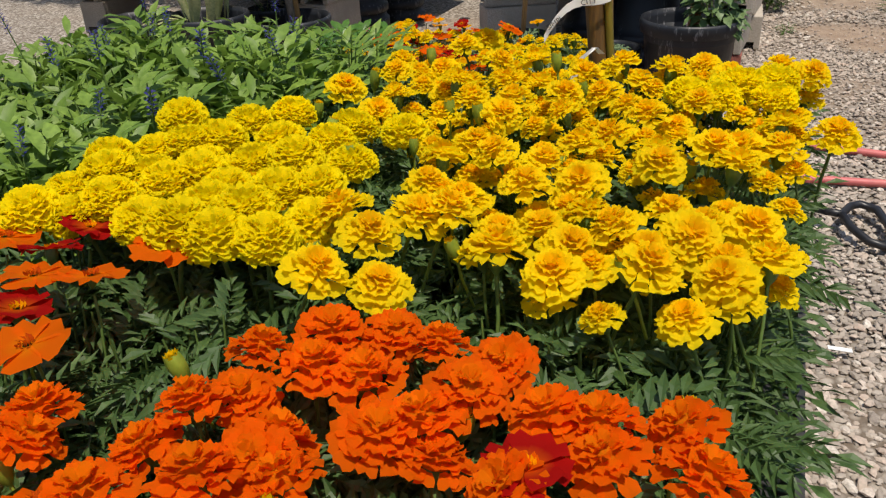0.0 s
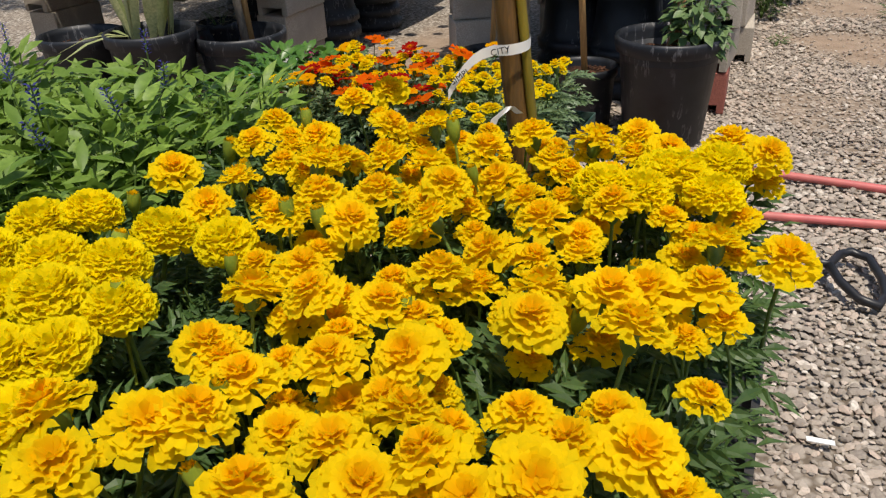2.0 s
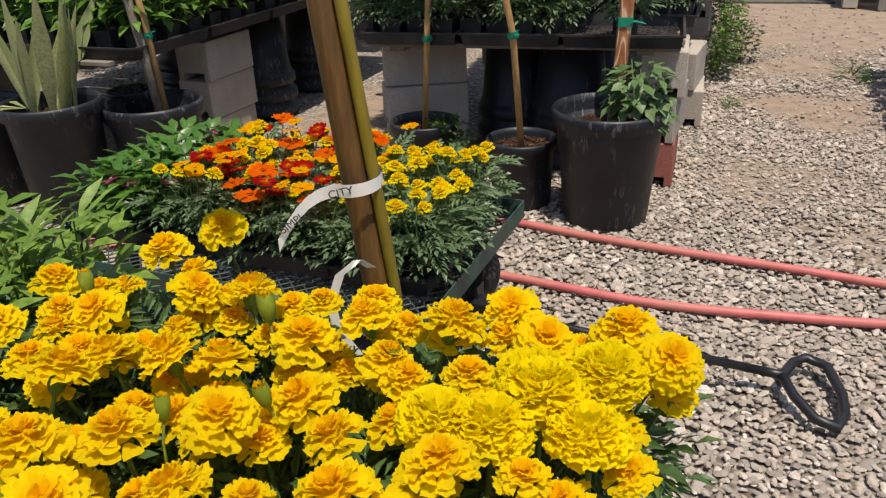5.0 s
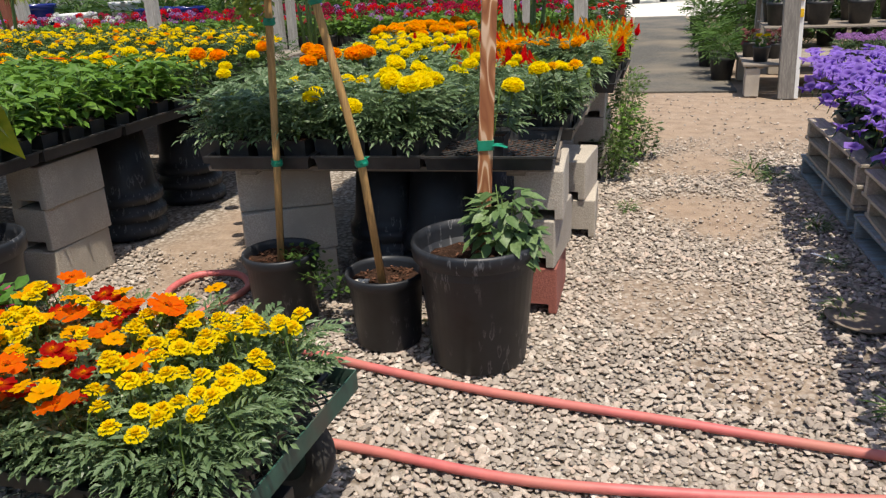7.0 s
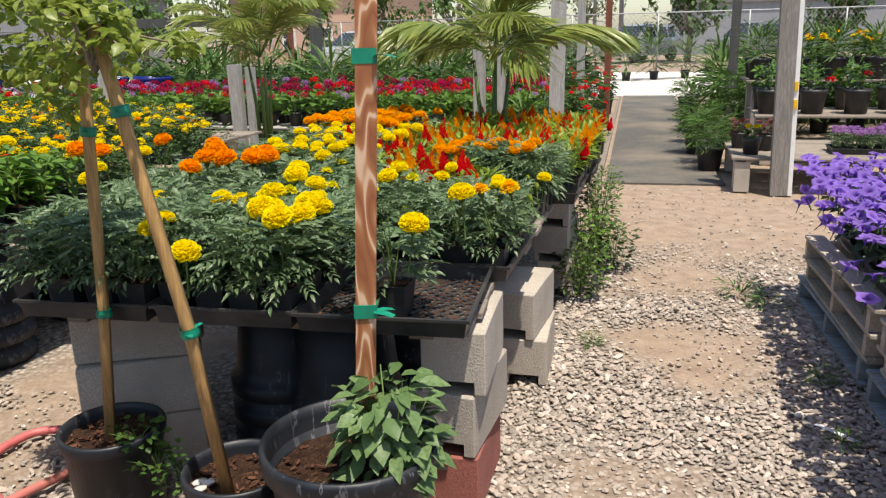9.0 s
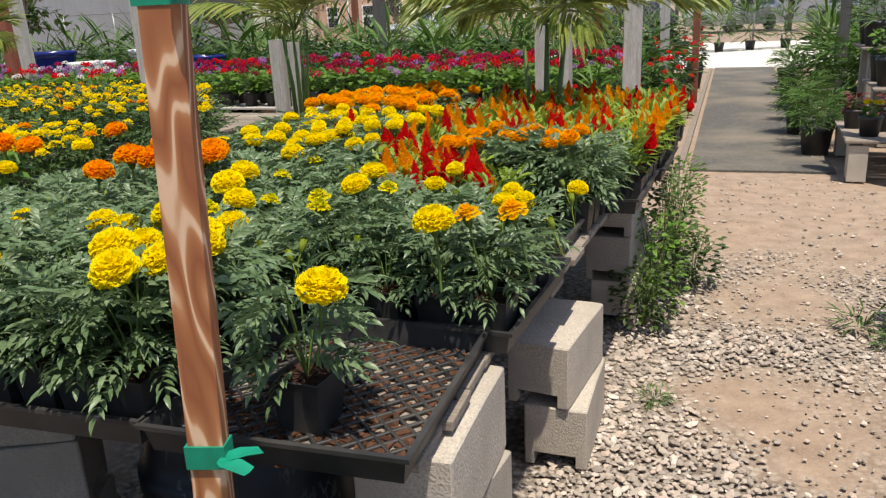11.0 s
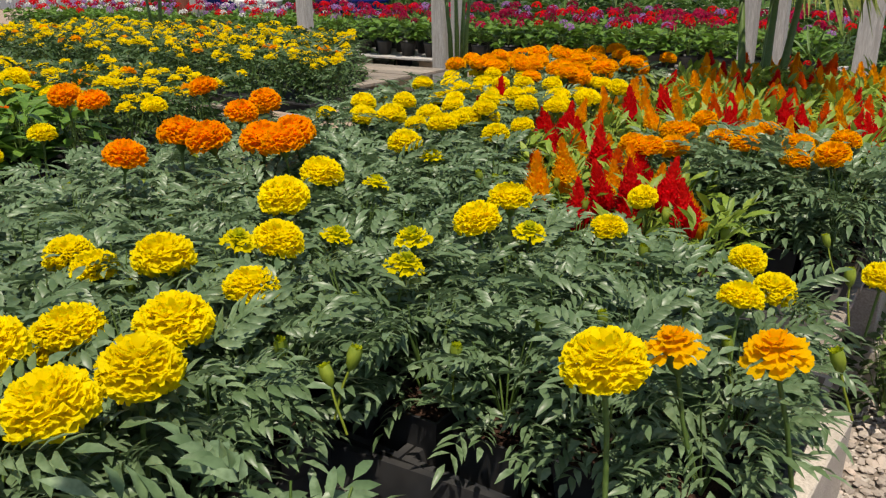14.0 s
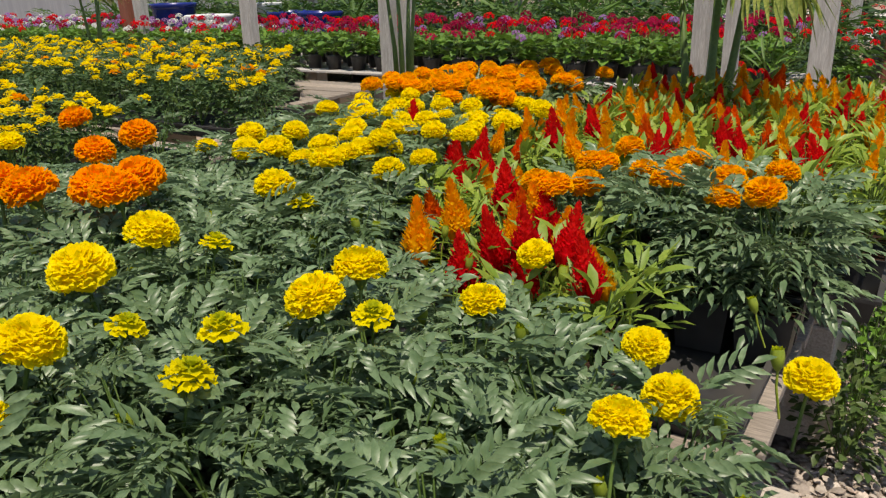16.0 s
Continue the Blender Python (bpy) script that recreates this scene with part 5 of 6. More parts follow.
# ---- near tree with its stake and label ----
tp = pot("nursery_pot", pose(0.66, 1.93, 0), 0.12, 0.1, 0.27, "small black nursery pot with a staked young tree", fill=0.85)
tr = part("trunk", Shape().tube([(0.0, -0.05, 0.2), (-0.03, -0.05, 0.75), (-0.05, -0.05, 0.93), (-0.068, -0.055, 1.12), (-0.1, -0.06, 1.45)], [0.021, 0.02, 0.0195, 0.018, 0.012], 10).mesh("trunk", mat("young_bark", (0.13, 0.066, 0.016), 0.5, vary=0.4, grain=20, stain=8, stretch=(8, 8, 1))), tp, "smooth brown trunk")
part("stake", Shape().tube([(0.03, -0.055, 0.2), (-0.012, -0.06, 0.8), (-0.044, -0.066, 1.12), (-0.075, -0.07, 1.42)], [0.008] * 4, 8).mesh("stake", mat("green_cane", (0.2, 0.15, 0.012), 0.5, grain=12, stretch=(6, 6, 1))), tp, "yellow-green cane stake")


def make_label():
    s = Shape()
    z0 = 0.935
    ring = []
    for k in range(13):
        a = -2.6 + 3.4 * k / 12
        ring.append((-0.048 + 0.031 * math.cos(a), -0.056 + 0.031 * math.sin(a), z0 + 0.012 * k / 12))
    tail = [(-0.08 - 0.014 * k, -0.075 - 0.003 * k, z0 - 0.002 - 0.0026 * k * k) for k in range(1, 6)][::-1]
    line = tail + ring
    v = []
    for x, y, z in line:
        v += [(x, y, z - 0.0085), (x, y, z + 0.0085)]
    s.add(v, [(2 * i, 2 * i + 2, 2 * i + 3, 2 * i + 1) for i in range(len(line) - 1)], 0, True)
    lab = part("label_band", s.mesh("label_band", M_WHITE), tp, "white name band")
    w = Shape()
    wl = [(-0.035, -0.09, 0.835), (-0.05, -0.098, 0.85), (-0.075, -0.1, 0.83), (-0.09, -0.1, 0.79), (-0.085, -0.1, 0.75), (-0.06, -0.1, 0.71)]
    v = []
    for x, y, z in wl:
        v += [(x - 0.006, y, z), (x + 0.006, y + 0.002, z)]
    w.add(v, [(2 * i, 2 * i + 1, 2 * i + 3, 2 * i + 2) for i in range(len(wl) - 1)], 0, True)
    part("tie_strip", w.mesh("tie_strip", M_WHITE), tp, "white plastic tie strip")
    for text, x, y, z, yaw, slope in (("SIMPL", -0.142, -0.092, 0.885, 12, 32), ("CITY", -0.08, -0.09, 0.93, 6, 10)):
        fc = bpy.data.curves.new("lettering", "FONT")
        fc.body, fc.size, fc.extrude = text, 0.0145, 0.0003
        to = new("lettering", fc)
        dg = bpy.context.evaluated_depsgraph_get()
        me = bpy.data.meshes.new_from_object(to.evaluated_get(dg))
        bpy.data.objects.remove(to)
        me.materials.clear()
        me.materials.append(M_INK)
        part("lettering", me, lab, at=pose(x, y, z, 90, -slope, yaw))


make_label()
G_NEARLEAF = leaf_mat("tree_leaf", (0.12, 0.2, 0.015), (0.3, 0.33, 0.03), 0.45, 0.4, 0.1)
crown(tp, (0.02, 0.0, 1.38), 0.2, 130, G_NEARLEAF, 94, 0.075, 0.045)

# ---- hose ----
def hose(pts, label):
    P = [Vector(p) for p in pts]
    out = []
    for i in range(len(P) - 1):
        a, b, c, d = P[max(i - 1, 0)], P[i], P[i + 1], P[min(i + 2, len(P) - 1)]
        for k in range(8):
            t = k / 8
            out.append(0.5 * ((2 * b) + (c - a) * t + (2 * a - 5 * b + 4 * c - d) * t * t + (3 * b - a - 3 * c + d) * t ** 3))
    out.append(P[-1])
    return thing("garden_hose", pose(0, 0, 0), label, "hose", data=Shape().tube(out, 0.0155, 10).mesh("garden_hose", M_HOSE))


Z = 0.017
hose([(4.2, 2.5, Z), (2.9, 2.95, Z), (2.26, 3.21, Z), (1.82, 3.41, Z), (1.26, 3.66, Z), (0.86, 3.88, Z), (0.72, 3.97, Z), (0.38, 4.18, Z), (0.1, 4.42, Z), (-0.08, 4.66, Z), (-0.03, 4.86, Z), (0.08, 4.9, Z), (0.2, 4.86, Z), (0.27, 4.72, Z), (0.24, 4.6, Z),
      (0.14, 4.4, Z + 0.02), (0.02, 4.25, Z), (-0.2, 4.0, Z), (-0.7, 3.8, Z), (-2.2, 3.4, Z), (-4, 3.1, Z)], "faded pink rubber garden hose looped on the gravel")
hose([(4.2, 2.9, Z), (2.9, 2.93, Z), (2.09, 3.02, Z), (1.68, 3.09, Z), (1.28, 3.19, Z), (0.78, 3.41, Z), (0.2, 3.6, Z), (-0.5, 3.7, Z), (-2.0, 3.6, Z)], "faded pink rubber garden hose stretched over gravel")

# ---- main bench: flats, pots and flowers ----
flat(-0.285, 0.13, 0.63, 0.48, 0.52, 5, label="empty black flat with a diamond lattice floor", grid=True)
for u in (-0.745, -1.185):
    flat(u, 0.13 + 0.0875 * (u + 0.285), 0.63, 0.42, 0.5, 5, label="black flat of potted tall marigolds")
for j in range(4):
    for i in range(3):
        flat(-0.225 - 0.44 * i + (0, -0.05, 0.08, 0.1)[j], 0.665 + 0.548 * j + (0, 0.12, 0.14, 0.15)[j], 0.628, 0.42, 0.53, label="black flat of potted flowers")
LAB_T = "potted tall marigold with grey-green feathery leaves"
GRP_T = "tall marigolds on the bench"
table = bed("tagetes", -1.46, -0.96, -0.17, 0.36, 0.636, 0.125, 0.92, POT9, LAB_T, "marigold_plant", GRP_T)
table += bed("tagetes", -0.96, -0.52, -0.13, 0.38, 0.636, 0.125, 0.95, POT9, LAB_T, "marigold_plant", GRP_T)
table.append((-0.18, -0.02, plant("tagetes", -0.27, 0.02, 0.636, 1.0, LAB_T, "plant", GRP_T, POT9, "marigold_plant")))
table += bed("tagetes", -1.62, -0.02, 0.41, 0.96, 0.634, 0.125, 0.84, POT9, LAB_T, "marigold_plant", GRP_T, keep=lambda u, v: u < -0.3 or v < 0.82)
table += bed("tagetes", -1.62, -0.75, 0.96, 1.3, 0.634, 0.13, 0.88, POT9, LAB_T, "marigold_plant", GRP_T)
table += bed("tagetes", -0.5, -0.03, 1.34, 1.68, 0.634, 0.12, 0.95, POT9, "potted amber marigold with feathery leaves", "marigold_plant", "amber marigolds on the bench")
table += bed("tagetes", -1.5, -0.95, 1.3, 2.8, 0.634, 0.14, 1.0, POT9, LAB_T, "marigold_plant", GRP_T)
celo = bed("celosia", -0.95, 0.08, 1.72, 3.3, 0.634, 0.125, 1.0, POT9, "lime-leaved celosia with flame plumes", "celosia_plant", "celosias on the bench")
celo += bed("celosia", -0.95, -0.2, 0.96, 1.7, 0.634, 0.12, 0.95, POT9, "lime-leaved celosia with red plumes", "celosia_plant", "celosias on the bench", keep=lambda u, v: abs((u + 0.55) + 1.1 * (v - 1.3)) < 0.2)
LEM_BIG = [(-0.79, 0.32), (-0.85, 0.61), (-0.6, 0.19), (-0.52, 0.09), (-0.54, 0.01), (-0.67, 0.02), (-0.56, -0.09), (-0.18, -0.05), (-0.15, 0.34), (-0.92, 0.78)]
LEM_MID = [(-0.69, 0.44), (-0.69, 0.12), (-0.53, 0.72), (-0.51, 0.79), (-1.85, 1.09), (-0.98, 1.28), (-1.81, 0.73), (-1.26, 1.32), (-0.96, 1.1), (-1.19, 1.35)]
LEM_SMALL = [(-0.8, 0.46), (-0.51, 0.5), (-0.57, 0.6), (-0.68, 0.55), (-0.87, 1.08), (-0.43, 0.71), (-0.82, 0.82)]
GOLD = [(-0.106, 0.41), (-0.018, 0.444)]
RIGHT_LOW = [(-0.135, 0.83), (-0.097, 0.638), (-0.077, 0.731), (0.04, 0.8), (-0.37, 1.03), (-0.36, 0.85)]
DEEP = [(-1.29, 0.61), (-1.32, 0.77), (-1.24, 0.78), (-1.16, 0.86), (-1.44, 1.05), (-1.08, 0.84), (-1.6, 1.28), (-1.9, 1.31), (-1.14, 0.93), (-2.13, 0.99), (-2.02, 1.01)]
BUDS = [(-0.53, 0.28), (-0.44, 0.31), (-0.46, 0.28), (-0.85, 0.3), (-0.82, 0.36), (-0.56, 0.45), (-0.31, 0.52), (-0.36, 0.4), (-0.87, 0.89), (-0.92, 1.15), (-0.75, 1.08), (-0.78, 0.37), (0.02, 0.61)]
AMB = [(-0.5, 1.31), (-0.46, 1.3), (-0.5, 1.56), (-0.47, 1.57), (-0.48, 1.76), (-0.38, 1.56), (-0.32, 1.59), (-0.3, 1.66), (-0.3, 1.45), (-0.21, 1.54), (-0.19, 1.41), (-0.12, 1.57), (-0.12, 1.4), (-0.44, 1.4)]
REDP = [(-1.14, 1.72), (-1.17, 1.88), (-0.94, 1.73), (-0.85, 1.7), (-0.62, 1.41), (-0.61, 1.41), (-0.42, 1.11), (-0.48, 1.12), (-0.46, 1.27), (-0.3, 1.07), (-0.36, 1.13), (-0.49, 1.02), (-0.74, 1.56), (-1.16, 2.31), (-0.71, 2.13)]
FLAMEP = [(-0.6, 1.06), (-0.59, 1.17), (-0.48, 1.29), (-0.84, 1.94), (-0.87, 2.12), (-0.81, 2.13), (-0.73, 2.5)]
for spots, kind, z, s in ((LEM_BIG, "lemon", 0.93, 1.16), (LEM_MID, "lemon", 0.92, 1.05), (RIGHT_LOW, "lemon", 0.895, 0.8), (LEM_SMALL, "half_open", 0.905, 0.9), (GOLD, "gold", 0.93, 1.4), (DEEP, "deep", 0.945, 1.28), (BUDS, "big_bud", 0.868, 0.88), (AMB, "amber", 0.918, 0.95)):
    for u, v in spots:
        bloom(table, u, v, z + rng.uniform(-0.012, 0.012), kind, s * rng.uniform(0.9, 1.1), 14)
for spots, kind in ((REDP, "red_plume"), (FLAMEP, "flame_plume")):
    for u, v in spots:
        bloom(celo, u, v, 0.845 + rng.uniform(-0.015, 0.02), kind, rng.uniform(0.85, 1.12), 10)
strew(table, -1.62, -0.05, -0.05, 1.2, 0.14, 0.845, 0.878, ["big_bud"], 0.7, 1.0, drop=0.3, keep=lambda u, v: u < -0.5 or v > 0.42)
FRONT = [(-0.93, -0.15), (-0.97, -0.02), (-0.69, -0.34), (-0.96, 0.28), (-0.88, 0.27), (-0.71, 0.11), (-0.83, 0.34), (-1.2, 0.27), (-0.64, 0.34), (-1.71, 0.54)]
for u, v in FRONT:
    bloom(table, u, v, 0.9, "lemon", rng.uniform(0.85, 1.1), 14)
strew(table, -1.45, -0.85, 1.3, 2.2, 0.105, 0.9, 0.94, ["lemon"], 0.8, 1.1, drop=0.1)
strew(table, -1.55, -0.95, 2.1, 2.8, 0.09, 0.92, 0.97, ["amber"], 0.95, 1.2)
strew(celo, -0.95, 0.1, 1.75, 3.3, 0.122, 0.825, 0.87, ["flame_plume", "flame_plume", "ember_plume", "red_plume"], 0.65, 1.0)
strew(celo, -0.9, -0.25, 1.0, 1.7, 0.13, 0.8, 0.84, ["flame_plume", "red_plume", "ember_plume"], 0.8, 1.1, keep=lambda u, v: abs((u + 0.55) + 1.1 * (v - 1.3)) < 0.2)

# ---- far-left benches ----
green = bed("broad", -3.5, -2.2, -0.65, 1.15, 0.634, 0.17, 1.15, POT9, "leafy bright green bedding plant", "bedding_plant", "green plants on the bench")
for i in range(3):
    for j in range(5):
        flat(-2.41 - 0.44 * i, -0.45 + 0.55 * j, 0.628, 0.42, 0.53, label="black flat of leafy bedding plants")
LAB_F = "bushy yellow marigold in a flat"


def massed(name, label, category, kinds, rect, z, step, flowers, fstep, z0, z1, fs, drop=0.0, wide=1.2, jit=0.3, keep=None):
    """a far stand of like plants that nobody could count, in one mesh."""
    u0, u1, v0, v1 = rect
    pairs = []
    for st, lo, hi, choice, s in ((step, z, z, kinds, wide), (fstep, z0, z1, flowers, fs)):
        nu, nv = max(1, round((u1 - u0) / st)), max(1, round((v1 - v0) / st))
        for i in range(nu):
            for j in range(nv):
                if st == fstep and rng.random() < drop:
                    continue
                u, v = u0 + (i + 0.5 + rng.uniform(-jit, jit)) * (u1 - u0) / nu, v0 + (j + 0.5 + rng.uniform(-jit, jit)) * (v1 - v0) / nv
                if keep and not keep(u, v):
                    continue
                M = Y(u, v, rng.uniform(lo, hi), rng.uniform(0, 360), rng.uniform(-12, 12), rng.uniform(-12, 12))
                k = s * rng.uniform(0.85, 1.15)
                pairs.append((rng.choice(choice), M @ Matrix.Diagonal((k, k, k, 1))))
    return joined(name, pairs, label, category)


def joined(name, pairs, label, category):
    mats, V, F, I = [], [], [], []
    n = 0
    cache = {}
    for me, M in pairs:
        if me.name not in cache:
            co = np.empty(len(me.vertices) * 3)
            me.vertices.foreach_get("co", co)
            fs = [tuple(p.vertices) for p in me.polygons]
            slot = []
            for m in me.materials:
                if m not in mats:
                    mats.append(m)
                slot.append(mats.index(m))
            cache[me.name] = (co.reshape(-1, 3), fs, [slot[p.material_index] for p in me.polygons])
        co, fs, sl = cache[me.name]
        A = np.array(M)
        V.append(co @ A[:3, :3].T + A[:3, 3])
        F += [tuple(i + n for i in f) for f in fs]
        I += sl
        n += len(co)
    me = bpy.data.meshes.new(name)
    me.from_pydata(np.concatenate(V).tolist(), [], F)
    for m in mats:
        me.materials.append(m)
    me.polygons.foreach_set("material_index", I)
    return tagged(new(name, me), label, category, kind="stuff")


massed("marigold_mass", "massed yellow marigolds in flats on the far bench", "marigolds", FOLIAGE["far_mari"], (-6.8, -2.3, 1.25, 4.2), 0.65, 0.2, FLOWERS["far_yellow"] * 5 + FLOWERS["far_orange"], 0.1, 0.83, 0.9, 1.65, 0.3, 1.2, keep=lambda u, v: u < -1.95 - 0.85 * (v - 2.07) and not 1.98 < v < 2.5)
for i in range(8):
    for j in range(3):
        flat(-2.75 - 0.44 * max(i, j) - 0.1 * j, 2.7 + 0.55 * j, 0.628, 0.42, 0.53, label="black flat of yellow marigolds")
strew(green, -3.4, -2.35, 0.7, 1.2, 0.12, 0.9, 0.95, ["lemon", "small_yellow", "small_orange", "single_orange"], 0.9, 1.3, drop=0.2)

# ---- geraniums ----
def round_pot_mesh(r, h):
    return Shape().lathe([(0, 0.002), (r * 0.75, 0.002), (r * 0.95, h * 0.85), (r, h * 0.87), (r, h), (r * 0.93, h), (r * 0.9, h * 0.9), (0, h * 0.9)], 16).mesh("pot", M_BLACK)


RP15, RP25 = round_pot_mesh(0.085, 0.15), round_pot_mesh(0.14, 0.25)
ger = bed("geranium", -12.8, -0.95, 6.3, 7.5, 0.422, 0.3, 1.25, RP15, "potted geranium with clustered blooms", "geranium_plant", "geraniums on the bench", wide=1.15)
strew(ger, -6.6, -0.9, 6.25, 7.5, 0.15, 0.76, 0.92, ["geranium", "geranium", "geranium", "red_geranium", "mauve"], 0.9, 1.4, drop=0.12)
strew(ger, -12.8, -6.6, 6.25, 7.5, 0.18, 0.76, 0.92, ["geranium", "white_umbel", "red_geranium", "mauve"], 0.9, 1.3)

# ---- pallets of petunias ----
def pallet(u, v, z, m, label, turn=0.0):
    p = thing("wooden_pallet", Y(u, v, z, turn), label, "pallet", group="stacked pallets")
    board, block = bevelled((0.09, 1.15, 0.016), 0.002, m, "board"), bevelled((0.95, 0.04, 0.085), 0.003, m, "stringer")
    for i in range(7):
        part("board", board, p, at=pose(-0.43 + i * 0.143, rng.uniform(-0.01, 0.01), 0.116))
    for i in range(4):
        part("board", board, p, at=pose(-0.43 + i * 0.287, 0, 0.01))
    for k in (-0.52, 0, 0.52):
        part("stringer", block, p, at=pose(0, k, 0.062))
    return p


for k, v in enumerate((1.85, 0.62, -0.6)):
    e = 0.06 * (1.85 - v)
    pallet(1.69 + e, v, 0.0, M_BLUEWOOD, "weathered pallet with flaking blue paint on gravel", 3 + rng.uniform(-1.5, 1.5))
    pallet(1.70 + e, v - 0.06, 0.126, M_PALLET, "weathered grey wooden pallet in a stack", 3 + rng.uniform(-2, 2))
    pallet(1.68 + e, v - 0.12, 0.252, M_PALLET, "weathered grey wooden pallet topping the stack", 3 + rng.uniform(-2, 2))
for i in range(2):
    for j in range(6):
        flat(1.52 + 0.45 * i, -0.8 + 0.55 * j, 0.378, 0.42, 0.53, label="black flat of petunias")
pet = bed("petunia", 1.3, 2.1, -0.95, 2.35, 0.385, 0.17, 1.7, POT9, "petunia spilling violet trumpets over the pallets", "petunia_plant", "petunias on the pallets", wide=1.0)
strew(pet, 1.1, 2.1, -1.0, 2.4, 0.053, 0.68, 0.8, ["petunia"], 0.75, 1.08, tilt=32)
strew(pet, 1.08, 1.18, -1.0, 2.4, 0.08, 0.56, 0.7, ["petunia"], 0.9, 1.2, tilt=45, drop=0.3)
strew(pet, 1.15, 1.3, 0.3, 1.3, 0.15, 0.62, 0.66, ["lemon"], 0.6, 0.8, drop=0.4)

# ---- pot stacks that carry the benches ----
def pot_stack(u, v, n=3, r=0.19, label="upturned black nursery pots stacked as a bench leg"):
    p = thing("pot_stack", Y(u, v, 0), label, "pot stack", group="stacked pots under benches")
    me = Shape().lathe([(r, 0.0), (r + 0.012, 0.004), (r + 0.012, 0.05), (r, 0.055), (r - 0.014, 0.1), (r - 0.045, 0.395), (r - 0.06, 0.4), (0, 0.4)], 28).mesh("pot", M_POT)
    for k in range(n):
        part("pot", me, p, at=pose(rng.uniform(-0.006, 0.006), rng.uniform(-0.006, 0.006), 0.095 * k))
    return p


for u, v in ((-2.55, 0.72), (-2.58, 1.4), (-0.55, 0.3), (-0.85, 0.42), (-0.55, 1.0), (-3.3, 1.0), (-1.0, 1.9)):
    pot_stack(u, v)

# ---- pots by the green bench ----
sw = pot("nursery_pot", pose(-1.05, 4.12, 0), 0.205, 0.16, 0.5, "tall black nursery pot of variegated sword leaves", rim=0.028)
ss = Shape()
for i in range(16):
    a = rng.uniform(0, 6.28)
    q = 0.1 * rng.random() ** 0.5
    ss.blade(rng.uniform(0.4, 0.62), 0.065, Matrix.Translation((q * math.cos(a), q * math.sin(a), 0.42)) @ turn_to(a - 1.57, rng.uniform(1.25, 1.5), rng.uniform(-0.5, 0.5)), 0, 0.25, -0.05)
for a in (2.6, 3.4, 4.0):
    ss.blade(0.3, 0.03, Matrix.Translation((-0.08, -0.05, 0.48)) @ turn_to(a - 1.57, 0.3), 0, 0.3, 0.5)
part("leaves", ss.mesh("leaves", G_SANS), sw, "yellow-edged sword leaves")
pot("nursery_pot", pose(-1.5, 4.32, 0), 0.2, 0.16, 0.45, "black nursery pot with dry leaf litter", rim=0.028)
tk = pot("nursery_pot", pose(-0.69, 4.3, 0), 0.215, 0.165, 0.44, "wide-rimmed black nursery pot with a grey trunk", rim=0.034, fill=0.75)
part("trunk", Shape().tube([(0.03, 0.0, 0.3), (0.0, 0.0, 0.7), (-0.05, 0.01, 1.1), (-0.1, 0.0, 1.5)], [0.021, 0.02, 0.018, 0.014], 10).mesh("trunk", M_BARK), tk, "mottled grey trunk")
stake("stake", tk, [(0.055, 0.01, 0.3), (0.03, 0.01, 0.8), (-0.06, 0.02, 1.5)], [0.014] * 3, M_STAKE, "thin wooden stake", (0.72, 1.05))
crown(tk, (-0.1, 0, 1.75), 0.25, 300, G_ROSE, 101)
sp = pot("nursery_pot", pose(-0.86, 4.5, 0), 0.11, 0.09, 0.45, "small black pot of dry heathery twigs", rim=0.018)
part("foliage", bush(102, leaf_mat("dry_leaf", (0.17, 0.15, 0.09), (0.28, 0.24, 0.16)), "broad", 0.12, 0.14, 90, 0.03, 0.012), sp, at=pose(0, 0, 0.38))


# ---- palms ----
def palm(u, v, label, seed, stems=4, fronds=15, ln=1.0, z0=0.0, lean=0.0):
    q = random.Random(seed)
    p = pot("potted_palm", Y(u, v, z0), 0.2, 0.16, 0.4, label, "palm")
    for k in range(stems):
        a = k * 1.7
        part("stem", Shape().tube([(0.05 * math.cos(a), 0.05 * math.sin(a), 0.3), (0.07 * math.cos(a), 0.07 * math.sin(a), 0.8), (0.12 * math.cos(a), 0.12 * math.sin(a), 1.25)], [0.022, 0.018, 0.01], 8).mesh("stem", G_STEM), p, "pale green cane stem")
    for k in range(fronds):
        a = 2.4 * k + q.uniform(-0.3, 0.3)
        el = q.uniform(0.45, 1.4)
        L = ln * q.uniform(0.8, 1.15)
        s = Shape()
        pts = []
        for i in range(15):
            t = i / 14
            d = L * t
            pts.append(Vector((math.cos(a) * d * math.cos(el), math.sin(a) * d * math.cos(el), 1.25 + d * math.sin(el) - 0.5 * L * t * t)))
        s.tube(pts, [0.007 * (1 - 0.8 * i / 14) for i in range(15)], 5, 1)
        for i in range(5, 36):
            t = i / 36
            j = min(13, int(t * 14))
            c = pts[j].lerp(pts[j + 1], t * 14 - j)
            d = (pts[j + 1] - pts[j]).normalized()
            yaw = math.atan2(d.y, d.x) - math.pi / 2
            up = math.asin(d.z)
            w = math.sin(math.pi * min(1, t * 0.9 + 0.1)) ** 0.6
            for sg in (-1, 1):
                s.blade(0.4 * w * q.uniform(0.85, 1.1), 0.022, Matrix.Translation(c) @ turn_to(yaw - sg * 0.75, up - 0.15 + q.uniform(-0.15, 0.15), sg * 0.5), 0, 0.4, 0.35)
        part("frond", s.mesh("frond", [G_PALM, G_STEM]), p, "arching feather frond")
    return p


palm(-0.66, 3.15, "potted palm with arching yellow-green fronds behind the celosias", 111)
palm(-3.3, 4.9, "potted palm with drooping green fronds beside the marigolds", 112, 4, 15, 1.45)
palm(-7.4, 5.2, "potted palm with pale drooping fronds", 113, 3, 8, 0.7)

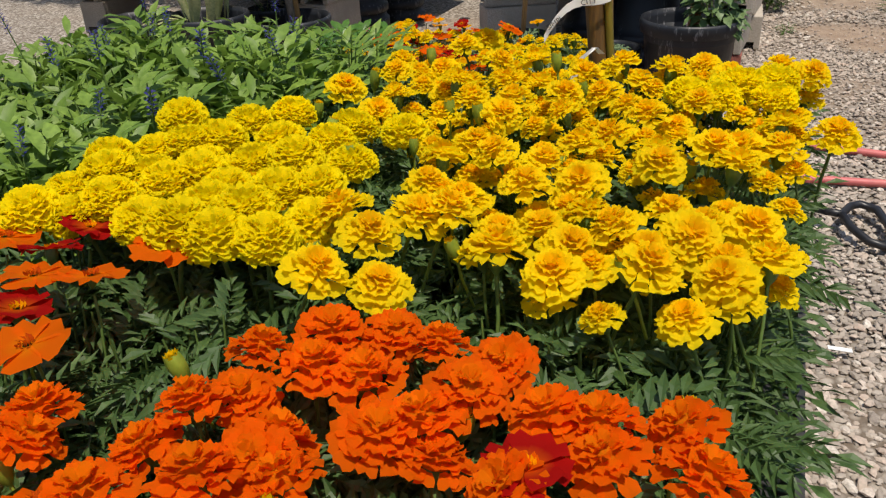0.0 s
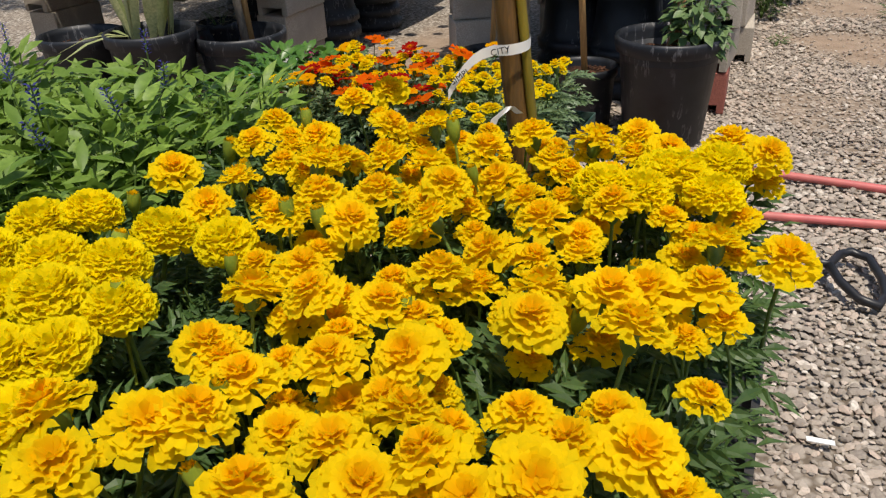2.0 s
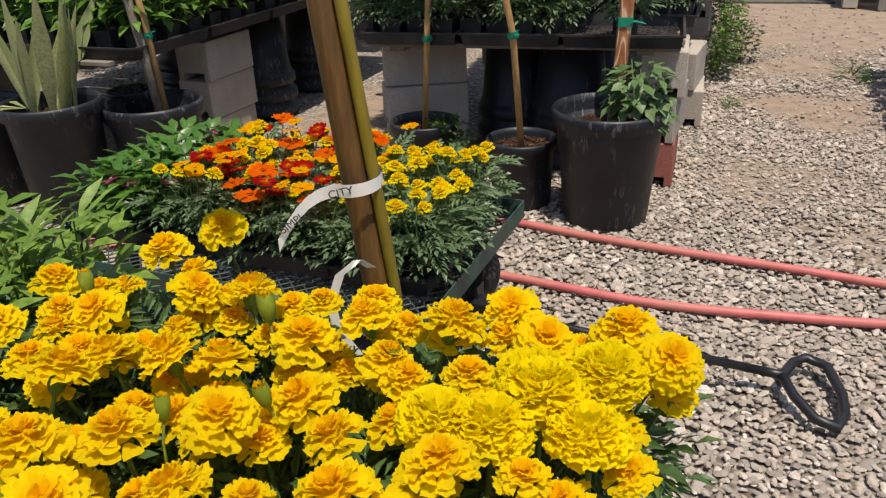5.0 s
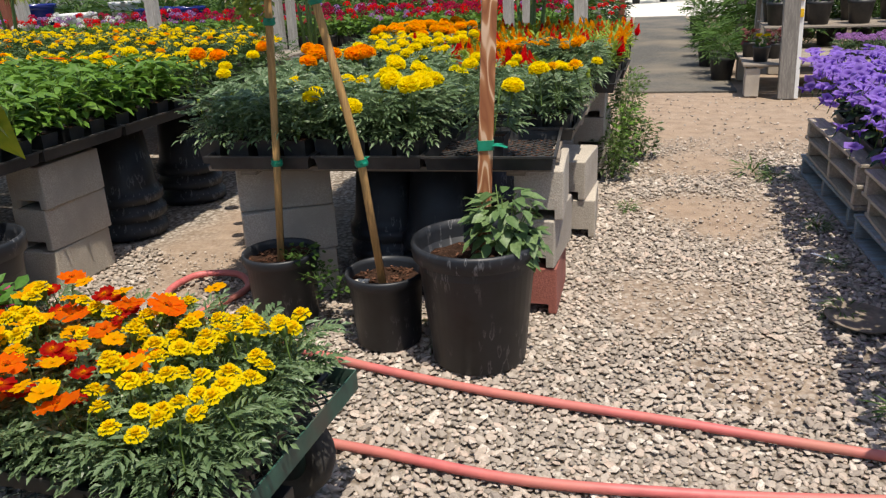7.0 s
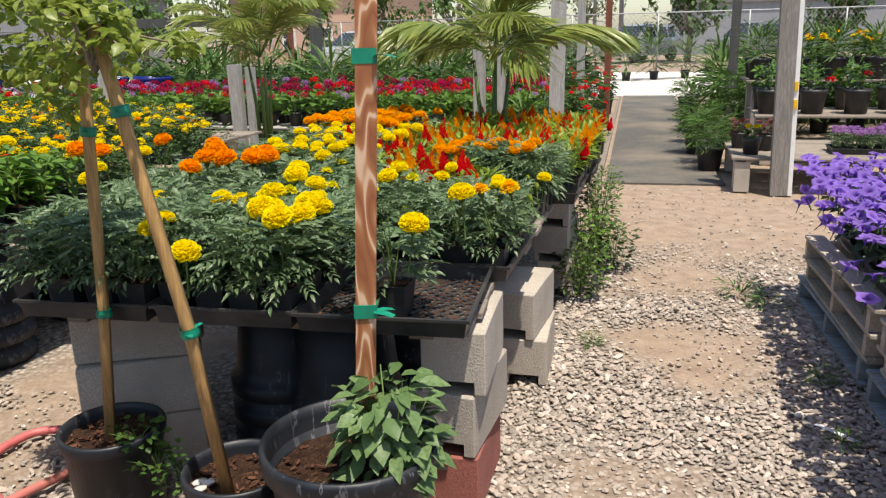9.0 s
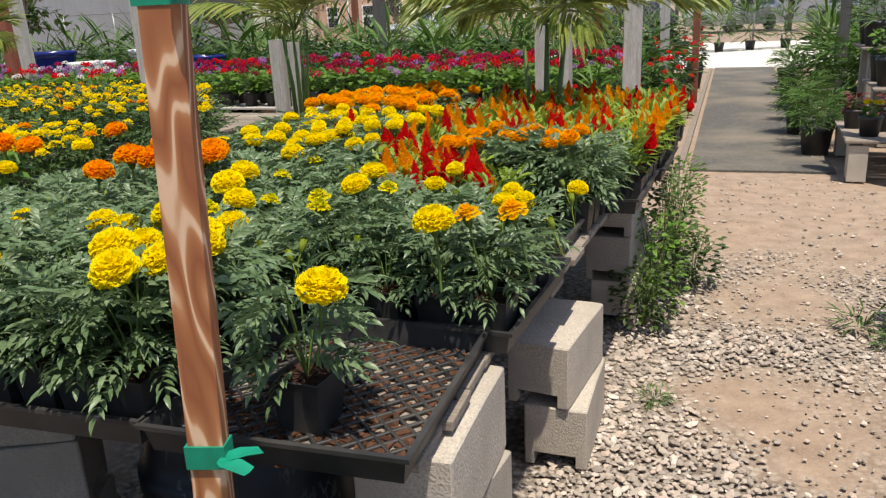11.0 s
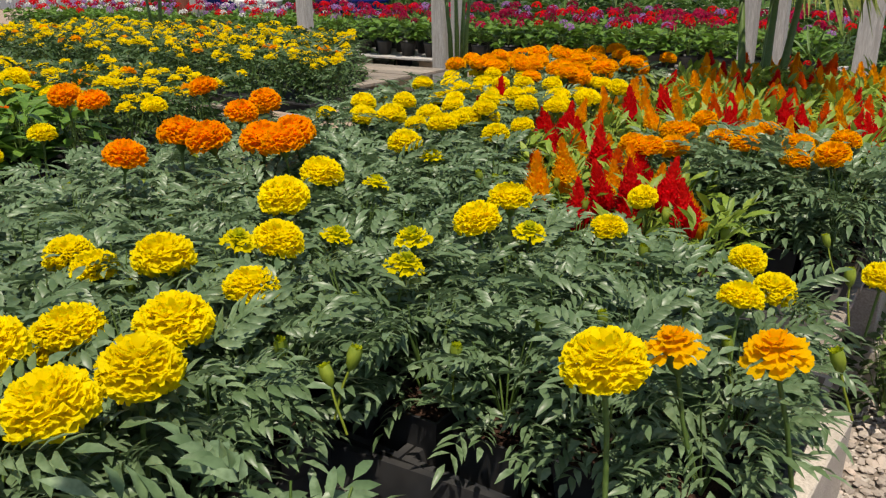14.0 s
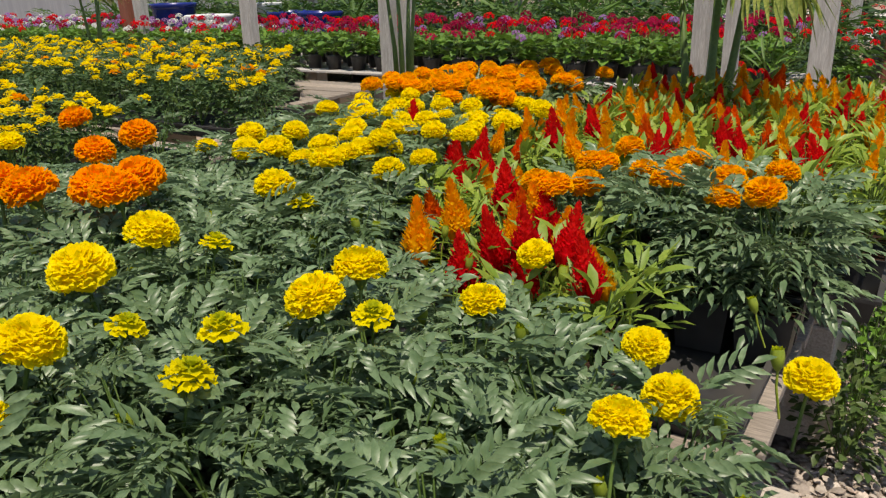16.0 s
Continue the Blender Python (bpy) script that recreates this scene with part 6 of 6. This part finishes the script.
# ---- shrub rows, aisle pots and tiered benches behind ----
def potted(kind, u, v, z, scale, label, category="potted plant", group="potted shrubs in rows", pm=None, name="potted_shrub"):
    p = thing(name, Y(u, v, z, rng.uniform(0, 360)), label, category, group)
    part("pot", pm or RP25, p, "black plastic pot")
    part("foliage", rng.choice(FOLIAGE[kind]), p, at=pose(0, 0, 0.22 if not pm else 0.13) @ Matrix.Diagonal((scale, scale, scale, 1)))
    return p


for j in range(5):
    for i in range(24):
        u, v = -13.0 + 0.52 * i + rng.uniform(-0.1, 0.1), 8.7 + 1.0 * j + rng.uniform(-0.15, 0.15)
        potted(rng.choice(["shrub", "fern", "shrub", "grassy"]), u, v, 0, rng.uniform(1.5, 2.1), "dense green shrub in a black pot")
rr = []
for j in range(9):
    v = 6.1 + 1.05 * j
    for u in (-0.42 - 0.042 * (v - 6), -0.9 - 0.042 * (v - 6)):
        p = potted(rng.choice(["shrub", "grassy", "geranium"]), u + rng.uniform(-0.08, 0.08), v + rng.uniform(-0.2, 0.2), 0, rng.uniform(0.9, 1.3), "green shrub with scattered red blooms in a black pot")
        rr.append((u, v, p))
        for _ in range(4):
            bloom(rr, u + rng.uniform(-0.25, 0.25), v + rng.uniform(-0.25, 0.25), rng.uniform(0.55, 0.85), "red_geranium", rng.uniform(0.6, 1.1))
slab("trim", -0.4, -0.34, 5.62, 16.0, -0.02, 0.03, M_WOOD, "pale weathered boards edging the aisle", "edging", 2.3)
for k, (u, v, s) in enumerate(((0.93, 6.45, 0.62), (0.98, 6.95, 0.8), (0.88, 7.6, 0.75), (1.0, 8.6, 0.8), (1.02, 9.8, 0.8), (1.0, 11.2, 0.8), (1.05, 12.8, 0.8))):
    potted("fern" if k < 3 else rng.choice(["fern", "shrub", "grassy"]), u - 0.04 * (v - 5.6), v, 0, s, "feathery green shrub in a black pot beside the aisle")
LEG = bevelled((0.13, 0.2, 0.27), 0.004, M_CONCRETE, "bench_leg")
for u, v in ((1.12, 5.42), (2.6, 5.42), (4.0, 5.42), (1.12, 6.5), (4.0, 6.5)):
    thing("bench_leg", Y(u, v, 0.135), "tan concrete block carrying the plank bench", "block", group="legs of the tiered benches", data=LEG)
bench(1.03, 4.4, 5.3, 6.6, 0.285, "low weathered pallet-board bench beside the post", plank=0.11)
for z, v in ((0.5, 7.3), (0.78, 8.6)):
    bench(1.35, 5.2, v - 0.5, v + 0.5, z, "weathered plank staging crowded with pots", plank=0.16)
    for u in (1.5, 3.3, 5.0):
        for w in (v - 0.35, v + 0.35):
            thing("bench_leg", Y(u, w, (z - 0.02) / 2), "grey concrete leg under the staging", "block", group="legs of the tiered benches", data=bevelled((0.15, 0.15, z - 0.02), 0.004, M_CONCRETE, "bench_leg"))
yp = potted("geranium", 1.2, 5.55, 0.307, 0.7, "small yellow-flowered plant in a black pot", pm=RP15, name="potted_flower")
for _ in range(6):
    bloom([(1.2, 5.55, yp)], 1.2 + rng.uniform(-0.06, 0.06), 5.55 + rng.uniform(-0.06, 0.06), 0.56, "lemon", 0.6)
G_COLEUS = leaf_mat("coleus_leaf", (0.12, 0.02, 0.02), (0.22, 0.06, 0.05))
FOLIAGE["coleus"] = [bush(121, G_COLEUS, "broad", 0.09, 0.15, 60, 0.06, 0.03)]
for u, v in ((1.13, 5.95), (1.35, 5.8), (1.5, 6.1)):
    potted("coleus", u, v, 0.307, 1.0, "dark red coleus in a black pot", pm=RP15, name="coleus_plant")
flat(2.15, 5.75, 0.307, 0.54, 0.3, label="black flat of mauve bedding flowers")
mv = bed("low", 1.9, 2.4, 5.62, 5.9, 0.312, 0.12, 1.0, CELL, "low plant with mauve flower heads", "bedding_plant", "mauve plants on the low bench")
strew(mv, 1.88, 2.42, 5.6, 5.9, 0.07, 0.48, 0.53, ["mauve"], 0.7, 1.0)
tier = []
for z, v in ((0.525, 7.3), (0.805, 8.6)):
    for i in range(9):
        for dv in (-0.22, 0.25):
            u = 1.5 + 0.42 * i
            k = rng.choice(["shrub", "geranium", "shrub", "petunia"]) if z < 0.6 else rng.choice(["grassy", "broad", "grassy", "fern"])
            p = potted(k, u, v + dv, z, {"petunia": 1.8, "geranium": 1.5, "broad": 1.8}.get(k, 0.75), "leafy plant in a dark bowl pot on the staging")
            tier.append((u, v + dv, p))
strew(tier, 2.0, 5.0, 7.0, 7.6, 0.3, 0.85, 1.0, ["geranium", "red_geranium"], 0.9, 1.3, drop=0.4)
strew(tier, 1.9, 5.0, 8.5, 9.1, 0.16, 1.2, 1.35, ["gold", "yellow"], 1.4, 1.9, drop=0.3)
for j in range(4):
    for i in range(11):
        potted(rng.choice(["shrub", "grassy", "fern"]), 1.4 + 0.5 * i + rng.uniform(-0.1, 0.1), 9.8 + 1.3 * j, 0, rng.uniform(1.5, 2.0), "tall green shrub in a black pot")
for i in range(20):
    u = -9 + 0.9 * i
    potted("grassy", u + rng.uniform(-0.2, 0.2), 22.5 + rng.uniform(-0.6, 0.6), 0, rng.uniform(1.5, 2.2), "bright grassy shrub in a black pot on the drive")

# ---- glazed pots on the far left ----
for u, v, r, h, m, lab in ((-9.75, 8.2, 0.34, 0.62, M_BLUEGLAZE, "deep blue glazed ceramic planter"), (-8.9, 8.1, 0.34, 0.46, M_WHITEPOT, "large plain white round planter"), (-8.2, 8.1, 0.25, 0.3, M_REDPOT, "dull red glazed round planter"),
                           (-7.55, 8.3, 0.3, 0.5, M_BLUEGLAZE, "deep blue glazed ceramic planter"), (-6.9, 8.2, 0.3, 0.5, M_BLUEGLAZE, "deep blue glazed ceramic planter"), (-8.3, 8.6, 0.25, 0.6, M_WHITEPOT, "plain white round planter")):
    pot("planter", Y(u, v, 0.42), r, r * 0.72, h, lab, "planter", soil=False, m=m, rim=0.035)
slab("trim", -10.4, -6.4, 7.7, 9.0, 0.38, 0.42, M_POST, "weathered shelf boards for glazed planters", "shelf")
for u in (-10.0, -6.8):
    for v in (7.9, 8.8):
        thing("bench_leg", Y(u, v, 0.19), "grey concrete leg of the planter shelf", "block", group="legs of the tiered benches", data=bevelled((0.2, 0.2, 0.38), 0.004, M_CONCRETE, "bench_leg"))

# ---- frame posts, beam and hanging baskets ----
M_DARKPOST = mat("dark_timber", (0.09, 0.085, 0.08), 0.8, vary=0.3, grain=24, stretch=(14, 14, 1))
for u, v, m, w, lab in ((-0.75, 9.4, M_POST, 0.1, "grey timber post of the shade frame"), (-0.45, 10.4, M_REDPOST, 0.09, "rust-red timber post of the shade frame"), (1.35, 10.5, M_DARKPOST, 0.12, "dark timber post of the shade frame"), (3.4, 8.2, M_DARKPOST, 0.14, "dark timber post of the shade frame"),
                        (4.4, 11, M_REDPOST, 0.12, "rust-red timber post of the shade frame"), (-5.6, 11.2, M_DARKPOST, 0.16, "dark timber post of the shade frame"), (-6.9, 12.8, M_REDPOST, 0.1, "rust-red timber post of the shade frame"), (-1.8, 10.5, M_REDPOST, 0.1, "rust-red timber post of the shade frame")):
    post(u, v, 3.2, w, w, m, lab)
thing("beam", Y(-7.6, 11.2, 1.75), "dark timber beam across the shade frame", "beam", data=Shape().box((4.2, 0.1, 0.16)).mesh("beam", M_DARKPOST))
post(-9.7, 11.2, 1.67, 0.1, 0.1, M_DARKPOST, "dark timber post of the shade frame")


# ---- fence, cars, buildings ----
def chain_fence(v, u0, u1, h=2.0):
    f = thing("chain_link_fence", Y((u0 + u1) / 2, v, 0), "galvanised chain-link fence with steel posts", "fence")
    W = (u1 - u0) / 2
    M_WIRE = mat("galvanised_wire", (0.35, 0.36, 0.36), 0.5, metal=0.6, vary=0.1)
    po = Shape().tube([(0, 0, 0), (0, 0, h)], 0.03, 8).mesh("fence_post", M_WIRE)
    k = -W
    while k <= W:
        part("fence_post", po, f, at=pose(k, 0, 0))
        k += 3.0
    part("top_rail", Shape().tube([(-W, 0, h), (W, 0, h)], 0.02, 6).mesh("top_rail", M_WIRE), f)
    s = Shape()
    n = int(2 * W / 0.16)
    for i in range(n):
        x = -W + i * 0.16
        s.tube([(x, -0.01, 0.05), (min(W, x + h * 0.75), -0.01, 0.05 + min(h, (W - x) / 0.75 if x + h * 0.75 > W else h) - 0.05)], 0.004, 3, 0, False)
        s.tube([(x + h * 0.75 if x + h * 0.75 < W else x, 0.01, 0.05), (x, 0.01, h)], 0.004, 3, 0, False)
    part("wire_mesh", s.mesh("wire_mesh", M_WIRE), f)


chain_fence(27.5, -30, 30)
M_GLASS = mat("car_glass", (0.03, 0.035, 0.04), 0.08, vary=0.05)
M_LAMPGLASS = mat("lamp_lens", (0.6, 0.6, 0.58), 0.1, vary=0.05)


def car(u, v, turn, paint, label, suv=True):
    """saloon or SUV: swept side profile with a narrower cabin, glazing, wheels and lamps."""
    c = thing("parked_car", Y(u, v, 0, turn), label, "car", group="cars beyond the fence")
    m = mat("car_paint", paint, 0.25, metal=0.5, vary=0.05, bump=0)
    low = [(-2.2, 0.35), (-2.25, 0.7), (-2.1, 0.95), (-1.1, 1.02), (1.9, 1.05), (2.2, 0.95), (2.25, 0.5), (2.15, 0.3), (-2.1, 0.3)]
    s = Shape()

    def slabs(prof, w0, w1):
        n = len(prof)
        vv = [(x, -w0 if z < 0.98 else -w1, z) for x, z in prof] + [(x, w0 if z < 0.98 else w1, z) for x, z in prof]
        s.add(vv, [tuple(range(n))[::-1], tuple(range(n, 2 * n))] + [(i, (i + 1) % n, n + (i + 1) % n, n + i) for i in range(n)])

    slabs(low, 0.9, 0.86)
    top = 1.7 if suv else 1.48
    cab = [(-1.15, 1.0), (-0.4, top - 0.06), (0.0, top), (1.5, top - 0.03), (2.05, 1.03)]
    s.add([(x, -0.84 if z < 1.1 else -0.68, z) for x, z in cab] + [(x, 0.84 if z < 1.1 else 0.68, z) for x, z in cab], [(0, 1, 2, 3, 4)[::-1], (5, 6, 7, 8, 9)] + [(i, i + 1, 6 + i, 5 + i) for i in range(4)])
    part("body", s.mesh("body", m), c)
    for sg in (-1, 1):
        for x0, x1 in ((-0.75, 0.2), (0.28, 1.1), (1.18, 1.65)):
            q = lambda x, z: (x, sg * (0.855 - 0.16 * (z - 1.1) / 0.5 + 0.004), z)
            part("side_window", Shape().add([q(x0, 1.1), q(x1, 1.1), q(x1 - 0.05, top - 0.14), q(x0 + (0.35 if x0 < -0.5 else 0), top - 0.14)], [(0, 1, 2, 3)]).mesh("side_window", M_GLASS), c)
    part("windscreen", Shape().add([(-1.09, -0.74, 1.07), (-1.09, 0.74, 1.07), (-0.46, 0.62, top - 0.09), (-0.46, -0.62, top - 0.09)], [(0, 1, 2, 3)]).mesh("windscreen", M_GLASS), c, at=pose(-0.012, 0, 0.012))
    for sg in (-1, 1):
        part("headlight", bevelled((0.06, 0.36, 0.14), 0.02, M_LAMPGLASS, "headlight"), c, at=pose(-2.2, sg * 0.62, 0.78))
    part("grille", bevelled((0.04, 0.8, 0.2), 0.01, M_BLACK, "grille"), c, at=pose(-2.24, 0, 0.66))
    ty = Shape().lathe([(0.2, -0.1), (0.33, -0.11), (0.35, 0), (0.33, 0.11), (0.2, 0.1)], 24).mesh("tyre", M_RUBBER)
    ri = Shape().lathe([(0, -0.1), (0.05, -0.11), (0.2, -0.1), (0.2, 0.1), (0.05, 0.11), (0, 0.1)], 16).mesh("rim", M_MESH)
    for x in (-1.35, 1.4):
        for y in (-0.82, 0.82):
            w = part("wheel", ty, c, at=pose(x, y, 0.35, 90))
            part("rim", ri, w)
    return c


car(-1.0, 37, 55, (0.45, 0.46, 0.47), "parked silver SUV facing the fence")
car(4.0, 37, 50, (0.22, 0.23, 0.24), "parked grey pickup-like SUV behind the fence")
car(-6.0, 39, 20, (0.05, 0.055, 0.065), "parked dark saloon behind the fence", False)
car(11, 38, 30, (0.3, 0.32, 0.35), "parked grey car behind the fence")
car(-13.5, 33, 60, (0.7, 0.7, 0.7), "parked white SUV before the pink building")
M_WALLGREY = mat("grey_siding", (0.30, 0.31, 0.33), 0.7, vary=0.12, grain=3, stain=0.6, stretch=(8, 8, 0.4))
M_WHITEWALL = mat("white_siding", (0.7, 0.71, 0.72), 0.6, vary=0.06, grain=3, stain=0.5)
M_PINK = mat("pink_stucco", (0.62, 0.40, 0.29), 0.9, vary=0.06, grain=12, stain=0.5)
M_ROOF = mat("grey_roof", (0.2, 0.19, 0.18), 0.9, vary=0.2, grain=8)
wh = thing("warehouse", Y(19.4, 52, 0), "long low grey warehouse with white upper siding", "building")
part("wall", Shape().box((38, 10, 2.9), (0, 0, 1.45)).mesh("wall", M_WALLGREY), wh)
part("upper_wall", Shape().box((37.6, 9.6, 2.2), (0, 0.4, 4.0)).mesh("upper_wall", M_WHITEWALL), wh, "white ribbed siding")
part("roof", Shape().box((38.4, 10.4, 0.25), (0, 0.2, 5.2)).mesh("roof", M_ROOF), wh)
part("fascia", Shape().box((38.2, 0.2, 0.25), (0, -5.05, 2.95)).mesh("fascia", M_ROOF), wh)
hb = thing("house", Y(-21, 48, 0), "pale pink stucco house with white-framed windows", "house")
part("wall", Shape().box((11, 8, 5.2), (0, 0, 2.6)).mesh("wall", M_PINK), hb)
part("roof", Shape().add([(-6, -4.6, 5.2), (6, -4.6, 5.2), (6, 4.6, 5.2), (-6, 4.6, 5.2), (-4, 0, 6.8), (4, 0, 6.8)], [(0, 1, 5, 4), (2, 3, 4, 5), (1, 2, 5), (3, 0, 4), (3, 2, 1, 0)]).mesh("roof", M_ROOF), hb)
for x in (-4, -1.5, 1.0, 3.5):
    for z in (1.4, 3.6):
        w = part("window", Shape().box((0.9, 0.12, 1.3), (0, 0, 0)).mesh("window", M_WHITE), hb, "white window frame", at=pose(x, -4.02, z))
        for k in (-0.33, 0.33):
            part("pane", Shape().box((0.68, 0.03, 0.52), (0, 0, 0)).mesh("pane", M_GLASS), w, at=pose(0, -0.06, k))
# low buildings and trees all round close the yard
for u, v, t, L in ((-34, 14, 90, 60), (34, 10, 90, 60), (0, -24, 0, 70)):
    b = thing("warehouse", Y(u, v, 0, t), "plain low grey warehouse wall around the yard", "building")
    part("wall", Shape().box((L, 6, 4), (0, 0, 2)).mesh("wall", M_WALLGREY), b)
    part("roof", Shape().box((L + 0.4, 6.4, 0.2), (0, 0, 4.1)).mesh("roof", M_ROOF), b)
M_STEEL = mat("pylon_steel", (0.3, 0.31, 0.32), 0.6, metal=0.3, vary=0.1)
for u, v, h in ((-3.2, 60, 11), (-6.5, 75, 14), (2.0, 80, 16)):
    py = thing("utility_pole", Y(u, v, 0), "distant steel power pole with cross-arms", "utility pole")
    part("mast", Shape().tube([(0, 0, 0), (0, 0, h)], [0.2, 0.1], 8).mesh("mast", M_STEEL), py)
    for z in (h - 0.8, h - 2.2):
        part("cross_arm", Shape().box((2.6, 0.15, 0.15), (0, 0, z)).mesh("cross_arm", M_STEEL), py)


def far_tree(u, v, h, seed):
    t = thing("tree", Y(u, v, 0), "leafy distant green tree behind the yard", "tree", group="distant trees")
    q = random.Random(seed)
    part("trunk", Shape().tube([(0, 0, 0), (0.1, 0, h * 0.35), (0, 0.1, h * 0.7)], [0.16, 0.12, 0.05], 8).mesh("trunk", M_BARK), t)
    s = Shape()
    clumps = [Vector((q.gauss(0, 0.24), q.gauss(0, 0.24), q.uniform(0.4, 1.0))) * h for _ in range(26)]
    for c in clumps:
        s.tube([(0, 0, h * 0.4), c * 0.8, c], [0.05, 0.03, 0.01], 4, 1, False)
        for _ in range(26):
            d = Vector((q.gauss(0, 1), q.gauss(0, 1), q.gauss(0, 1))).normalized() * h * 0.13 * q.random() ** 0.4
            s.blade(0.3, 0.16, Matrix.Translation(c + d) @ turn_to(q.uniform(0, 6.28), q.uniform(-1, 0.6)), 0, 0.2, 0.3)
    part("crown", s.mesh("crown", [G_FERN, M_BARK]), t)


for k, (u, v, h) in enumerate(((-9, 34, 4.0), (-14, 38, 3.6), (-17, 36, 3.2), (-26, 42, 5), (-30, 36, 5), (1.2, 36, 3.6), (7, 36, 3.2), (13, 38, 3.4), (-11, 52, 6), (-6, 62, 6), (24, 36, 4), (-20, 26, 3.2), (-24, 20, 4))):
    far_tree(u, v, h, 130 + k)

# ---- small things on the ground ----
thing("plastic_label", pose(2.9, 4.63, 0.022, 3, 5, 35), "bent white plastic plant label on gravel", "plant label", data=bevelled((0.022, 0.16, 0.002), 0.0008, M_WHITE, "plastic_label"))
thing("plastic_label", pose(1.29, 1.99, 0.02, 4, -3, 80), "small white plastic scrap on gravel", "plant label", data=bevelled((0.015, 0.06, 0.003), 0.001, M_WHITE, "plastic_label"))
sc = Shape().lathe([(0, 0.004), (0.1, 0.0), (0.13, 0.012), (0.125, 0.018), (0.09, 0.008), (0, 0.01)], 14)
thing("flat_scrap", Y(1.1, 0.15, 0.012, 20, 3, 2), "brown weathered scrap of card on gravel", "scrap", data=sc.mesh("flat_scrap", mat("brown_card", (0.2, 0.16, 0.12), 0.9)))
G_WILD = leaf_mat("wild_leaf", (0.06, 0.11, 0.025), (0.17, 0.23, 0.07), 0.5, 0.25)
WEED = [bush(k, G_FERN, "lance", 0.09, 0.05, 60, 0.07, 0.006, up=0.5) for k in (140, 141)]
for k, (u, v, s) in enumerate(((0.9, 2.4, 1.4), (1.0, 2.2, 1.1), (1.1, 0.75, 0.7), (1.12, 1.3, 0.9), (1.05, 0.2, 0.9), (1.1, -0.5, 1.0), (-0.6, -0.2, 0.9), (-0.38, -0.35, 0.8), (-0.75, -0.15, 0.7), (-1.2, -0.25, 0.8), (-0.95, -0.45, 0.7), (0.16, 1.5, 0.7))):
    w = thing("weed_tuft", Y(u, v, 0.0, 50 * k), "small green grassy weed growing through gravel", "weed", group="weeds in the gravel")
    part("foliage", WEED[k % 2], w, at=Matrix.Diagonal((s, s, s, 1)))
for k, (u, v, h) in enumerate(((0.03, 2.14, 1.8), (0.05, 2.36, 2.8), (0.06, 2.62, 3.6), (0.08, 2.9, 3.9), (0.06, 3.2, 3.4), (0.18, 2.75, 1.7))):
    w = thing("wild_bush", Y(u, v, 0), "spindly wild shrub growing against the block pier", "shrub")
    part("foliage", bush(150 + k, G_BROAD if k % 3 == 1 else G_WILD, "broad", 0.17, 0.17 * h, 300, 0.038, 0.019, stems=14), w)
